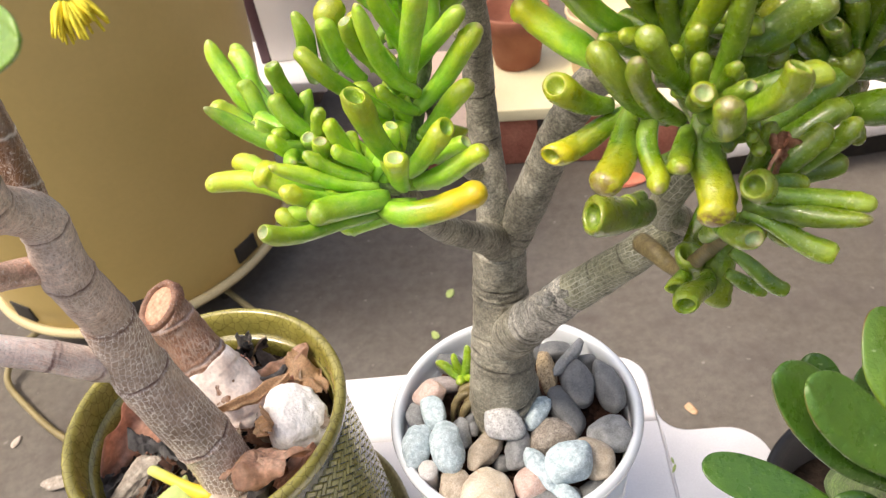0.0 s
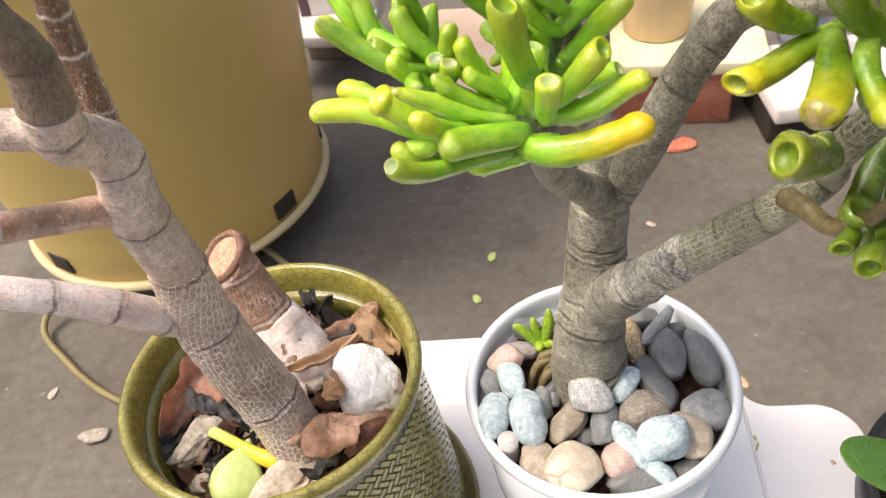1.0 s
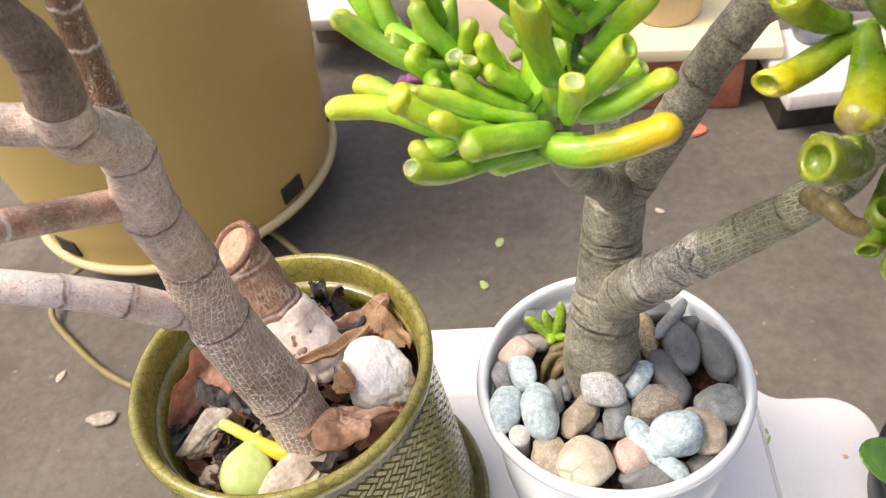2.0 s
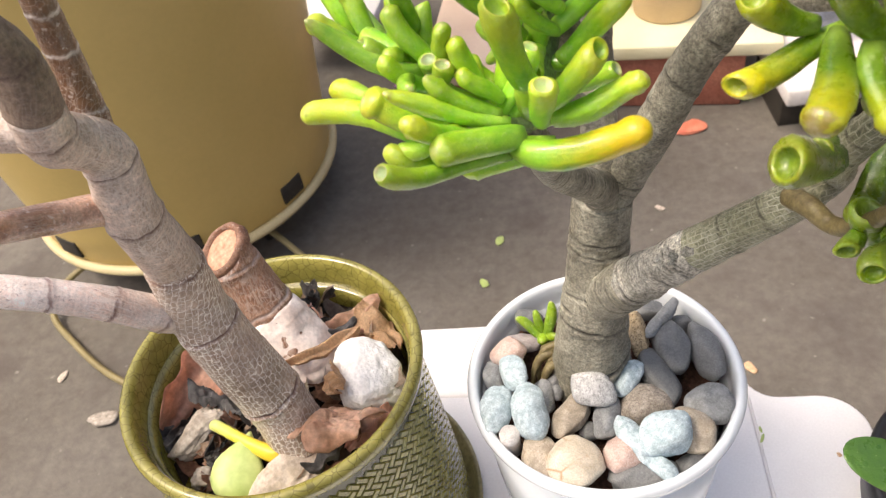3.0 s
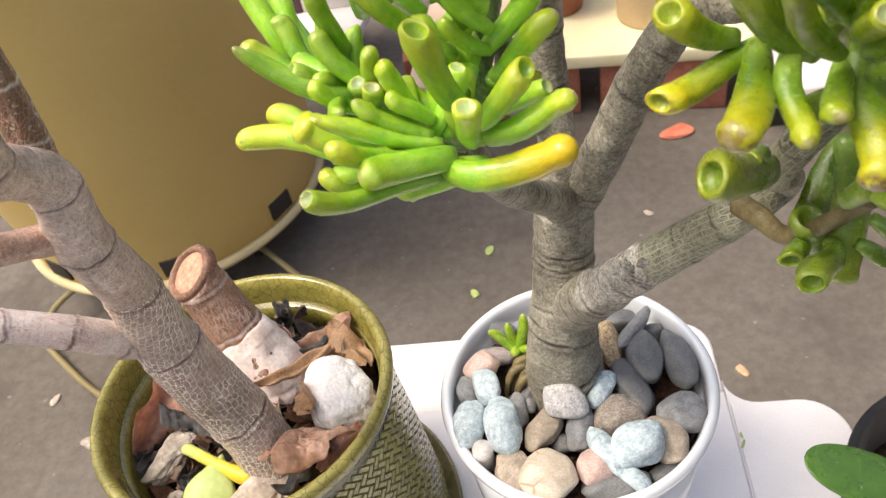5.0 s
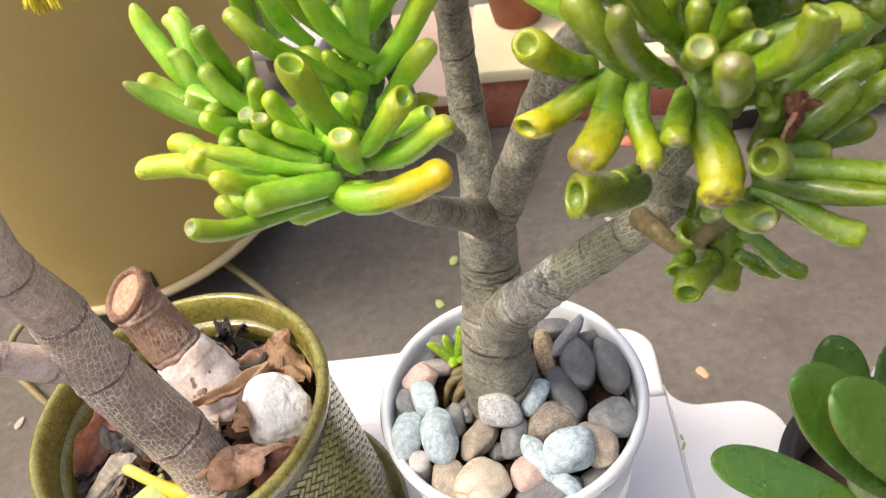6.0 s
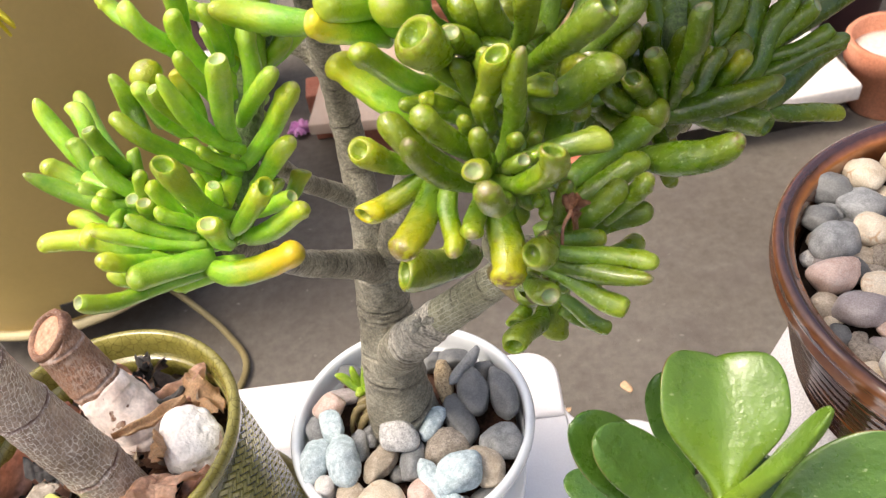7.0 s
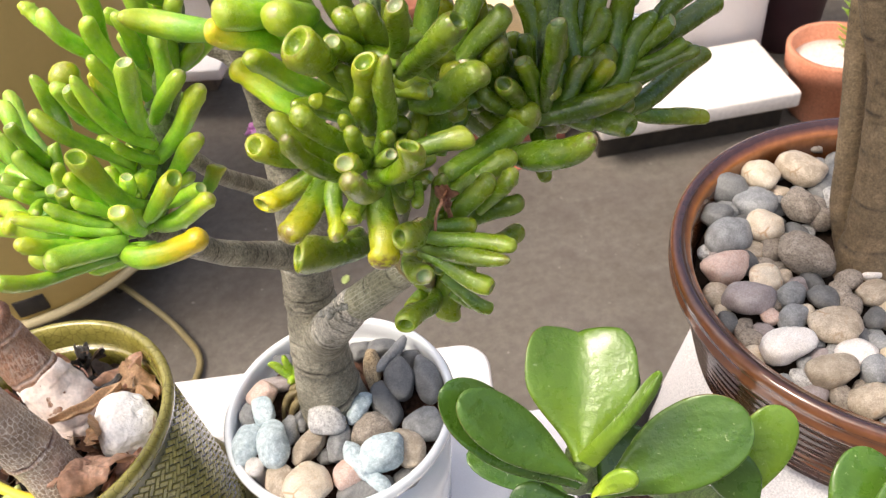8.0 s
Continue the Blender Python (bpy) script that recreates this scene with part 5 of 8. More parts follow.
gollum_leaf(left_tips, (-0.0345, -0.0596, 0.8595), (-0.0414, -0.0635, 0.8806), 0.0032, 'round', 0.15, 0.1)
gollum_leaf(left_tips, (-0.0176, -0.0641, 0.8594), (-0.0097, -0.0795, 0.8935), 0.0035, 'cup', 0.15, 0.3)
gollum_leaf(left_tips, (-0.0185, -0.0632, 0.8663), (-0.0245, -0.0678, 0.8908), 0.0030, 'round', 0.20, 0.1)
gollum_leaf(left_tips, (-0.0147, -0.0577, 0.8601), (0.0012, -0.0636, 0.8789), 0.0031, 'round', 0.20, 0.1)
gollum_leaf(left_tips, (-0.0151, -0.0649, 0.8497), (0.0052, -0.0626, 0.8724), 0.0037, 'round', 0.35, 0.2)
gollum_leaf(left_tips, (-0.0145, -0.0674, 0.8412), (0.0011, -0.0693, 0.8571), 0.0035, 'round', 0.30, 0.1)
gollum_leaf(left_tips, (-0.0152, -0.0476, 0.8157), (-0.0057, -0.0405, 0.8225), 0.0035, 'cup', 0.45, 0.4)
gollum_leaf(left_tips, (-0.0195, -0.0854, 0.8387), (-0.0073, -0.0846, 0.8517), 0.0040, 'cup', 0.40, 0.1)
gollum_leaf(left_tips, (-0.0167, -0.0840, 0.8327), (0.0034, -0.0888, 0.8451), 0.0037, 'round', 0.30, 0.3)
gollum_leaf(left_tips, (-0.0269, -0.0937, 0.8333), (0.0026, -0.1039, 0.8421), 0.0042, 'round', 0.62, 0.1, yellow_end=True, elbow=(-0.0193, -0.1045, 0.8296))
gollum_leaf(left_tips, (-0.0226, -0.0928, 0.8384), (-0.0219, -0.1021, 0.8547), 0.0035, 'cup', 0.30, 0.1)
gollum_leaf(left_tips, (-0.0234, -0.0812, 0.8419), (-0.0312, -0.0919, 0.8703), 0.0041, 'cup', 0.35, 0.2)
gollum_leaf(left_tips, (-0.0186, -0.0683, 0.8492), (-0.0270, -0.0737, 0.8616), 0.0026, 'round', 0.20, 0.0)
gollum_leaf(left_tips, (-0.0490, -0.0744, 0.8450), (-0.0597, -0.0723, 0.8625), 0.0031, 'round', 0.15, 0.2)
gollum_leaf(left_tips, (-0.0355, -0.0871, 0.8380), (-0.0511, -0.0884, 0.8508), 0.0029, 'round', 0.15, 0.3)
gollum_leaf(left_tips, (-0.0340, -0.0845, 0.8406), (-0.0427, -0.0857, 0.8501), 0.0025, 'round', 0.20, 0.0)
gollum_leaf(left_tips, (-0.0613, -0.0746, 0.8340), (-0.0819, -0.0643, 0.8347), 0.0034, 'round', 0.45, 0.1)
gollum_leaf(left_tips, (-0.0351, -0.0887, 0.8363), (-0.0612, -0.0934, 0.8506), 0.0032, 'point', 0.30, 0.5)
gollum_leaf(left_tips, (-0.0466, -0.0882, 0.8304), (-0.0883, -0.0795, 0.8367), 0.0035, 'round', 0.35, 0.4)
gollum_leaf(left_tips, (-0.0490, -0.0864, 0.8348), (-0.0679, -0.0880, 0.8451), 0.0043, 'round', 0.45, 0.2)
gollum_leaf(left_tips, (-0.0434, -0.0936, 0.8361), (-0.0546, -0.1073, 0.8516), 0.0034, 'round', 0.40, 0.3)
gollum_leaf(left_tips, (-0.0346, -0.0989, 0.8328), (-0.0603, -0.1176, 0.8454), 0.0029, 'cup', 0.20, 0.1)
gollum_leaf(left_tips, (-0.0306, -0.0960, 0.8356), (-0.0485, -0.1096, 0.8429), 0.0040, 'round', 0.15, 0.1)
gollum_leaf(left_tips, (-0.0228, -0.0941, 0.8298), (-0.0451, -0.0951, 0.8259), 0.0045, 'round', 0.15, 0.0)
gollum_leaf(left_tips, (-0.0237, -0.0497, 0.8663), (-0.0260, -0.0536, 0.8971), 0.0033, 'round', 0.15, 0.1)
gollum_leaf(left_tips, (-0.0277, -0.0478, 0.8772), (-0.0402, -0.0509, 0.9009), 0.0036, 'round', 0.15, 0.1)
gollum_leaf(left_tips, (-0.0181, -0.0441, 0.8746), (-0.0193, -0.0482, 0.8951), 0.0032, 'round', 0.20, 0.0)
gollum_leaf(left_tips, (-0.0133, -0.0528, 0.8623), (-0.0087, -0.0462, 0.8863), 0.0039, 'round', 0.10, 0.0)
gollum_leaf(left_tips, (-0.0196, -0.0392, 0.8610), (-0.0193, -0.0307, 0.8742), 0.0028, 'round', 0.85, 0.1)
gollum_leaf(left_tips, (-0.0381, -0.0783, 0.8401), (-0.0431, -0.0800, 0.8561), 0.0030, 'round', 0.25, 0.0)
gollum_leaf(left_tips, (-0.0307, -0.0523, 0.8582), (-0.0342, -0.0457, 0.8741), 0.0028, 'round', 0.55, 0.0)
gollum_leaf(left_tips, (-0.0437, -0.0358, 0.8851), (-0.0559, -0.0301, 0.8948), 0.0033, 'round', 0.35, 0.0)
gollum_leaf(left_tips, (-0.0299, -0.0396, 0.8801), (-0.0301, -0.0407, 0.9037), 0.0035, 'round', 0.15, 0.0)
gollum_leaf(left_tips, (-0.0126, -0.0360, 0.8711), (-0.0149, -0.0380, 0.8982), 0.0036, 'round', 0.15, 0.0)
gollum_leaf(left_tips, (-0.0118, -0.0303, 0.8698), (-0.0023, -0.0286, 0.8898), 0.0037, 'round', 0.20, 0.0)
gollum_leaf(left_tips, (-0.0534, -0.0871, 0.8204), (-0.0650, -0.0894, 0.8304), 0.0037, 'round', 0.35, 0.0)
gollum_leaf(front_tips, (0.0495, -0.0906, 0.8168), (0.0316, -0.1132, 0.8347), 0.0055, 'cup', 0.25, 0.3)
gollum_leaf(hanging_tips, (0.0717, -0.0913, 0.7845), (0.0611, -0.1095, 0.7907), 0.0037, 'cup', 0.15, 0.1)
gollum_leaf(hanging_tips, (0.0764, -0.0774, 0.8063), (0.0766, -0.0906, 0.7691), 0.0046, 'round', 0.20, 0.1)
gollum_leaf(hanging_tips, (0.0681, -0.0826, 0.7782), (0.0635, -0.0875, 0.7764), 0.0033, 'cup', 0.15, 0.0)
gollum_leaf(hanging_tips, (0.0761, -0.0766, 0.7716), (0.0696, -0.0803, 0.7864), 0.0048, 'cup', 0.10, 0.0)
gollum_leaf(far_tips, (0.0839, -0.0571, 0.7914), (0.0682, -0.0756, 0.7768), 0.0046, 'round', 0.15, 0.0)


def young_leaves(parent, line, count, seed, reach, lean=(0, 0, 0.3), above_view=False):
    """Short leaves crowding a stem; the last flag keeps only unseen leaves above the view."""
    rng = random.Random(seed)
    pts = curve_points(line, 0.002)
    made = 0
    while made < count:
        p = Vector(pts[rng.randrange(len(pts))][:3])
        d = Vector((rng.gauss(0, 1), rng.gauss(0, 1), rng.gauss(0, 1))).normalized() + Vector(lean)
        q = p + d.normalized() * reach * rng.uniform(0.5, 1.0)
        if above_view and min(p.z - 1.035 + 0.5 * (p.y + 0.3), q.z - 1.035 + 0.5 * (q.y + 0.3)) < 0:
            made += 0.2
            continue
        gollum_leaf(parent, p, q, reach * rng.uniform(0.10, 0.135), rng.choice(("round", "round", "cup", "point")), rng.uniform(0.05, 0.25), rng.choice((0, 0, 0.3)))
        made += 1


young_leaves(left_spray, LEFT_SPRAY, 30, 61, 0.023, (-0.3, 0, 0.3))
young_leaves(left_tips, left_stem_line, 64, 62, 0.027, (-0.35, 0.1, 0.35))
young_leaves(upper_tips, upper_line, 22, 63, 0.026, (0.0, 0.25, 0.25))
young_leaves(front_tips, RIGHT_LINE[-2:], 12, 64, 0.018, (0.2, 0, -0.2))
young_leaves(hanging_tips, [(0.0760, -0.1075, 0.8230, 0.002), (0.0790, -0.1120, 0.8330, 0.002)], 10, 65, 0.016, (0.4, 0, -0.3))
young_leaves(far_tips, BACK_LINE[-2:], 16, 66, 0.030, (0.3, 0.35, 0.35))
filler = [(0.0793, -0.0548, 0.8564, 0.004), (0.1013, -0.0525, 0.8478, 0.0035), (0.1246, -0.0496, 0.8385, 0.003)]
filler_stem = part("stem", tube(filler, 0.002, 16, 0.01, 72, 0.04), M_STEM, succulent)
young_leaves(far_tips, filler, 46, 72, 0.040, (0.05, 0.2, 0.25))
# Unseen crown above the view, added dense to shade the far leaves.
shade_crown_far = [(0.1214, -0.0585, 0.8437, 0.004), (0.130, -0.035, 0.885, 0.0042), (0.140, -0.020, 0.93, 0.004), (0.148, -0.012, 0.965, 0.003)]
shade_crown_far_stem = part("stem", tube(shade_crown_far, 0.002, 16, 0.01, 67, 0.04), M_STEM, succulent)
young_leaves(shade_crown_far_stem, shade_crown_far, 46, 67, 0.046, (0.1, 0.1, 0.3), True)
shade_crown_mid = [(0.066, -0.070, 0.892, 0.003), (0.070, -0.058, 0.925, 0.0042), (0.078, -0.046, 0.96, 0.003), (0.085, -0.04, 0.99, 0.003)]
shade_crown_mid_stem = part("stem", tube(shade_crown_mid, 0.002, 16, 0.01, 68, 0.04), M_STEM, succulent)
young_leaves(shade_crown_mid_stem, shade_crown_mid, 60, 68, 0.046, (0.1, 0.1, 0.3), True)
# Further unseen leafy stems, some set in the sun's path for shade.
for seed, line in ((69, [(0.140, -0.020, 0.93, 0.004), (0.115, -0.03, 0.965, 0.004), (0.100, -0.035, 1.0, 0.003)]), (70, [(0.140, -0.020, 0.93, 0.004), (0.155, -0.04, 0.965, 0.004), (0.165, -0.055, 0.995, 0.003)]), (73, [(0.085, -0.040, 0.965, 0.003), (0.098, -0.075, 0.965, 0.003), (0.108, -0.100, 0.975, 0.003)]), (74, [(0.115, -0.030, 0.965, 0.003), (0.120, -0.070, 0.955, 0.003), (0.130, -0.095, 0.965, 0.003)]), (71, [(0.148, -0.012, 0.965, 0.003), (0.135, -0.05, 0.985, 0.003), (0.125, -0.07, 1.01, 0.003)])):
    shade_crown_stem = part("stem", tube(line, 0.002, 16, 0.01, seed, 0.04), M_STEM, succulent)
    young_leaves(shade_crown_stem, line, 80, seed, 0.048, (0.05, 0.05, 0.25), True)


def build_dry_flower():
    """Crumpled sepals round a bent head, with a thread-thin stalk hanging from it."""
    bm = bmesh.new()
    rng = random.Random(4)
    head = Vector((0.0810, -0.1138, 0.8516))
    for k in range(7):
        way = Vector((rng.gauss(0, 0.7), rng.gauss(0, 0.5), rng.gauss(0.3, 0.8))).normalized()
        side = way.orthogonal().normalized()
        side = Matrix.Rotation(rng.uniform(0, 6.28), 3, way) @ side
        over = way.cross(side)
        size, wide = rng.uniform(0.0038, 0.0060), rng.uniform(0.0014, 0.0024)
        rows = []
        for i in range(7):
            u = i / 6
            line = []
            for j in range(5):
                v = j / 2 - 1
                crumple = noise.noise(Vector((u * 4, v * 2.5, k * 3.7))) * 0.0011
                line.append(bm.verts.new(head + way * size * u + side * wide * v * math.sin(0.4 + 2.5 * u) + over * (crumple + 0.0010 * v * v - 0.0016 * u * u)))
            rows.append(line)
        for i in range(6):
            for j in range(4):
                bm.faces.new((rows[i][j], rows[i][j + 1], rows[i + 1][j + 1], rows[i + 1][j]))
    bmesh.ops.solidify(bm, geom=bm.faces[:], thickness=0.0003)
    for line in ([(0.0812, -0.1085, 0.8330, 0.0006), (0.0825, -0.1090, 0.8395, 0.0008), (head.x, head.y, head.z, 0.0009)], [(head.x, head.y, head.z, 0.0007), (0.0781, -0.1154, 0.8471, 0.0005), (0.0771, -0.1197, 0.8426, 0.0005), (0.0777, -0.1242, 0.8379, 0.0005)]):
        t = tube(line, 0.001, 8, 0, 3, 0.2)
        me = bpy.data.meshes.new("scrap")
        t.to_mesh(me)
        t.free()
        bm.from_mesh(me)
        bpy.data.meshes.remove(me)
    part("dried_flower", bm, M_FLOWER_DRY, front_tips, "withered red-brown flower")


build_dry_flower()


def build_sprout():
    sprout = thing("sprout", (-0.0290, 0.0290, 0.590), "small bright green succulent offset among the pebbles", "succulent")
    c = Vector((-0.0290, 0.0290, 0.598))
    stem = part("stem", tube([(*(c - Vector((0, 0, 0.012))), 0.002), (*c, 0.0022), (*(c + Vector((0, 0, 0.004))), 0.0018)], 0.002, 10), M_STEM, sprout)
    for dx, dy, dz, r in ((-0.016, 0.004, 0.012, 0.0030), (-0.005, 0.005, 0.017, 0.0026), (0.004, 0.006, 0.022, 0.0033), (-0.003, -0.008, 0.004, 0.0032), (0.005, -0.006, 0.007, 0.0028)):
        leaf = gollum_leaf(stem, c, c + Vector((dx, dy, dz)), r, "point", 0.1, 0.0)
        leaf.color = (0.1, 0.0, 1.3, 1)


build_sprout()

# ---- pebbles in the white pot ----
IN_WHITE = "lying in the white pot"
G_WHITE = "pebbles in the white pot"
pebble(-0.0497, 0.0170, 0.5985, 0.0097, 0.0091, 0.0070, 170, "pink", 1, G_WHITE, IN_WHITE)
pebble(-0.0422, 0.0267, 0.5950, 0.0102, 0.0058, 0.0045, 176, "mauve", 2, G_WHITE, IN_WHITE)
pebble(-0.0389, 0.0433, 0.5950, 0.0078, 0.0064, 0.0049, 174, "dark", 3, G_WHITE, IN_WHITE)
pebble(-0.0468, 0.0002, 0.6030, 0.0113, 0.0073, 0.0060, 104, "blue", 4, G_WHITE, IN_WHITE)
pebble(-0.0393, -0.0239, 0.6045, 0.0158, 0.0092, 0.0078, 100, "blue", 5, G_WHITE, IN_WHITE)
pebble(-0.0566, -0.0197, 0.5995, 0.0131, 0.0080, 0.0067, 82, "blue", 6, G_WHITE, IN_WHITE)
pebble(-0.0583, 0.0045, 0.5945, 0.0099, 0.0059, 0.0049, 106, "grey", 7, G_WHITE, IN_WHITE)
pebble(-0.0321, -0.0100, 0.5940, 0.0110, 0.0054, 0.0045, 95, "grey", 8, G_WHITE, IN_WHITE)
pebble(-0.0065, -0.0144, 0.6075, 0.0123, 0.0097, 0.0078, 158, "pale", 9, G_WHITE, IN_WHITE)
pebble(0.0127, -0.0061, 0.6030, 0.0121, 0.0057, 0.0050, 60, "blue", 10, G_WHITE, IN_WHITE)
pebble(0.0287, -0.0032, 0.5985, 0.0190, 0.0084, 0.0071, 114, "dark", 11, G_WHITE, IN_WHITE)
pebble(0.0193, -0.0201, 0.5985, 0.0131, 0.0105, 0.0089, -166, "brown", 12, G_WHITE, IN_WHITE)
pebble(0.0381, 0.0170, 0.5985, 0.0166, 0.0103, 0.0089, 100, "dark", 13, G_WHITE, IN_WHITE)
pebble(0.0558, 0.0127, 0.5965, 0.0181, 0.0092, 0.0081, 100, "dark", 14, G_WHITE, IN_WHITE)
pebble(0.0352, 0.0320, 0.6040, 0.0159, 0.0042, 0.0037, 53, "grey", 15, G_WHITE, IN_WHITE)
pebble(0.0274, 0.0447, 0.5960, 0.0112, 0.0063, 0.0049, 176, "dark", 16, G_WHITE, IN_WHITE)
pebble(0.0208, 0.0268, 0.5985, 0.0147, 0.0058, 0.0050, 92, "porous", 17, G_WHITE, IN_WHITE)
pebble(0.0507, -0.0202, 0.5975, 0.0119, 0.0104, 0.0090, -166, "grey", 18, G_WHITE, IN_WHITE)
pebble(0.0414, -0.0371, 0.5975, 0.0129, 0.0097, 0.0083, 125, "tan", 19, G_WHITE, IN_WHITE)
pebble(0.0276, -0.0417, 0.6065, 0.0136, 0.0105, 0.0093, -161, "blue", 20, G_WHITE, IN_WHITE)
pebble(0.0109, -0.0406, 0.6020, 0.0148, 0.0059, 0.0050, 122, "blue", 21, G_WHITE, IN_WHITE)
pebble(0.0228, -0.0563, 0.6000, 0.0086, 0.0050, 0.0043, 133, "blue", 22, G_WHITE, IN_WHITE)
pebble(0.0050, -0.0480, 0.5975, 0.0102, 0.0089, 0.0077, 101, "pink", 23, G_WHITE, IN_WHITE)
pebble(0.0145, -0.0572, 0.5925, 0.0182, 0.0081, 0.0072, -178, "dark", 24, G_WHITE, IN_WHITE)
pebble(-0.0183, -0.0519, 0.5985, 0.0144, 0.0123, 0.0095, 152, "cream", 25, G_WHITE, IN_WHITE)
pebble(-0.0350, -0.0464, 0.5960, 0.0117, 0.0093, 0.0079, 103, "tan", 26, G_WHITE, IN_WHITE)
pebble(-0.0178, -0.0235, 0.5970, 0.0151, 0.0080, 0.0069, 54, "tan", 27, G_WHITE, IN_WHITE)
pebble(0.0001, -0.0248, 0.5970, 0.0136, 0.0070, 0.0062, 75, "grey", 28, G_WHITE, IN_WHITE)
pebble(-0.0098, -0.0299, 0.5915, 0.0057, 0.0047, 0.0040, -178, "dark", 29, G_WHITE, IN_WHITE)
pebble(0.0384, -0.0512, 0.5910, 0.0095, 0.0058, 0.0054, -158, "dark", 30, G_WHITE, IN_WHITE)
pebble(-0.0269, -0.0039, 0.5920, 0.0066, 0.0046, 0.0038, 110, "grey", 31, G_WHITE, IN_WHITE)
pebble(-0.0260, 0.0000, 0.5915, 0.0060, 0.0050, 0.0055, 30, "dark", 31, G_WHITE, IN_WHITE)
pebble(0.0130, 0.0470, 0.5925, 0.0090, 0.0070, 0.0060, 10, "dark", 32, G_WHITE, IN_WHITE)
pebble(0.0455, 0.0350, 0.5925, 0.0085, 0.0070, 0.0060, 40, "dark", 33, G_WHITE, IN_WHITE)
pebble(-0.0470, -0.0060, 0.5900, 0.0080, 0.0060, 0.0060, 40, "grey", 34, G_WHITE, IN_WHITE)
pebble(-0.0150, 0.0480, 0.5925, 0.0090, 0.0070, 0.0060, -10, "grey", 35, G_WHITE, IN_WHITE)


def build_label_stick():
    peg = thing("wooden_peg", (-0.050, -0.0368, 0.585), "cut end of a pale wooden peg pushed into the white pot", "peg")
    part("peg_body", tube([(-0.050, -0.034, 0.580, 0.0052), (-0.050, -0.0362, 0.595, 0.0052), (-0.050, -0.0378, 0.6035, 0.0053)], 0.003, 20, 0, 3, 0.02, True, True), STONES["white"], peg)


build_label_stick()


def build_roots():
    roots = thing("dry_root", (-0.026, 0.015, 0.588), "dry brown fibrous roots beside the trunk", "root")
    for k, (x, y) in enumerate(((-0.030, 0.018), (-0.026, 0.012), (-0.033, 0.012), (-0.028, 0.006))):
        part("root_strand", tube([(x + 0.008, y + 0.002, 0.6015, 0.0022), (x, y, 0.599, 0.0025), (x - 0.004, y - 0.006, 0.593, 0.0016), (x - 0.004, y - 0.012, 0.586, 0.001)], 0.002, 10, 0, k, 0.15), M_TWIG, roots)


build_roots()

# ---- green pot ----
GX, GY, RIM_G, R_G = -0.1684, -0.0155, 0.6439, 0.0785


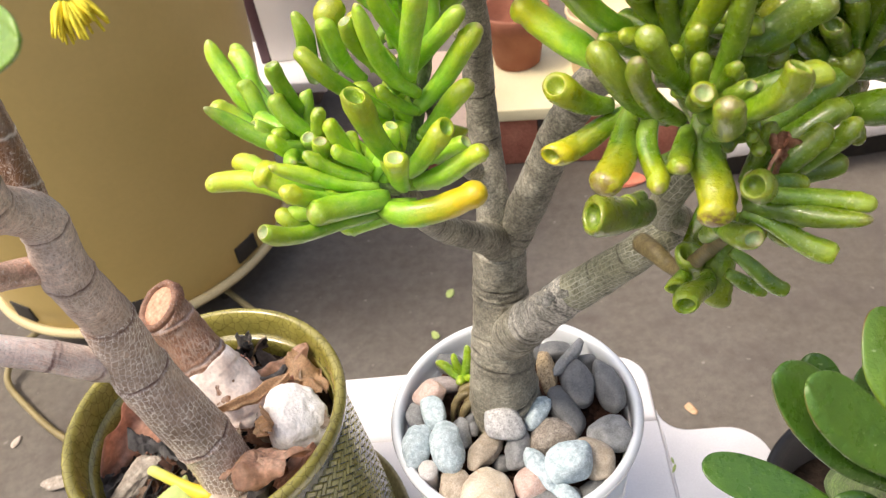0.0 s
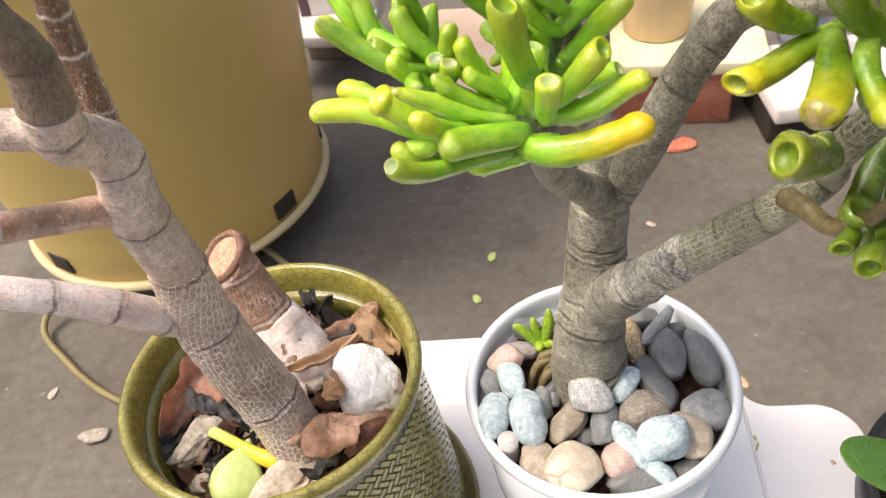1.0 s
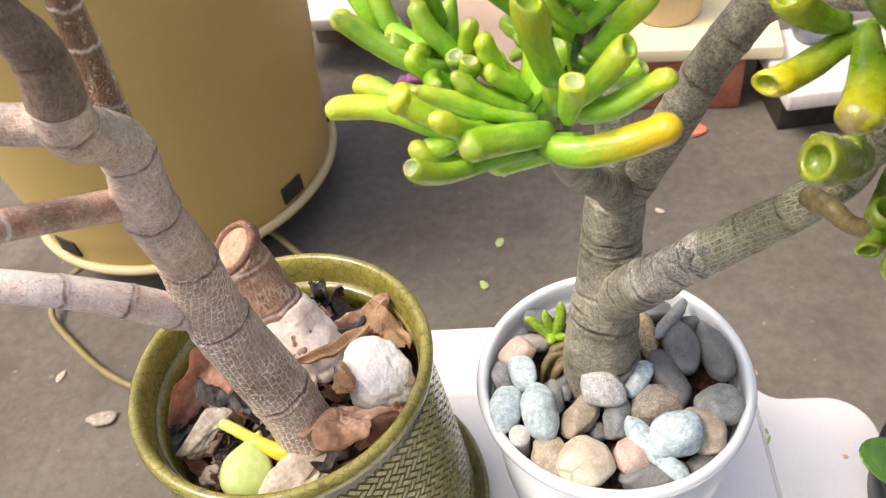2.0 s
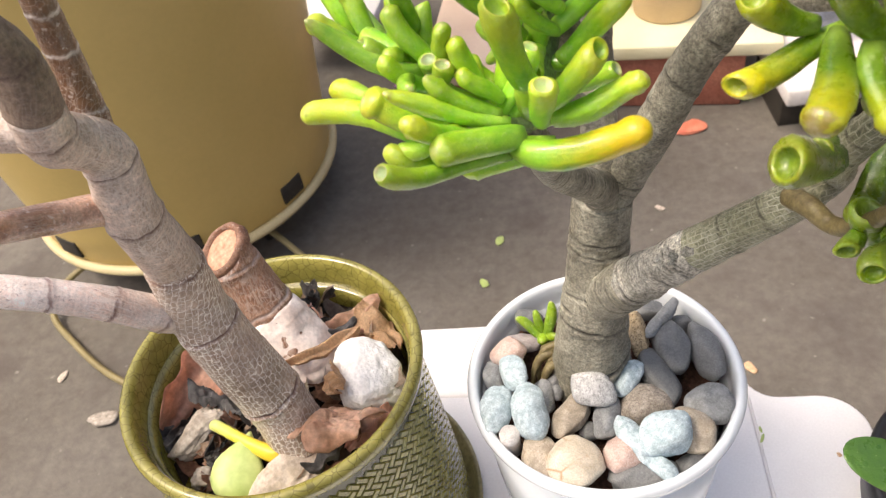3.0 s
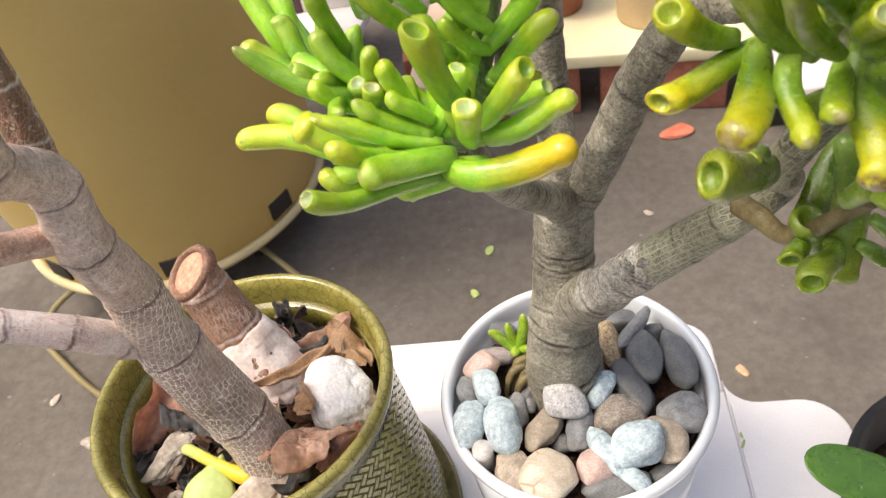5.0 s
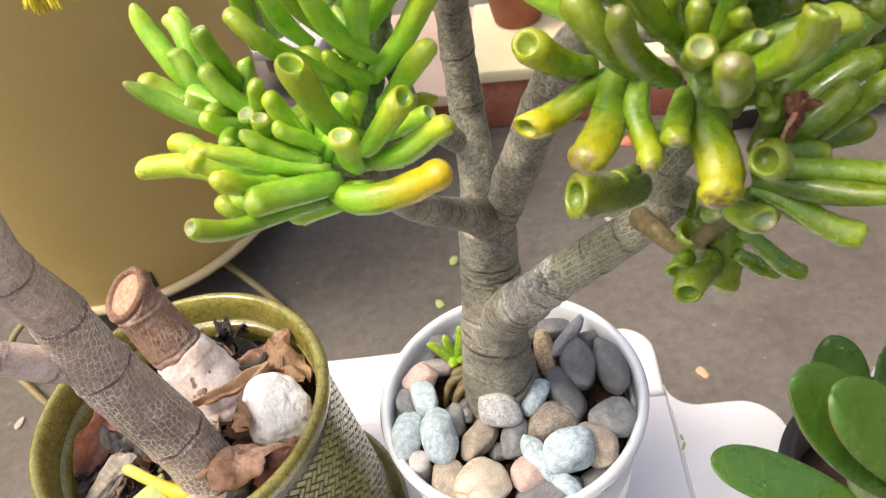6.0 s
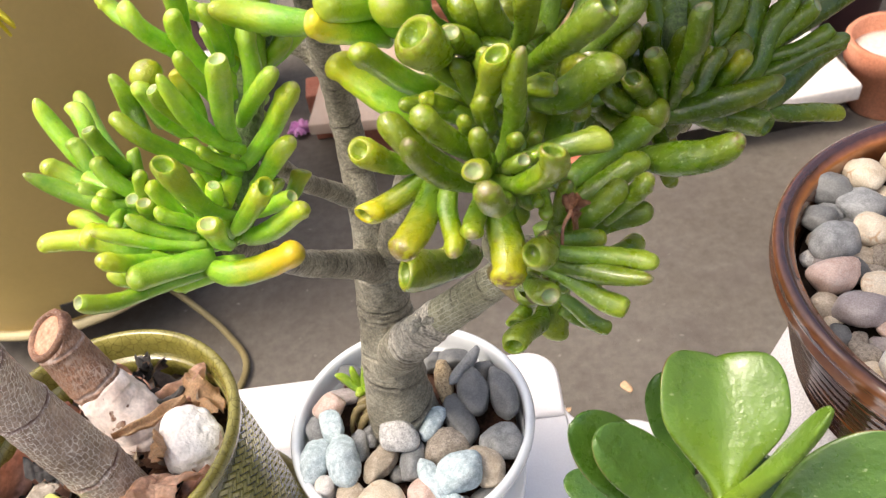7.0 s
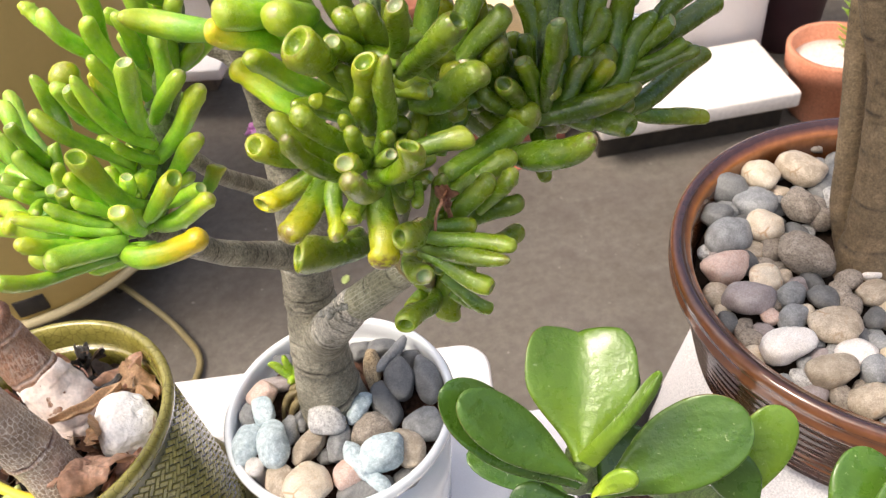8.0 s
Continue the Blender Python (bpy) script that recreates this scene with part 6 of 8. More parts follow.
def build_green_pot():
    pot = thing("plant_pot", (GX, GY, STOOL_TOP), "olive-green crackle-glazed pot with a woven relief on a saucer", "plant pot")
    z0 = STOOL_TOP + 0.008
    h = RIM_G - z0
    outer = [(0.0, 0.0), (0.080, 0.0), (0.0825, 0.002), (0.0845, 0.010), (0.0745, h - 0.020), (0.0742, h - 0.015), (0.0756, h - 0.0125), (R_G - 0.0006, h - 0.009), (R_G, h - 0.005), (R_G - 0.0008, h - 0.0015), (R_G - 0.003, h)]
    inner = [(R_G - 0.0055, h - 0.0012), (R_G - 0.0072, h - 0.005), (R_G - 0.009, h - 0.02), (R_G - 0.011, h - 0.045), (0, h - 0.045)]
    body = part("pot_body", lathe(outer[:4] + [(0.0800, 0.012), (0.0705, h - 0.020)] + [(R_G - 0.0095, h - 0.016), (R_G - 0.0098, h - 0.03)] + inner[3:], 128, (GX, GY, z0)), M_GREEN_GLAZE, pot)
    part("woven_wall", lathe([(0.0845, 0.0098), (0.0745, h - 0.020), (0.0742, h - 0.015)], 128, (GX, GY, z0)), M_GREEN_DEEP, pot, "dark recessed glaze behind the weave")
    part("rim", lathe([(0.0738, h - 0.0153)] + outer[5:] + inner[:3] + [(R_G - 0.0092, h - 0.022), (R_G - 0.0100, h - 0.044)], 128, (GX, GY, z0)), M_GREEN_GLAZE, pot)
    # raised herringbone pads on the wall
    verts, faces = [], []
    count, levels = 92, 18
    unit = 2 * math.pi * 0.0790 / count / math.sqrt(2)
    tilt = radians(45)
    for i in range(levels):
        for upright in (0, 1):
            z = 0.014 + (4 * i + 0.5 + 2 * upright) * unit / math.sqrt(2)
            if z > h - 0.0185:
                continue
            radius = 0.0845 + (0.0745 - 0.0845) * (z - 0.010) / (h - 0.030)
            for j in range(count):
                a = (2 * j + 4 * i + 1.5 + 3 * upright) / (2 * count) * 2 * math.pi
                lean = tilt if upright else -tilt
                first = len(verts)
                for u, v in ((-1, -1), (1, -1), (1, 1), (-1, 1)):
                    for level, long, short in ((-0.0004, 0.93, 0.43), (0.0009, 0.82, 0.32)):
                        du = (u * long * math.cos(lean) - v * short * math.sin(lean)) * unit
                        dv = (u * long * math.sin(lean) + v * short * math.cos(lean)) * unit
                        aa, rr = a + du / radius, radius + level - dv * 0.08
                        verts.append((GX + rr * math.cos(aa), GY + rr * math.sin(aa), z0 + z + dv))
                f = first
                faces += [(f + 1, f + 3, f + 5, f + 7)] + [(f + 2 * k, f + 2 * ((k + 1) % 4), f + 2 * ((k + 1) % 4) + 1, f + 2 * k + 1) for k in range(4)]
    me = bpy.data.meshes.new("woven_relief")
    me.from_pydata(verts, [], faces)
    me.materials.append(M_GREEN_GLAZE)
    relief = new("woven_relief", me)
    relief.parent = body
    tagged(relief, kind="stuff")
    saucer = thing("saucer", (GX, GY, STOOL_TOP), "olive-green glazed saucer under the green pot", "saucer")
    part("saucer_body", lathe([(0, 0), (0.081, 0), (0.087, 0.002), (0.0925, 0.014), (0.0935, 0.0155), (0.0927, 0.0172), (0.0905, 0.0168), (0.0860, 0.0072), (0.083, 0.0078), (0, 0.0078)], 96, (GX, GY, STOOL_TOP)), M_SAUCER, saucer)
    soil = thing("potting_soil", (GX, GY, 0.60), "dark crumbly soil in the green pot", "soil", kind="stuff")
    bm = lathe([(0.0, 0.0)] + [(0.0665 * k / 16, 0.0) for k in range(1, 17)] + [(0.0665, -0.012), (0, -0.012)], 96, (GX, GY, 0.606))
    for v in bm.verts:
        if v.co.z > 0.60:
            v.co.z += 0.006 * noise.noise(v.co * 60) + 0.004 * noise.noise(v.co * 170) + (v.co.x - GX) * 0.10 + (v.co.y - GY) * 0.06
    part("soil_mass", bm, M_SOIL, soil)


build_green_pot()

# ---- stout-stemmed plant in the green pot ----
def build_left_plant():
    plant = thing("succulent_plant", (-0.155, -0.043, 0.605), "stout succulent with netted grey-pink jointed stems in the green pot", "succulent")
    main = [(-0.1530, -0.0450, 0.585, 0.0165), (-0.1539, -0.0436, 0.6145, 0.0160), (-0.1598, -0.0393, 0.6436, 0.0152), (-0.1692, -0.0388, 0.6835, 0.0148), (-0.1740, -0.0400, 0.7170, 0.0134), (-0.1700, -0.0449, 0.7503, 0.0112), (-0.1659, -0.0581, 0.7873, 0.0100), (-0.1616, -0.0609, 0.8151, 0.0090), (-0.1627, -0.0697, 0.8278, 0.0086)]
    trunk_part = part("trunk", tube(main[:6], 0.0007, 56, 0.034, 11, 0.02, ring_depth=1.3, levels=(0.617, 0.652, 0.707, 0.7485)), M_BARK_NET, plant, "netted grey-brown stem")
    part("upper_trunk", tube(main[5:], 0.0007, 56, 0.026, 18, 0.02, ring_depth=1.3, levels=(0.786, 0.8135)), M_BARK_UPPER, plant, "smoother grey upper stem")
    up_line = [(-0.1650, -0.0585, 0.8190, 0.0074), (-0.1669, -0.0525, 0.8273, 0.0067), (-0.1654, -0.0508, 0.8429, 0.0054), (-0.1633, -0.0527, 0.8549, 0.0050), (-0.1612, -0.0550, 0.8665, 0.0047), (-0.1573, -0.0589, 0.8860, 0.0044)]
    near_line = [(-0.1622, -0.0655, 0.8220, 0.0082), (-0.1627, -0.0720, 0.8300, 0.0084), (-0.1624, -0.0795, 0.8365, 0.0083), (-0.1593, -0.0832, 0.8493, 0.0080), (-0.1564, -0.0846, 0.8603, 0.0074), (-0.1560, -0.0866, 0.8695, 0.0068), (-0.1581, -0.0887, 0.8778, 0.0062), (-0.1610, -0.0891, 0.8894, 0.0060)]
    up = part("branch", tube(up_line, 0.0006, 36, 0.014, 12, 0.02, ring_depth=1.2, levels=(0.8265, 0.8500, 0.8640, 0.8760), band=0.12), M_BARK_GLOSS, plant, "glossy red-brown branch")
    part("branch", tube(near_line[:4], 0.0008, 36, 0.030, 13, 0.02, ring_depth=1.6, levels=(0.8400,)), M_BARK_UPPER, plant)
    near = part("branch", tube(near_line[3:], 0.0008, 36, 0.022, 13, 0.02, ring_depth=1.6), M_BARK_SHADED, plant, "brown upper branch with shade darkened into its bark")
    part("branch", tube([(-0.1640, -0.0790, 0.8385, 0.0062), (-0.1764, -0.0800, 0.8410, 0.0062), (-0.1857, -0.0820, 0.8435, 0.0061), (-0.2027, -0.0882, 0.8490, 0.0058)], 0.0008, 32, 0.034, 17, 0.02), M_BARK_UPPER, plant, "grey-pink branch")
    part("branch", tube([(-0.1804, -0.0412, 0.7100, 0.0060), (-0.1844, -0.0489, 0.7230, 0.0076), (-0.1930, -0.0572, 0.7392, 0.0072), (-0.2039, -0.0643, 0.7527, 0.0066), (-0.2133, -0.0702, 0.7629, 0.0063), (-0.2201, -0.0732, 0.7682, 0.0062), (-0.2378, -0.0800, 0.7804, 0.0060)], 0.0007, 36, 0.026, 14, 0.02, ring_depth=1.6, band=0.10), M_BARK_PINK, plant, "pale pink branch")
    part("branch", tube([(-0.1690, -0.0560, 0.7868, 0.0050), (-0.1728, -0.0610, 0.7928, 0.0058), (-0.1809, -0.0762, 0.8034, 0.0053), (-0.1879, -0.0889, 0.8121, 0.0051), (-0.1972, -0.1010, 0.8202, 0.0050)], 0.0007, 36, 0.036, 15, 0.02, band=0.12), M_BARK_ROSE, plant, "rosy brown branch with pale rings")
    stump_line = [(-0.152, 0.002, 0.596, 0.020), (-0.1594, 0.0057, 0.6250, 0.0168), (-0.1689, 0.0121, 0.6446, 0.0150), (-0.1798, 0.0196, 0.6642, 0.0141), (-0.1889, 0.0250, 0.6899, 0.0126)]
    a, b = Vector(stump_line[-2][:3]), Vector(stump_line[-1][:3])
    d = (b - a).normalized()
    r = stump_line[-1][3]
    slope = (d + Vector((-0.1, -0.6, 0.0))).normalized()
    b = b - d * 0.004
    stock = tube(stump_line, 0.0008, 48, 0.022, 16, 0.03, True, True)
    bmesh.ops.bisect_plane(stock, geom=stock.verts[:] + stock.edges[:] + stock.faces[:], plane_co=b, plane_no=slope, clear_outer=True)
    bmesh.ops.holes_fill(stock, edges=[e for e in stock.edges if e.is_boundary], sides=0)
    cut = part("cut_stump", stock, M_BARK_RED, plant, "sawn-off red-brown stump")
    turn = slope.to_track_quat("Z", "Y").to_matrix().to_4x4() @ Matrix.Diagonal((1.0, 1 / slope.dot(d), 1.0, 1.0))
    face = lathe([(0, 0.0008), (r * 0.26, 0.0010), (r * 0.40, 0.0016), (r * 0.50, 0.0010), (r * 0.76, 0.0012), (r * 0.80, -0.001), (0, -0.001)], 40)
    lip = lathe([(r * 0.74, 0.0006), (r * 0.80, 0.0030), (r * 0.92, 0.0034), (r * 1.02, 0.0016), (r * 1.03, -0.0022), (r * 0.98, -0.004)], 40)
    for v in lip.verts:
        v.co *= 1 + 0.05 * noise.noise(v.co * 260)
    bmesh.ops.transform(lip, matrix=Matrix.Translation(b) @ turn, verts=lip.verts)
    part("bark_lip", lip, M_BARK_RED, cut)
    bmesh.ops.transform(face, matrix=Matrix.Translation(b) @ turn, verts=face.verts)
    part("cut_face", face, M_CUT, cut, "pale orange sawn wood")
    low = [(*Vector(q[:3]), q[3] * 1.075) for q in stump_line[:3]]
    tip = Vector(stump_line[2][:3]).lerp(Vector(stump_line[3][:3]), 0.25)
    low.append((*tip, (stump_line[2][3] * 0.75 + stump_line[3][3] * 0.25) * 1.02))
    collar = tube(low, 0.0012, 40, 0.022, 19, 0.07)
    part("powdery_base", collar, M_POWDER, cut, "white powdery stump base")
    rng = random.Random(90)
    for parent, line in ((near, near_line), (up, up_line)):
        x, y, z, r = line[-1]
        stem_line = [(x, y, z, r), (x - 0.03, y, z + 0.06, r * 0.8), (x - 0.09, y - 0.01, z + 0.15, r * 0.6)]
        part("branch", tube(stem_line, 0.003, 20, 0.02, 91, 0.03), M_BARK_RED, plant)
    jade_leaf(near, (-0.1474, -0.1107, 0.9110), (-0.1335, -0.1172, 0.8975), 0.0170, (0.1, -0.6, 0.75), 0.2, 0.1, 0.5, 0.6)
    jade_leaf(near, (-0.1230, -0.1320, 0.9220), (-0.0686, -0.1678, 0.9308), 0.016, (0.2, -0.8, 0.6), 0.2, 0.5, 1.2, 0.0)


build_left_plant()

# ---- litter in the green pot ----


def leathery_leaf(place, size, turn, tilt, mat, label, seed):
    """A thick, shrunken leaf: a crumpled sheet drawn out into points, with warts on its skin."""
    points = ((0.0, 1.25), (38.0, 0.72), (82.0, 0.62), (128.0, 0.50), (168.0, 1.10), (205.0, 0.62), (238.0, 0.95), (272.0, 0.60), (310.0, 0.92), (336.0, 0.72), (360.0, 1.25))
    rings, spokes = 26, 120
    bm = bmesh.new()
    middle = bm.verts.new((0, 0, size * 0.14))
    grid = []
    for i in range(1, rings + 1):
        s = i / rings
        line = []
        for k in range(spokes):
            a = 360.0 * k / spokes
            (a0, r0), (a1, r1) = next((p, q) for p, q in zip(points, points[1:]) if p[0] <= a <= q[0])
            u = (a - a0) / (a1 - a0)
            reach = size * (r0 + (r1 - r0) * u * u * (3 - 2 * u)) * (1 + 0.06 * noise.noise(Vector((a * 0.09, seed, 0.0))))
            x, y = reach * s * math.cos(radians(a)), reach * s * 0.62 * math.sin(radians(a))
            z = size * (0.14 + 0.16 * noise.noise(Vector((x / size * 2.2, y / size * 2.2, seed))) + 0.30 * abs(noise.noise(Vector((x / size * 1.6, y / size * 3.0, seed + 4.0)))) - 0.30 * s ** 4 * (1.0 + 0.6 * math.sin(radians(a * 3))))
            z += size * 0.13 * max(0.0, noise.noise(Vector((x / size * 7.0, y / size * 7.0, seed + 9.0))) - 0.22) + size * 0.02 * noise.noise(Vector((x / size * 16.0, y / size * 16.0, seed)))
            line.append(bm.verts.new((x, y, z)))
        grid.append(line)
    for k in range(spokes):
        j = (k + 1) % spokes
        bm.faces.new((middle, grid[0][k], grid[0][j]))
        for a, b in zip(grid, grid[1:]):
            bm.faces.new((a[k], b[k], b[j], a[j]))
    bmesh.ops.solidify(bm, geom=bm.faces[:], thickness=0.0022)
    ob = mesh_object("dead_leaf", bm, mat)
    ob.matrix_world = pose(*place, tilt[0], tilt[1], turn)
    return tagged(ob, label, "dead leaf", "litter in the green pot")


leathery_leaf((-0.1319, -0.0512, 0.6398), 0.0232, 10, (-8, -6), M_DEAD, "thick warty brown dead leaf leaning on the stem", 21)
dead_leaf("dead_leaf", (-0.1170, -0.0450, 0.6270), (0.030, 0.018), 50, M_DEAD_RED, "curled red-brown dead leaf by the rim", 0.6, (185, -6), 38, -0.1, thick=0.0012, ragged=0.3)
dead_leaf("dead_leaf", (-0.1330, -0.0235, 0.6370), (0.030, 0.018), -62, M_DEAD_TAN, "upright curled tan dead leaf", 0.5, (48, -30), 22, 0.2, thick=0.0012, ragged=0.15)
dead_leaf("dead_leaf", (-0.1440, -0.0020, 0.6390), (0.044, 0.015), 35, M_DEAD_TAN, "long tan dead leaf rolled lengthwise", 1.3, (190, 4), 23, 0.1, thick=0.001, ragged=0.25)
dead_leaf("dead_leaf", (-0.1170, 0.0150, 0.6330), (0.036, 0.026), -50, M_DEAD_TAN, "cupped tan-brown dead leaf by the rim", 0.8, (172, 6), 24, 0.2, thick=0.001, ragged=0.3)
dead_leaf("dead_leaf", (-0.1370, 0.0260, 0.6330), (0.040, 0.022), 20, M_DEAD, "crumpled brown dead leaf", 0.9, (168, -6), 25, 0.3, thick=0.001, ragged=0.5)
dead_leaf("dead_leaf", (-0.1420, 0.0120, 0.6330), (0.030, 0.014), 40, M_DEAD_DARK, "grey shredded dead leaf", 1.4, (175, 10), 46, 0.2, ragged=1.0)
dead_leaf("dead_leaf", (-0.1280, 0.0110, 0.6300), (0.026, 0.014), 70, M_DEAD_RED, "curled red-brown dead leaf", 1.2, (185, -8), 47, 0.1, ragged=0.5)
dead_leaf("dead_leaf", (-0.1614, 0.0330, 0.6240), (0.022, 0.020), 70, M_DEAD_DARK, "dark shrivelled dead leaf", 1.4, (15, 10), 26)
dead_leaf("dead_leaf", (-0.1520, 0.0230, 0.6230), (0.020, 0.016), 10, M_DEAD_DARK, "dark curled dead leaf", 1.6, (30, -20), 27)
dead_leaf("dead_leaf", (-0.1620, 0.0450, 0.6250), (0.020, 0.016), 130, M_DEAD_DARK, "dark shrivelled dead leaf", 1.3, (20, -10), 28)
dead_leaf("dead_leaf", (-0.2150, -0.0060, 0.6170), (0.066, 0.040), 62, M_DEAD_RED, "large smooth red-brown dead leaf against the rim", 0.8, (30, -12), 29, 0.12, thick=0.001, ragged=0.2)
dead_leaf("dead_leaf", (-0.2050, -0.0130, 0.6240), (0.028, 0.022), 20, M_DEAD_DARK, "black shrivelled dead leaf", 0.9, (150, 20), 30)
dead_leaf("dead_leaf", (-0.1960, -0.0200, 0.6200), (0.026, 0.018), -40, M_DEAD_DARK, "black shrivelled dead leaf", 1.0, (160, 0), 31)
dead_leaf("dead_leaf", (-0.2280, -0.0330, 0.6110), (0.026, 0.020), 10, M_DEAD_DARK, "dark curled dead leaf", 1.2, (170, 10), 32)
dead_leaf("dead_leaf", (-0.2000, -0.0420, 0.6100), (0.020, 0.018), 60, M_DEAD_DARK, "dark curled dead leaf", 1.6, (20, 10), 33)
dead_leaf("dead_leaf", (-0.2270, 0.0230, 0.6180), (0.026, 0.014), 50, M_DEAD_DARK, "grey curled dead leaf by the rim", 1.4, (40, -30), 34)
dead_leaf("dead_leaf", (-0.1388, -0.0566, 0.6271), (0.024, 0.017), 50, M_DEAD_DARK, "grey ribbed dead leaf curled like a shell", 1.2, (165, -8), 35, 0.3, ragged=0.3)
dead_leaf("dead_leaf", (-0.1800, -0.0250, 0.6150), (0.026, 0.016), 100, M_BARK_PINK, "pale pinkish dead leaf", 0.7, (160, 0), 36)


def litter_stone(name, place, size, turn, mat, label, seed, lumps=0.2, fine=0.05, tilt=(0, 0)):
    ob = mesh_object(name, stone_mesh(*size, seed, lumps, fine, 5, True), mat)
    ob.matrix_world = pose(*place, tilt[0], tilt[1], turn)
    return tagged(ob, label, "stone", "litter in the green pot")


litter_stone("stone", (-0.1185, -0.0155, 0.6270), (0.0190, 0.0160, 0.0130), -70, M_WHITE_STONE, "rough white stone lying in the green pot", 41, 0.22, 0.055, (-14, 10))
litter_stone("stone", (-0.1540, -0.0625, 0.6120), (0.0225, 0.0120, 0.0110), 46, M_CREAM_ROCK, "rough cream rock lying in the green pot", 42, 0.28, 0.05)
litter_stone("bark_chip", (-0.2120, -0.0360, 0.6130), (0.0150, 0.0075, 0.0050), 50, M_SHARD, "flaky grey bark chip lying in the green pot", 43, 0.3, 0.08, (10, -14))
litter_stone("bark_chip", (-0.2050, -0.0590, 0.6060), (0.0080, 0.0060, 0.0050), 10, M_SHARD, "flaky grey bark chip lying in the green pot", 44, 0.3, 0.08)


def build_fallen():
    stalk = mesh_object("leaf_stalk", tube([(-0.2013, -0.0358, 0.6200, 0.0030), (-0.1880, -0.0440, 0.6225, 0.0030), (-0.1740, -0.0515, 0.6225, 0.0034), (-0.1660, -0.0548, 0.6220, 0.0042), (-0.1615, -0.0552, 0.6215, 0.0041)], 0.002, 16, 0, 5, 0.05), M_YELLOW_STALK)
    tagged(stalk, "fallen bright yellow leaf lying in the green pot", "leaf", "litter in the green pot")
    form = stone_mesh(0.0150, 0.0122, 0.0042, 51, 0.03, 0.0, 4, True)
    for v in form.verts:
        k = max(0.0, v.co.x / 0.0145)
        v.co.y *= 1 - 0.72 * k ** 1.6
        v.co.x *= 1 + 0.22 * k
        v.co.z += 0.0016 * k
    leaf = mesh_object("fallen_leaf", form, M_FALLEN)
    leaf.matrix_world = pose(-0.1826, -0.0612, 0.6180, 12, -10, 80)
    tagged(leaf, "fallen pale green oval leaf lying in the green pot", "leaf", "litter in the green pot")
    twig = mesh_object("twig", tube([(-0.170, 0.040, 0.628, 0.0005), (-0.155, 0.028, 0.6335, 0.0006), (-0.148, 0.018, 0.631, 0.0005)], 0.002, 8), M_DEAD_RED)
    tagged(twig, "thin red-brown twig lying in the green pot", "twig", "litter in the green pot")


build_fallen()


def soil_crumbs():
    """Loose crumbs over the soil of both pots."""
    rng = random.Random(8)
    verts, faces = [], []
    for k in range(900):
        if k % 3:
            a, r = rng.uniform(0, 6.283), 0.062 * math.sqrt(rng.random())
            x, y, z = GX + r * math.cos(a), GY + r * math.sin(a), 0.6065 + (r * math.cos(a)) * 0.10 + (r * math.sin(a)) * 0.06
        else:
            a, r = rng.uniform(0, 6.283), 0.058 * math.sqrt(rng.random())
            x, y, z = r * math.cos(a), r * math.sin(a), 0.5845
        s = rng.uniform(0.0008, 0.0026)
        f = len(verts)
        for d in ((1, 0, 0), (-1, 0, 0), (0, 1, 0), (0, -1, 0), (0, 0, 1), (0, 0, -1)):
            verts.append(tuple(c + s * e * rng.uniform(0.6, 1.3) for c, e in zip((x, y, z), d)))
        faces += [(f + i, f + j, f + k2) for i, j, k2 in ((0, 2, 4), (2, 1, 4), (1, 3, 4), (3, 0, 4), (2, 0, 5), (1, 2, 5), (3, 1, 5), (0, 3, 5))]
    me = bpy.data.meshes.new("soil_crumbs")
    me.from_pydata(verts, [], faces)
    me.materials.append(M_SOIL_RED)
    tagged(new("soil_crumbs", me), "loose dark soil crumbs in the pots", "soil", kind="stuff")


soil_crumbs()


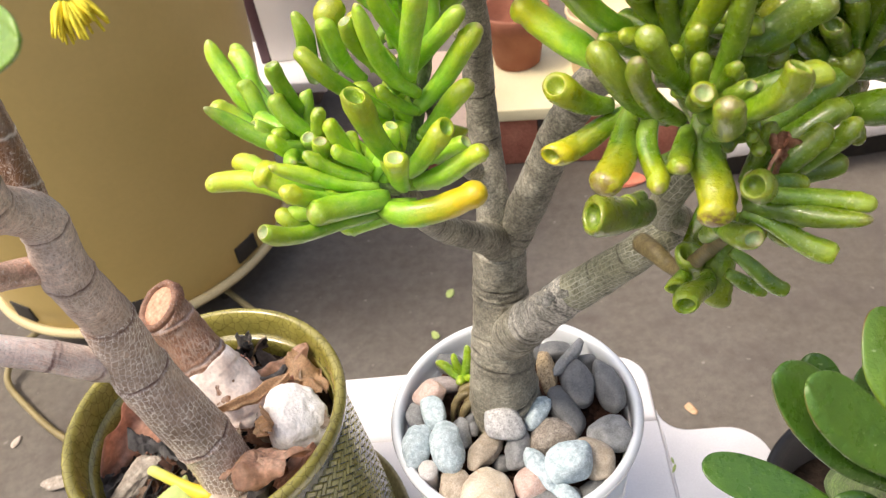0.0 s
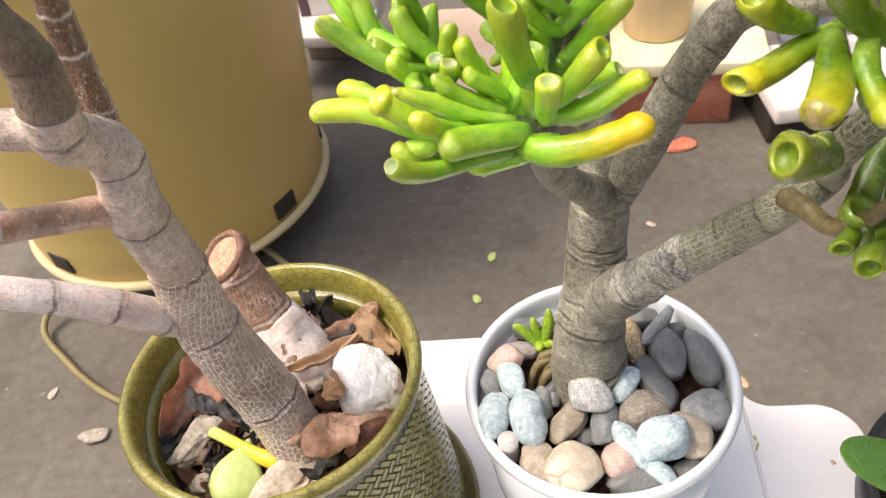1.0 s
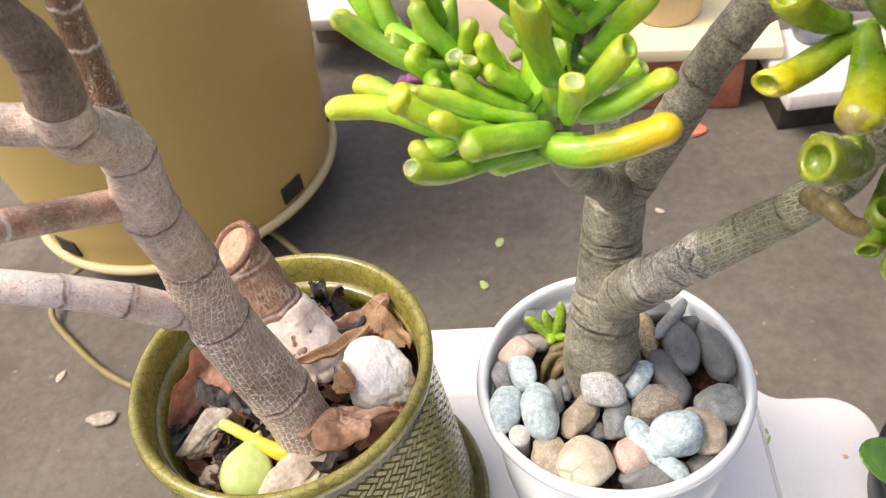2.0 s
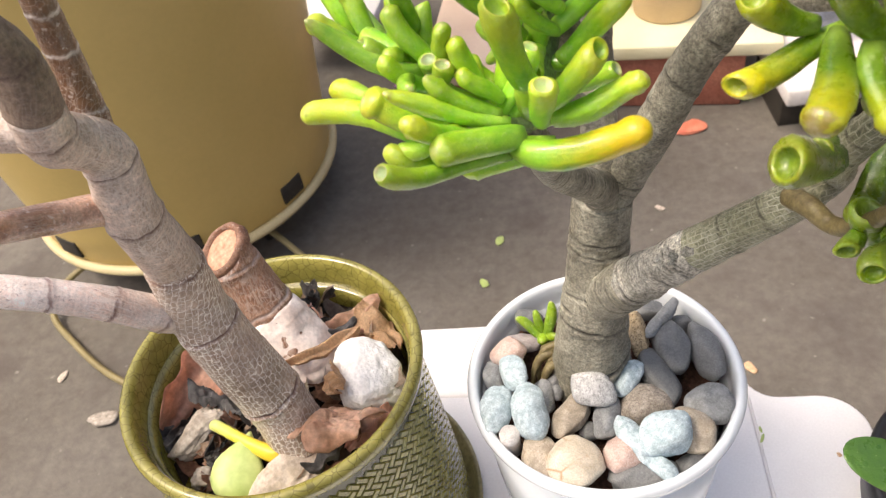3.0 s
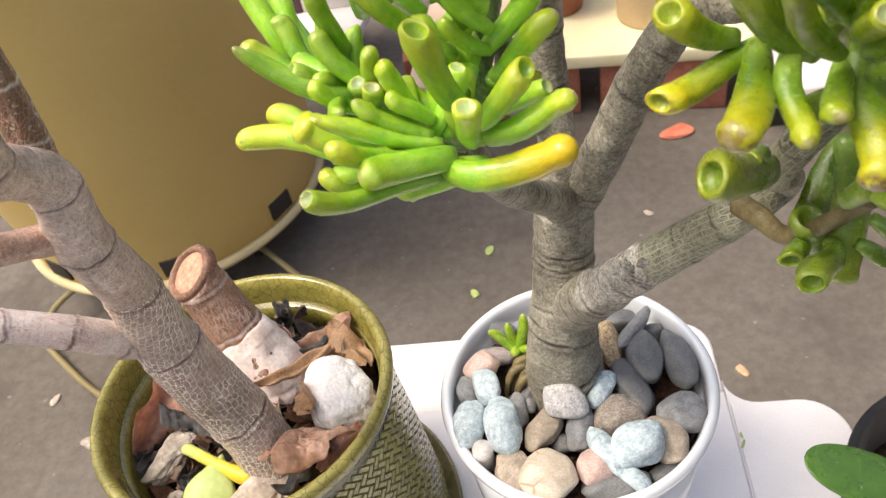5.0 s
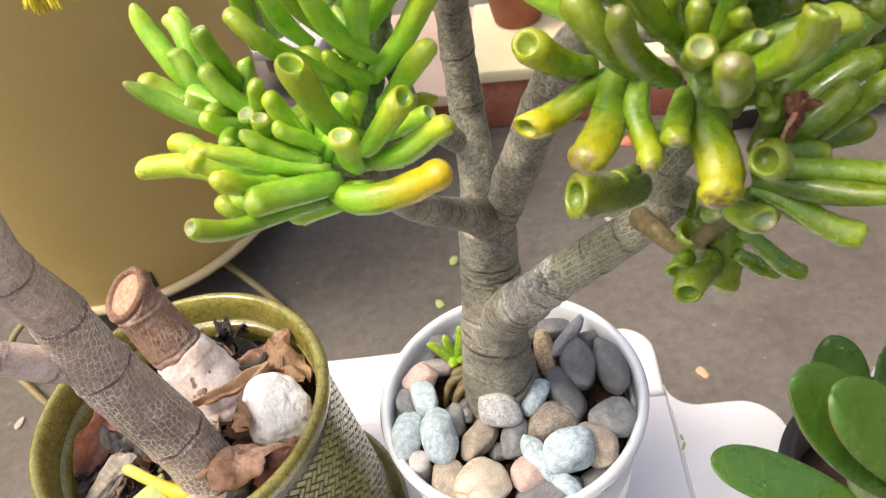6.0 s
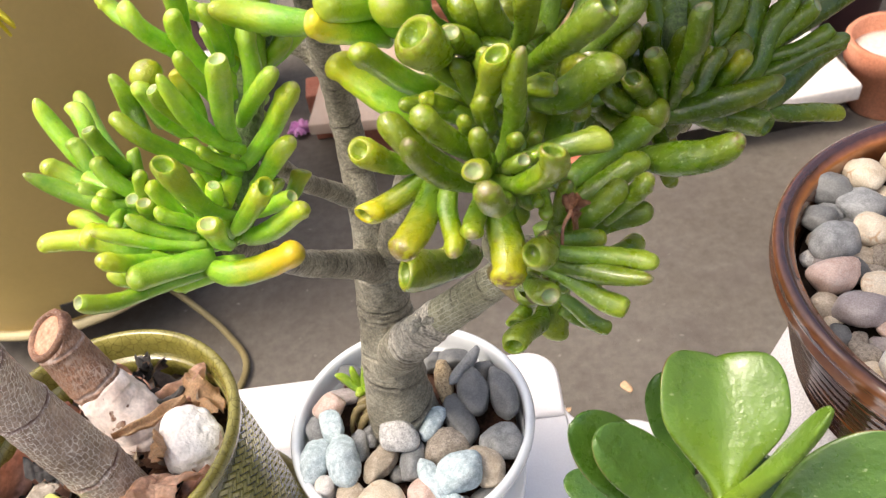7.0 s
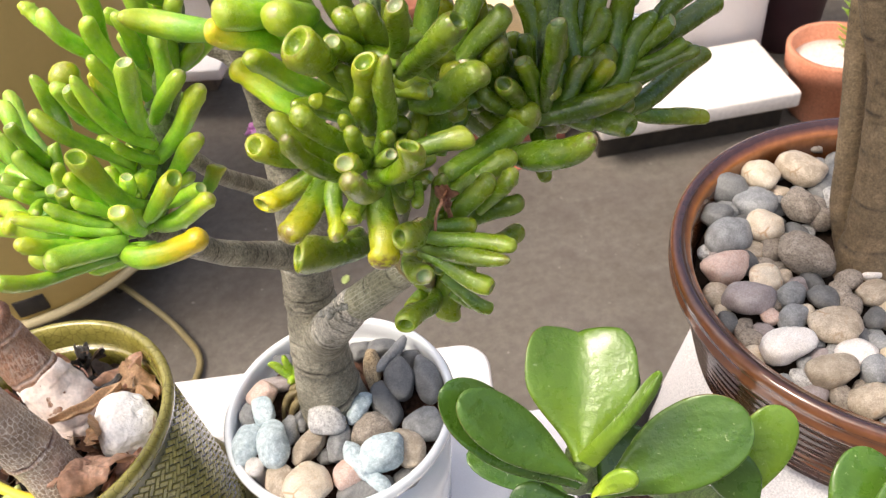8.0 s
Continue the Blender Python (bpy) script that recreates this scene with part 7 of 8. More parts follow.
def pot_litter():
    """Fragments of dry leaf and bark over the soil of the green pot."""
    rng = random.Random(31)
    bm = bmesh.new()
    for k in range(260):
        a, r = rng.uniform(0, 6.283), 0.062 * math.sqrt(rng.random())
        x, y = GX + r * math.cos(a), GY + r * math.sin(a)
        z = 0.613 + (x - GX) * 0.16 + (y - GY) * 0.09 + rng.uniform(0, 0.007)
        s, w = rng.uniform(0.004, 0.011), rng.uniform(0.35, 0.7)
        turn = pose(x, y, z, rng.uniform(-50, 50), rng.uniform(-50, 50), rng.uniform(0, 360))
        curl = rng.uniform(0.4, 2.2)
        rows = []
        for i in range(6):
            u = i / 5 * 2 - 1
            line = []
            for j in range(5):
                v = (j / 4 * 2 - 1) * w * (1 - 0.5 * u * u) * rng.uniform(0.8, 1.2)
                line.append(bm.verts.new(turn @ Vector((u * s, math.sin(v * curl) / curl * s, (1 - math.cos(v * curl)) / curl * s + 0.12 * s * math.sin(u * 3 + k)))))
            rows.append(line)
        for i in range(5):
            for j in range(4):
                bm.faces.new((rows[i][j], rows[i][j + 1], rows[i + 1][j + 1], rows[i + 1][j]))
    bmesh.ops.solidify(bm, geom=bm.faces[:], thickness=0.0005)
    m, t, bs = material("mixed_leaf_litter", 0.75, 0.3)
    isle = t.nodes.new("ShaderNodeNewGeometry").outputs["Random Per Island"]
    c = ramp(t, isle, [(0.0, (0.03, 0.026, 0.024)), (0.3, (0.09, 0.075, 0.07)), (0.5, (0.17, 0.08, 0.05)), (0.75, (0.33, 0.18, 0.11)), (0.95, (0.42, 0.33, 0.25))])
    c = mix(t, 0.8, c, ramp(t, noise_of(t, coords(t), 420.0), [(0.3, (0.55, 0.55, 0.55)), (0.7, (1.35, 1.35, 1.35))]), "MULTIPLY")
    t.links.new(c, bs.inputs["Base Color"])
    bump(t, bs, noise_of(t, coords(t), 600.0), 0.5, 0.0006)
    tagged(mesh_object("leaf_litter", bm, m), "dark and brown dry leaf fragments over the soil", "leaf litter", kind="stuff")


pot_litter()

# ---- jade plant in a black pot ----
BX, BY, RIM_B = 0.217, -0.032, 0.522


def build_jade():
    pot = thing("plant_pot", (BX, BY, 0.0), "tall plain black plastic planter standing on the ground", "plant pot")
    part("pot_body", lathe([(0, 0), (0.055, 0), (0.058, 0.004), (0.066, RIM_B - 0.03), (0.072, RIM_B - 0.028), (0.0735, RIM_B - 0.004), (0.0715, RIM_B), (0.0675, RIM_B - 0.001), (0.0650, RIM_B - 0.006), (0.062, RIM_B - 0.05), (0, RIM_B - 0.05)], 80, (BX, BY, 0)), M_BLACK, pot)
    soil = thing("potting_soil", (BX, BY, RIM_B - 0.04), "dark soil in the black planter", "soil", kind="stuff")
    part("soil_mass", lathe([(0, 0.004), (0.03, 0.002), (0.0625, 0), (0.0625, -0.01), (0, -0.01)], 48, (BX, BY, RIM_B - 0.039)), M_SOIL, soil)
    jade = thing("jade_plant", (BX, BY, RIM_B - 0.036), "jade plant with glossy thick spoon-shaped leaves in the black planter", "succulent")
    stem = part("stem", tube([(BX, BY, RIM_B - 0.05, 0.012), (BX - 0.03, BY - 0.03, 0.60, 0.010), (0.135, -0.105, 0.670, 0.008), (0.116, -0.150, 0.740, 0.006), (0.1137, -0.1650, 0.780, 0.0048)], 0.004, 20, 0.02, 31, 0.04), M_STEM, jade)
    side = part("stem", tube([(0.140, -0.100, 0.665, 0.007), (0.165, -0.155, 0.72, 0.006), (0.1714, -0.1800, 0.750, 0.005)], 0.004, 16, 0.018, 32, 0.04), M_STEM, jade)
    third = part("stem", tube([(0.165, -0.155, 0.72, 0.006), (0.195, -0.178, 0.735, 0.005), (0.212, -0.185, 0.742, 0.004)], 0.004, 16, 0.018, 33, 0.04), M_STEM, jade)
    c = (0.1135, -0.1640, 0.782)
    view = (0.0, -0.75, 0.65)
    jade_leaf(stem, (0.1136, -0.1663, 0.7790), (0.1197, -0.1312, 0.8028), 0.0365, (0.00, -0.62, 0.78), 0.04, 0.32, 1.00, 0.8, fold=0.19)
    jade_leaf(stem, (0.1149, -0.1681, 0.7814), (0.1365, -0.1658, 0.8207), 0.0090, (-0.52, 0.38, 0.57), 0.25, 0.35, 1.00, 0.3)
    jade_leaf(stem, (0.1200, -0.1716, 0.7660), (0.1649, -0.1671, 0.7966), 0.0269, (-0.24, -0.67, 0.68), 0.18, 0.10, 0.90, 0.8)
    jade_leaf(stem, (0.1128, -0.1718, 0.7776), (0.0777, -0.1616, 0.8156), 0.0176, (0.10, -0.50, 0.85), 0.22, 0.05, 0.95, 0.6)
    jade_leaf(stem, (0.1114, -0.1688, 0.7692), (0.0722, -0.1549, 0.8113), 0.0219, (0.55, -0.50, 0.65), 0.25, 0.00, 0.80, 0.5)
    jade_leaf(stem, (0.1234, -0.1587, 0.7388), (0.1417, -0.1450, 0.7597), 0.0219, (0.00, -0.75, 0.65), 0.10, 0.00, 0.65, 0.2)
    jade_leaf(stem, (0.1164, -0.1757, 0.7762), (0.1279, -0.1792, 0.7896), 0.0082, (0.00, -0.75, 0.65), 0.20, 0.90, 1.20, 0.0)
    jade_leaf(stem, (0.1117, -0.1685, 0.7579), (0.0887, -0.1710, 0.7590), 0.0205, (0.00, -0.75, 0.65), 0.10, 0.00, 0.80, 0.2)
    jade_leaf(side, (0.1700, -0.1718, 0.7495), (0.1822, -0.1559, 0.7803), 0.0185, (-0.15, -0.85, 0.50), 0.15, 0.45, 1.15, 0.3)
    jade_leaf(stem, (0.1330, -0.1180, 0.6700), (0.0760, -0.1005, 0.6868), 0.0200, (0.05, -0.25, 0.95), 0.15, 0.0, 0.95)
    jade_leaf(stem, (0.1300, -0.1040, 0.6780), (0.1199, -0.0800, 0.7260), 0.0200, (-0.05, -0.75, 0.55), 0.20, 0.0, 1.0)
    jade_leaf(stem, (0.1380, -0.1060, 0.6780), (0.1644, -0.0524, 0.6774), 0.0210, (0.25, -0.65, 0.65), 0.20, 0.0, 0.9)
    jade_leaf(side, (0.1700, -0.1790, 0.7520), (0.1600, -0.1650, 0.7740), 0.0170, (-0.5, -0.5, 0.7), 0.15, 0.0, 0.8)
    jade_leaf(side, (0.1714, -0.1800, 0.7500), (0.1880, -0.1900, 0.7580), 0.0180, view, 0.15, 0.1, 0.9)
    jade_leaf(third, (0.1960, -0.1850, 0.7420), (0.2180, -0.1640, 0.7560), 0.0240, view, 0.15, 0.05, 1.0)
    jade_leaf(third, (0.2060, -0.1870, 0.7420), (0.2320, -0.1780, 0.7580), 0.0240, view, 0.15, 0.05, 1.05)
    jade_leaf(third, (0.2000, -0.1870, 0.7420), (0.2100, -0.1980, 0.7560), 0.0180, view, 0.15, 0.05, 0.9)


build_jade()

# ---- brown bowl ----
CX, CY, RIM_C, R_C = 0.3196, -0.0205, 0.6960, 0.1222


def build_bowl():
    plinth = thing("pedestal", (CX, CY, 0.0), "whitewashed rough plaster pedestal under the brown bowl", "pedestal")
    body = lathe([(0, 0), (0.150, 0), (0.152, 0.01), (0.146, 0.15), (0.134, 0.34), (0.120, 0.50), (0.104, 0.585), (0.092, 0.596), (0, 0.597)], 96, (CX, CY, 0))
    for v in body.verts:
        k = 0.004 * noise.noise(v.co * 14) + 0.0015 * noise.noise(v.co * 60)
        v.co.x += k
        v.co.y += k
    part("pedestal_body", body, M_BOARD_WHITE, plinth)
    bowl = thing("bowl_planter", (CX, CY, 0.598), "shallow ribbed bowl planter in glossy brown glaze", "bowl")
    z0 = 0.5985
    h = RIM_C - z0
    wall = [(0, 0), (0.086, 0), (0.090, 0.002), (0.093, 0.006)]
    for k in range(9):
        z = 0.012 + k * (h - 0.036) / 9
        r = 0.0945 + 0.019 * (z / (h - 0.02)) ** 0.8
        wall += [(r, z), (r + 0.0016, z + 0.0024), (r + 0.0012, z + 0.0045)]
    wall += [(0.1145, h - 0.022), (0.1155, h - 0.019), (0.1165, h - 0.0175), (0.112, h - 0.014), (0.109, h - 0.016), (0.1065, h - 0.04), (0, h - 0.04)]
    body = part("bowl_body", lathe(wall, 144, (CX, CY, z0)), M_BROWN_GLAZE, bowl)
    rim = [(0.1155, h - 0.0185), (0.1200, h - 0.0172), (R_C - 0.0004, h - 0.0155), (R_C, h - 0.013), (R_C - 0.0012, h - 0.0105), (R_C - 0.0012, h - 0.008), (R_C + 0.0002, h - 0.005), (R_C - 0.0008, h - 0.0018), (R_C - 0.003, h)]
    rim += [(R_C - 0.0055, h - 0.0006), (R_C - 0.0075, h - 0.002), (R_C - 0.0090, h - 0.004), (R_C - 0.0105, h - 0.0045), (R_C - 0.0120, h - 0.008), (R_C - 0.0135, h - 0.016), (R_C - 0.0150, h - 0.030)]
    part("rim", lathe(rim, 144, (CX, CY, z0)), M_RIM_GLAZE, bowl, "rounded rim with amber edges")
    soil = thing("potting_soil", (CX, CY, 0.66), "dark soil under the pebbles in the brown bowl", "soil", kind="stuff")
    part("soil_mass", lathe([(0, 0), (0.05, 0.001), (0.1060, 0), (0.1055, -0.006), (0, -0.006)], 64, (CX, CY, 0.668)), M_SOIL, soil)
    tree = thing("bonsai_tree", (0.306, -0.005, 0.668), "two smooth ringed brown stems rising from the brown bowl", "tree")
    part("trunk", tube([(0.3081, -0.0073, 0.6651, 0.0189), (0.3086, -0.0009, 0.6978, 0.0145), (0.3066, 0.0046, 0.7325, 0.0130), (0.3038, 0.0107, 0.7636, 0.0114), (0.2983, 0.0145, 0.7937, 0.0108), (0.2919, 0.0176, 0.8216, 0.0142), (0.2814, 0.0148, 0.8621, 0.0111)], 0.002, 40, 0.026, 41, 0.03, ring_depth=1.3), M_BARK_BROWN, tree)
    part("side_trunk", tube([(0.3097, 0.0070, 0.6641, 0.0100), (0.3027, 0.0195, 0.6932, 0.0082), (0.3005, 0.0275, 0.7233, 0.0067), (0.2985, 0.0345, 0.7552, 0.0062), (0.2964, 0.0408, 0.7849, 0.0062), (0.2945, 0.0445, 0.8135, 0.0059), (0.2889, 0.0453, 0.8491, 0.0051)], 0.002, 32, 0.026, 42, 0.03), M_BARK_BROWN, tree, "thinner brown side stem")


build_bowl()

IN_BROWN = "lying in the brown bowl"
G_BROWN = "pebbles in the brown bowl"
BOWL_STONES = "dark cream grey tan brown dark brown grey cream dark pink cream mauve brown grey dark pink grey cream white tan brown white tan brown dark tan white grey tan".split()
BOWL_X = [0.251, 0.275, 0.262, 0.299, 0.286, 0.238, 0.317, 0.238, 0.261, 0.334, 0.229, 0.247, 0.233, 0.273, 0.255, 0.271, 0.241, 0.251, 0.259, 0.240, 0.269, 0.289, 0.303, 0.297, 0.283, 0.291, 0.256, 0.273, 0.276, 0.267]
BOWL_Y = [0.063, 0.069, 0.045, 0.067, 0.037, 0.039, 0.094, 0.020, 0.025, 0.100, -0.003, -0.014, -0.027, -0.003, -0.027, -0.032, -0.038, -0.042, -0.040, -0.060, -0.053, -0.021, -0.017, -0.033, -0.038, -0.049, -0.078, -0.069, -0.080, -0.097]
BOWL_R = [13.6, 12.9, 13.3, 15.4, 13.1, 9.9, 8.0, 13.6, 11.3, 10.8, 13.1, 10.0, 12.6, 15.4, 8.9, 8.8, 5.8, 8.7, 6.5, 14.0, 12.7, 7.5, 6.0, 8.8, 7.3, 7.1, 12.2, 9.6, 8.1, 10.5]


def fill_bowl():
    rng = random.Random(77)
    taken = []
    for k, (x, y, r, kind) in enumerate(zip(BOWL_X, BOWL_Y, BOWL_R, BOWL_STONES)):
        r *= 0.00096
        taken.append((x, y, r))
        pebble(x, y, 0.6762 + r * 0.55, r * rng.uniform(0.98, 1.12), r * rng.uniform(0.72, 0.9), r * rng.uniform(0.6, 0.72), rng.uniform(0, 180), kind, 100 + k, G_BROWN, IN_BROWN, (rng.uniform(-12, 12), rng.uniform(-12, 12)))
    kinds = ["dark", "grey", "brown", "tan", "pale", "mauve", "cream", "brown", "dark", "grey"]
    k = 0
    for _ in range(9000):
        a, d = rng.uniform(0, 6.283), 0.103 * math.sqrt(rng.random())
        x, y, r = CX + d * math.cos(a), CY + d * math.sin(a), rng.uniform(0.0045, 0.0095)
        if math.hypot(x - 0.306, y - -0.002) < 0.025 + r * 0.6 or d + r > 0.1075:
            continue
        if all(math.hypot(x - u, y - v) > (r + w) * 0.62 for u, v, w in taken):
            taken.append((x, y, r))
            pebble(x, y, 0.6735 + r * 0.5, r * rng.uniform(1.0, 1.25), r * rng.uniform(0.75, 0.95), r * 0.66, rng.uniform(0, 180), kinds[k % 10], 200 + k, G_BROWN, IN_BROWN)
            k += 1


fill_bowl()


# ---- tan planter ----
def build_tub():
    tx, ty = -0.674, 0.880
    tub = thing("large_planter", (tx, ty, 0.0), "large tan enamelled metal planter with a cream rolled foot rim", "plant pot")
    wall = part("planter_wall", lathe([(0.0, 0.092), (0.262, 0.090), (0.2655, 0.094), (0.2690, 0.150), (0.2760, 0.22), (0.2920, 0.36), (0.3020, 0.47), (0.3100, 0.60), (0.3200, 0.80), (0.3280, 0.90), (0.3360, 0.905), (0.3370, 0.915), (0.3300, 0.922), (0.3200, 0.915), (0.308, 0.80), (0.304, 0.75), (0, 0.75)], 128, (tx, ty, 0)), M_TAN, tub)
    ring = [(0.2700 + 0.0085 * math.cos(a), 0.086 + 0.0085 * math.sin(a)) for a in [2 * math.pi * k / 12 for k in range(13)]]
    part("foot_rim", lathe(ring, 128, (tx, ty, 0)), M_TAN_RIM, tub, "cream rolled foot rim")
    for deg in (-72.0, -118.0, -30.0, 20.0, -165.0, 110.0):
        a = radians(deg)
        hole = box((0.048, 0.006, 0.034), (0, 0, 0), 0.002)
        bmesh.ops.transform(hole, matrix=Matrix.Translation((tx + 0.2668 * math.cos(a), ty + 0.2668 * math.sin(a), 0.118)) @ Matrix.Rotation(a + math.pi / 2, 4, "Z"), verts=hole.verts)
        part("drain_slot", hole, M_DARK, tub, "dark drainage slot")
    base = [(-0.60, 0.76, 0.078, 0.0055), (-0.80, 0.66, 0.060, 0.0055), (-0.860, 0.600, 0.020, 0.0055), (-0.800, 0.530, 0.009, 0.0055), (-0.690, 0.450, 0.008, 0.0055), (-0.540, 0.400, 0.008, 0.0055), (-0.400, 0.440, 0.008, 0.0055), (-0.344, 0.543, 0.008, 0.0055), (-0.387, 0.629, 0.010, 0.0055), (-0.470, 0.700, 0.045, 0.0055), (-0.56, 0.76, 0.078, 0.0055)]
    part("tube_foot", tube(base, 0.012, 14, 0, 51, 0.0), M_TUBE, tub, "bent olive-tan tube foot")
    for sx, sy in ((-0.87, 1.02), (-0.50, 1.05), (-0.52, 0.76), (-0.80, 0.72)):
        part("leg", tube([(sx, sy, 0.0, 0.009), (sx, sy, 0.05, 0.009), (sx, sy, 0.092, 0.009)], 0.02, 14, 0, 52, 0.0), M_DARK, tub)
    soil = thing("potting_soil", (tx, ty, 0.75), "dark soil in the tan planter", "soil", kind="stuff")
    part("soil_mass", lathe([(0, 0.01), (0.15, 0.006), (0.3040, 0), (0.3035, -0.01), (0, -0.01)], 48, (tx, ty, 0.762)), M_SOIL, soil)
    flower = thing("yellow_flower", (-0.60, 0.78, 0.765), "drooping yellow daisy-like flower growing from the tan planter", "flower")
    stalk = part("stalk", tube([(-0.60, 0.78, 0.755, 0.003), (-0.58, 0.74, 0.90, 0.003), (-0.52, 0.64, 0.99, 0.0026), (-0.46, 0.55, 0.88, 0.0024), (-0.4197, 0.5018, 0.6848, 0.003)], 0.01, 10), M_STEM, flower)
    rng = random.Random(6)
    head = Vector((-0.4187, 0.4998, 0.6828))
    axis = Vector((0.12, -0.12, -0.95)).normalized()
    u = axis.orthogonal().normalized()
    w = axis.cross(u)
    for k in range(84):
        a = k * 2.39996
        spread = 0.25 + 0.75 * rng.random()
        out = (u * math.cos(a) + w * math.sin(a)) * spread * 1.05 + axis * rng.uniform(0.8, 1.25)
        tipp = head + out.normalized() * rng.uniform(0.030, 0.052)
        midp = head + out.normalized() * 0.018 + (u * math.cos(a) + w * math.sin(a)) * 0.006
        part("petal", tube([(*head, 0.0014), (*midp, 0.0028), (*tipp, 0.0014)], 0.006, 6), M_PETAL, flower)
    part("flower_cup", stone_mesh(0.011, 0.011, 0.009, 3, 0.1, 0.0, 3), M_STEM, flower).location = head


build_tub()


# ---- boards, bricks and pots behind ----
def build_back():
    for x, y, turn in ((0.233, 1.078, -7.0), (-0.035, 1.105, -3.0), (-0.15, 1.20, 4.0)):
        brick = mesh_object("brick", box((0.230, 0.076, 0.110), (0, 0, 0), 0.004), M_BRICK)
        brick.matrix_world = pose(x, y, 0.0555, 0, 0, turn)
        tagged(brick, "red clay brick laid on edge under the boards", "brick", "bricks under the boards")
    for size, place, turn, mat, label in (((0.46, 0.26, 0.026), (0.185, 1.165, 0.1245), -6.0, M_BOARD_YELLOW, "pale yellow painted board resting on bricks"),
                                          ((0.185, 0.32, 0.024), (-0.134, 1.165, 0.1235), -6.0, M_BOARD_PEACH, "peach-coloured wooden board resting on bricks")):
        board = mesh_object("board", box(size, (0, 0, 0), 0.003), mat)
        board.matrix_world = pose(*place, 0, 0, turn)
        tagged(board, label, "board")
    pot = thing("plant_pot", (0.222, 1.165, 0.138), "smooth cream plant pot on the yellow board", "plant pot")
    part("pot_body", lathe([(0, 0), (0.058, 0), (0.062, 0.004), (0.070, 0.12), (0.073, 0.13), (0.071, 0.134), (0.066, 0.13), (0.060, 0.09), (0, 0.09)], 64, (0.222, 1.165, 0.138)), M_CREAM_POT, pot)
    pot = thing("plant_pot", (0.055, 1.235, 0.138), "weathered terracotta pot on the yellow board", "plant pot")
    part("pot_body", lathe([(0, 0), (0.044, 0), (0.047, 0.003), (0.062, 0.085), (0.068, 0.086), (0.071, 0.118), (0.067, 0.121), (0.060, 0.118), (0.056, 0.08), (0, 0.08)], 64, (0.055, 1.235, 0.138)), M_TERRACOTTA_DARK, pot)
    plank = mesh_object("board", box((0.24, 0.20, 0.026), (0, 0, 0), 0.003), M_BOARD_WHITE)
    plank.matrix_world = pose(-0.462, 1.365, 0.123, 0, 0, -8)
    tagged(plank, "pale pinkish board resting on a dark block", "board")
    block = mesh_object("wooden_block", box((0.12, 0.06, 0.108), (0, 0, 0), 0.003), M_BROWN_GREY)
    block.matrix_world = pose(-0.470, 1.43, 0.0545, 0, 0, -8)
    tagged(block, "weathered wooden block under the pale board", "block")
    carton = thing("storage_box", (-0.44, 1.40, 0.136), "plain white box standing on the pale board", "box")
    part("box_body", box((0.16, 0.10, 0.26), (-0.41, 1.41, 0.2665), 0.004), M_BOARD_WHITE, carton)
    part("box_edge", box((0.022, 0.10, 0.26), (-0.5015, 1.41, 0.2665), 0.002), M_PURPLE, carton, "dark red side strip")
    fx, fy = -0.302, 1.190
    bloom = thing("pink_flower", (fx, fy, 0.0), "fallen pink flower lying on the concrete", "flower")
    rng = random.Random(15)
    for k in range(15):
        a, reach, lift = k * 2.4, rng.uniform(0.014, 0.032), rng.uniform(0.008, 0.026)
        part("petal", tube([(fx, fy, 0.006, 0.004), (fx + 0.5 * reach * math.cos(a), fy + 0.5 * reach * math.sin(a), lift, rng.uniform(0.004, 0.007)), (fx + reach * math.cos(a + 0.2), fy + reach * math.sin(a + 0.2), lift * 0.8, 0.003)], 0.004, 8, 0, k, 0.2), M_PINK, bloom)
    slab = mesh_object("paving_slab", box((0.385, 0.205, 0.035), (0, 0, 0), 0.006), M_SLAB)
    slab.matrix_world = pose(0.5725, 1.026, 0.0885, 0, 0, 4)
    tagged(slab, "pale pinkish-white slab raised over a dark shadow block", "slab")
    # Added dark block that stands in for the shadow beneath the slab.
    block = mesh_object("timber", box((0.37, 0.15, 0.07), (0, 0, 0), 0.003), M_DARK)
    block.matrix_world = pose(0.5725, 1.040, 0.0353, 0, 0, 4)
    tagged(block, "dark block standing for the shadow under the pale slab", "timber")
    box_ob = thing("storage_box", (0.68, 1.24, 0.0), "white plastic box with straight sides", "box")
    part("box_body", box((0.235, 0.16, 0.42), (0.665, 1.24, 0.2105), 0.01), M_BOARD_WHITE, box_ob)
    blue = thing("plant_pot", (0.470, 1.085, 0.1065), "round blue-grey glazed pot standing on the pale slab", "plant pot")
    part("pot_body", lathe([(0, 0), (0.030, 0), (0.034, 0.004), (0.044, 0.03), (0.050, 0.07), (0.052, 0.095), (0.050, 0.10), (0.046, 0.095), (0.042, 0.06), (0, 0.06)], 64, (0.470, 1.085, 0.1065)), M_BLUE_POT, blue)
    plum = thing("plant_pot", (0.885, 1.294, 0.0), "tall plum-coloured plastic pot standing on the concrete", "plant pot")
    part("pot_body", lathe([(0, 0), (0.065, 0), (0.07, 0.004), (0.092, 0.27), (0.098, 0.272), (0.098, 0.29), (0.090, 0.29), (0.082, 0.25), (0, 0.25)], 64, (0.885, 1.294, 0.0)), M_PURPLE, plum)
    px, py = 0.862, 1.016
    slabless = thing("plant_pot", (px, py, 0.0), "terracotta pot of pale grit with a small green plant", "plant pot")
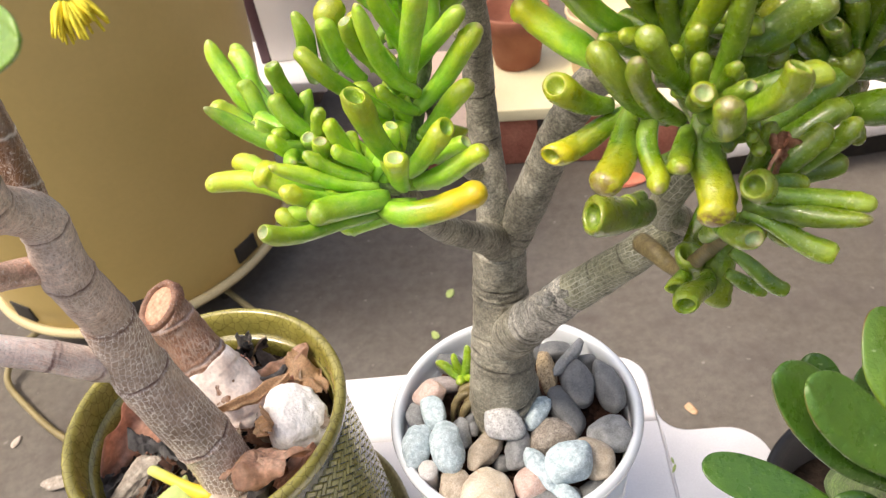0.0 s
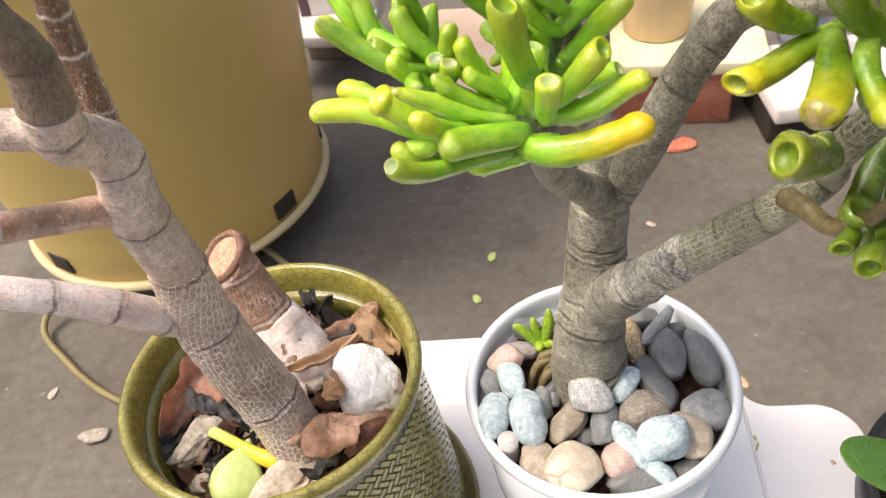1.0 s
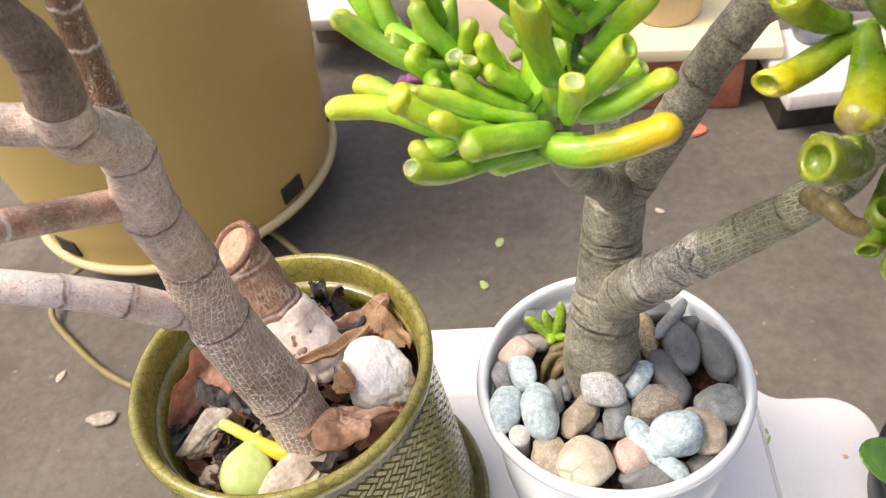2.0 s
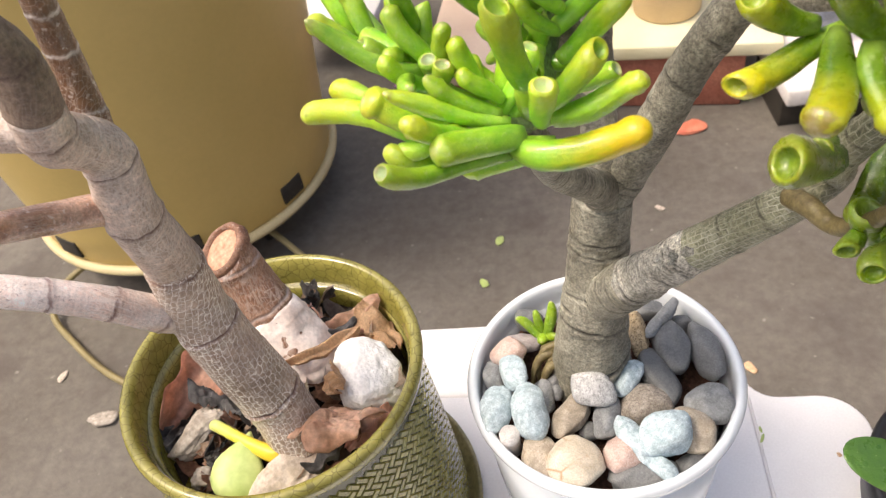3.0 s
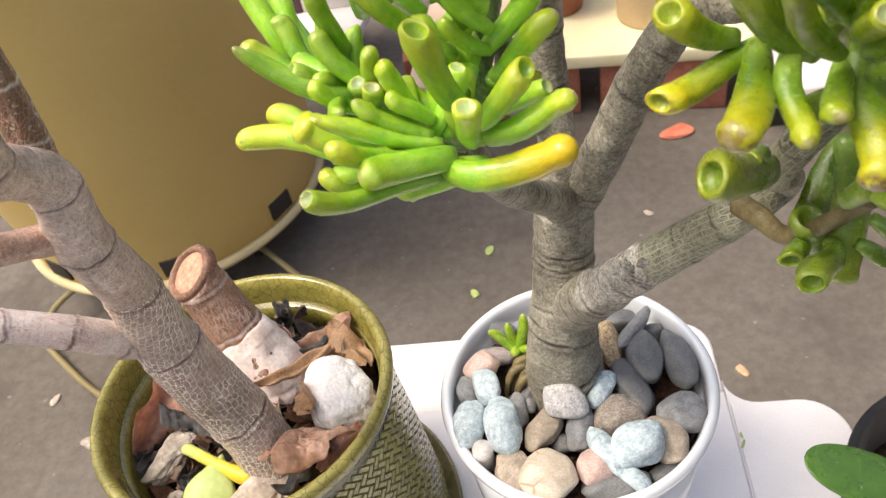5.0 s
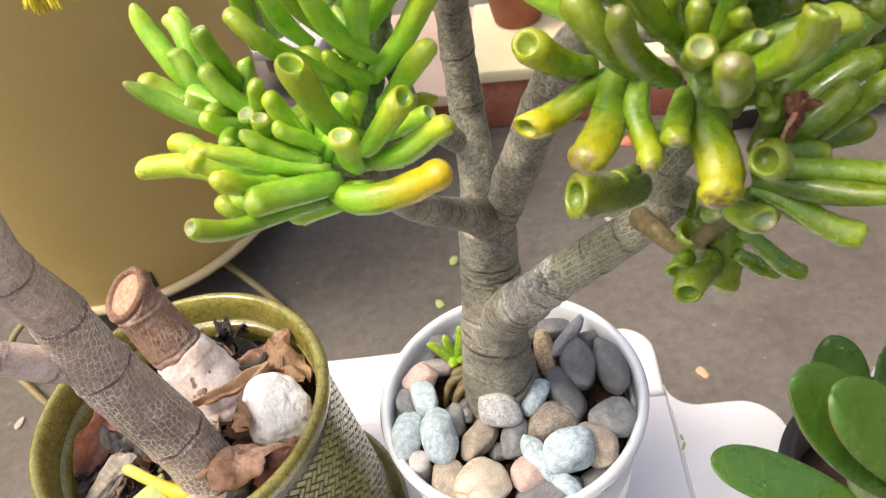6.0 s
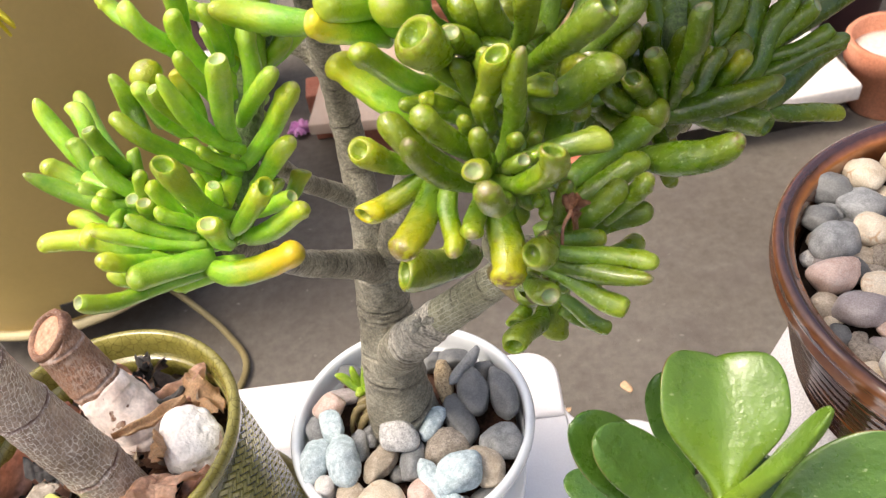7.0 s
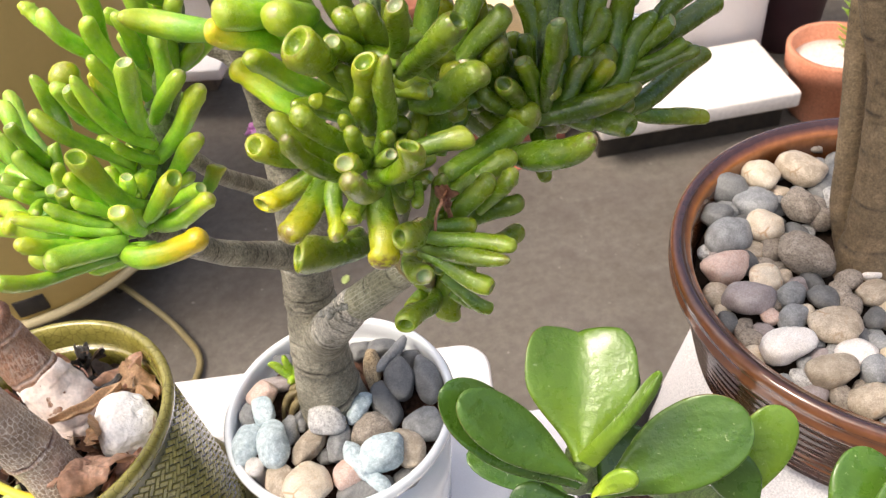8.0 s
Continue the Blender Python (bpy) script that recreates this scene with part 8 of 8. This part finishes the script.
    part("pot_body", lathe([(0, 0), (0.062, 0), (0.066, 0.004), (0.080, 0.10), (0.088, 0.101), (0.092, 0.142), (0.089, 0.146), (0.079, 0.144), (0.074, 0.10), (0, 0.10)], 72, (px, py, 0)), M_TERRACOTTA, slabless)
    grit = thing("pale_grit", (px, py, 0.10), "pale grit in the terracotta pot", "gravel", kind="stuff")
    part("grit_mass", lathe([(0, 0.004), (0.04, 0.002), (0.0755, 0), (0.0755, -0.01), (0, -0.01)], 48, (px, py, 0.113)), M_WHITE_GRIT, grit)
    sprig = thing("small_plant", (px + 0.02, py, 0.115), "small green needle-leaved plant in the terracotta pot", "plant")
    stem = part("stem", tube([(px + 0.02, py, 0.105, 0.003), (px + 0.022, py + 0.004, 0.16, 0.003), (px + 0.02, py + 0.006, 0.24, 0.002)], 0.01, 8), M_STEM, sprig)
    rng = random.Random(3)
    for k in range(46):
        z = rng.uniform(0.13, 0.25)
        a = k * 2.4
        p = (px + 0.021, py + 0.004, z)
        q = (p[0] + 0.026 * math.cos(a), p[1] + 0.026 * math.sin(a), z + 0.016)
        part("leaf", tube([(*p, 0.0016), (*(0.5 * (u + w) for u, w in zip(p, q)), 0.0022), (*q, 0.0008)], 0.01, 6), M_LEAF, stem)
    red = mesh_object("fallen_leaf", stone_mesh(0.030, 0.018, 0.004, 9, 0.3, 0.0, 3), M_RED_LEAF)
    red.matrix_world = pose(0.243, 0.965, 0.0042, 0, 0, 20)
    tagged(red, "fallen orange-red leaf lying on the concrete", "leaf")


build_back()


def floor_bits():
    rng = random.Random(12)
    for k, (x, y, s, mat, label) in enumerate(((-0.108, 0.708, 0.011, M_FALLEN, "small pale green fallen leaf on the concrete"), (-0.133, 0.614, 0.010, M_FALLEN, "small pale green fallen leaf on the concrete"),
                                               (0.237, 0.428, 0.010, M_DEAD_TAN, "small tan fallen leaf on the concrete"), (0.145, 0.40, 0.006, M_DEAD_TAN, "small tan fallen leaf on the concrete"),
                                               (-0.700, 0.385, 0.022, M_SHARD, "pale grey chip of stone on the concrete"), (-0.80, 0.47, 0.010, M_CREAM_ROCK, "pale chip of stone on the concrete"),
                                               (-0.62, 0.50, 0.009, M_CREAM_ROCK, "pale chip of stone on the concrete"), (0.16, 0.76, 0.008, M_CREAM_ROCK, "pale chip of stone on the concrete"))):
        ob = mesh_object("fallen_leaf" if "leaf" in label else "stone_chip", stone_mesh(s, s * 0.6, s * 0.22, k + 60, 0.25, 0.03, 3), mat)
        ob.matrix_world = pose(x, y, s * 0.2, 0, 0, rng.uniform(0, 180))
        tagged(ob, label, "leaf" if "leaf" in label else "stone")


floor_bits()


def stool_bits():
    """Crumbs of leaf dropped on the stool's top."""
    for k, (x, y, a, b, mat, label) in enumerate(((0.1034, 0.0294, 0.0035, 0.0009, M_FALLEN, "thin yellow-green leaf shred on the stool"), (0.1035, 0.0357, 0.0022, 0.0009, M_FALLEN, "thin yellow-green leaf shred on the stool"), (0.1465, 0.0158, 0.0016, 0.0013, M_DEAD_TAN, "tiny brown crumb on the stool"))):
        ob = mesh_object("leaf_shred", stone_mesh(a, b, 0.0005, 300 + k, 0.2, 0.0, 2, True), mat)
        ob.matrix_world = pose(x, y, STOOL_TOP + 0.0005, 0, 0, 65 + 30 * k)
        tagged(ob, label, "leaf shred")


stool_bits()


def more_litter():
    """Further dry leaves heaped towards the back and front of the green pot."""
    rng = random.Random(55)
    looks = ((M_DEAD_DARK, "dark shrivelled dead leaf"), (M_DEAD, "crumpled brown dead leaf"), (M_DEAD_DARK, "grey curled dead leaf"), (M_DEAD_TAN, "broken tan dead leaf"), (M_DEAD_DARK, "black curled dead leaf"))
    back_looks = ((M_DEAD_RED, "curled red-brown dead leaf"), (M_DEAD, "crumpled brown dead leaf"), (M_DEAD_TAN, "broken tan dead leaf"), (M_DEAD_DARK, "grey curled dead leaf"), (M_BARK_PINK, "pale pinkish dead leaf"))
    for k in range(26):
        a = rng.uniform(-0.2, 1.9) if k < 15 else rng.uniform(3.0, 4.9)
        d = rng.uniform(0.030, 0.058)
        x, y = GX + d * math.cos(a), GY + d * math.sin(a)
        z = 0.618 + (x - GX) * 0.13 + (y - GY) * 0.10
        mat, label = (looks if k >= 15 else back_looks)[k % 5]
        dead_leaf("dead_leaf", (x, y, z), (rng.uniform(0.013, 0.026), rng.uniform(0.009, 0.016)), rng.uniform(0, 360), mat, label, rng.uniform(0.8, 1.7), (rng.choice((20, 165, 190)), rng.uniform(-25, 25)), 120 + k, rng.uniform(0.0, 0.4), ragged=rng.uniform(0.4, 1.0))


more_litter()
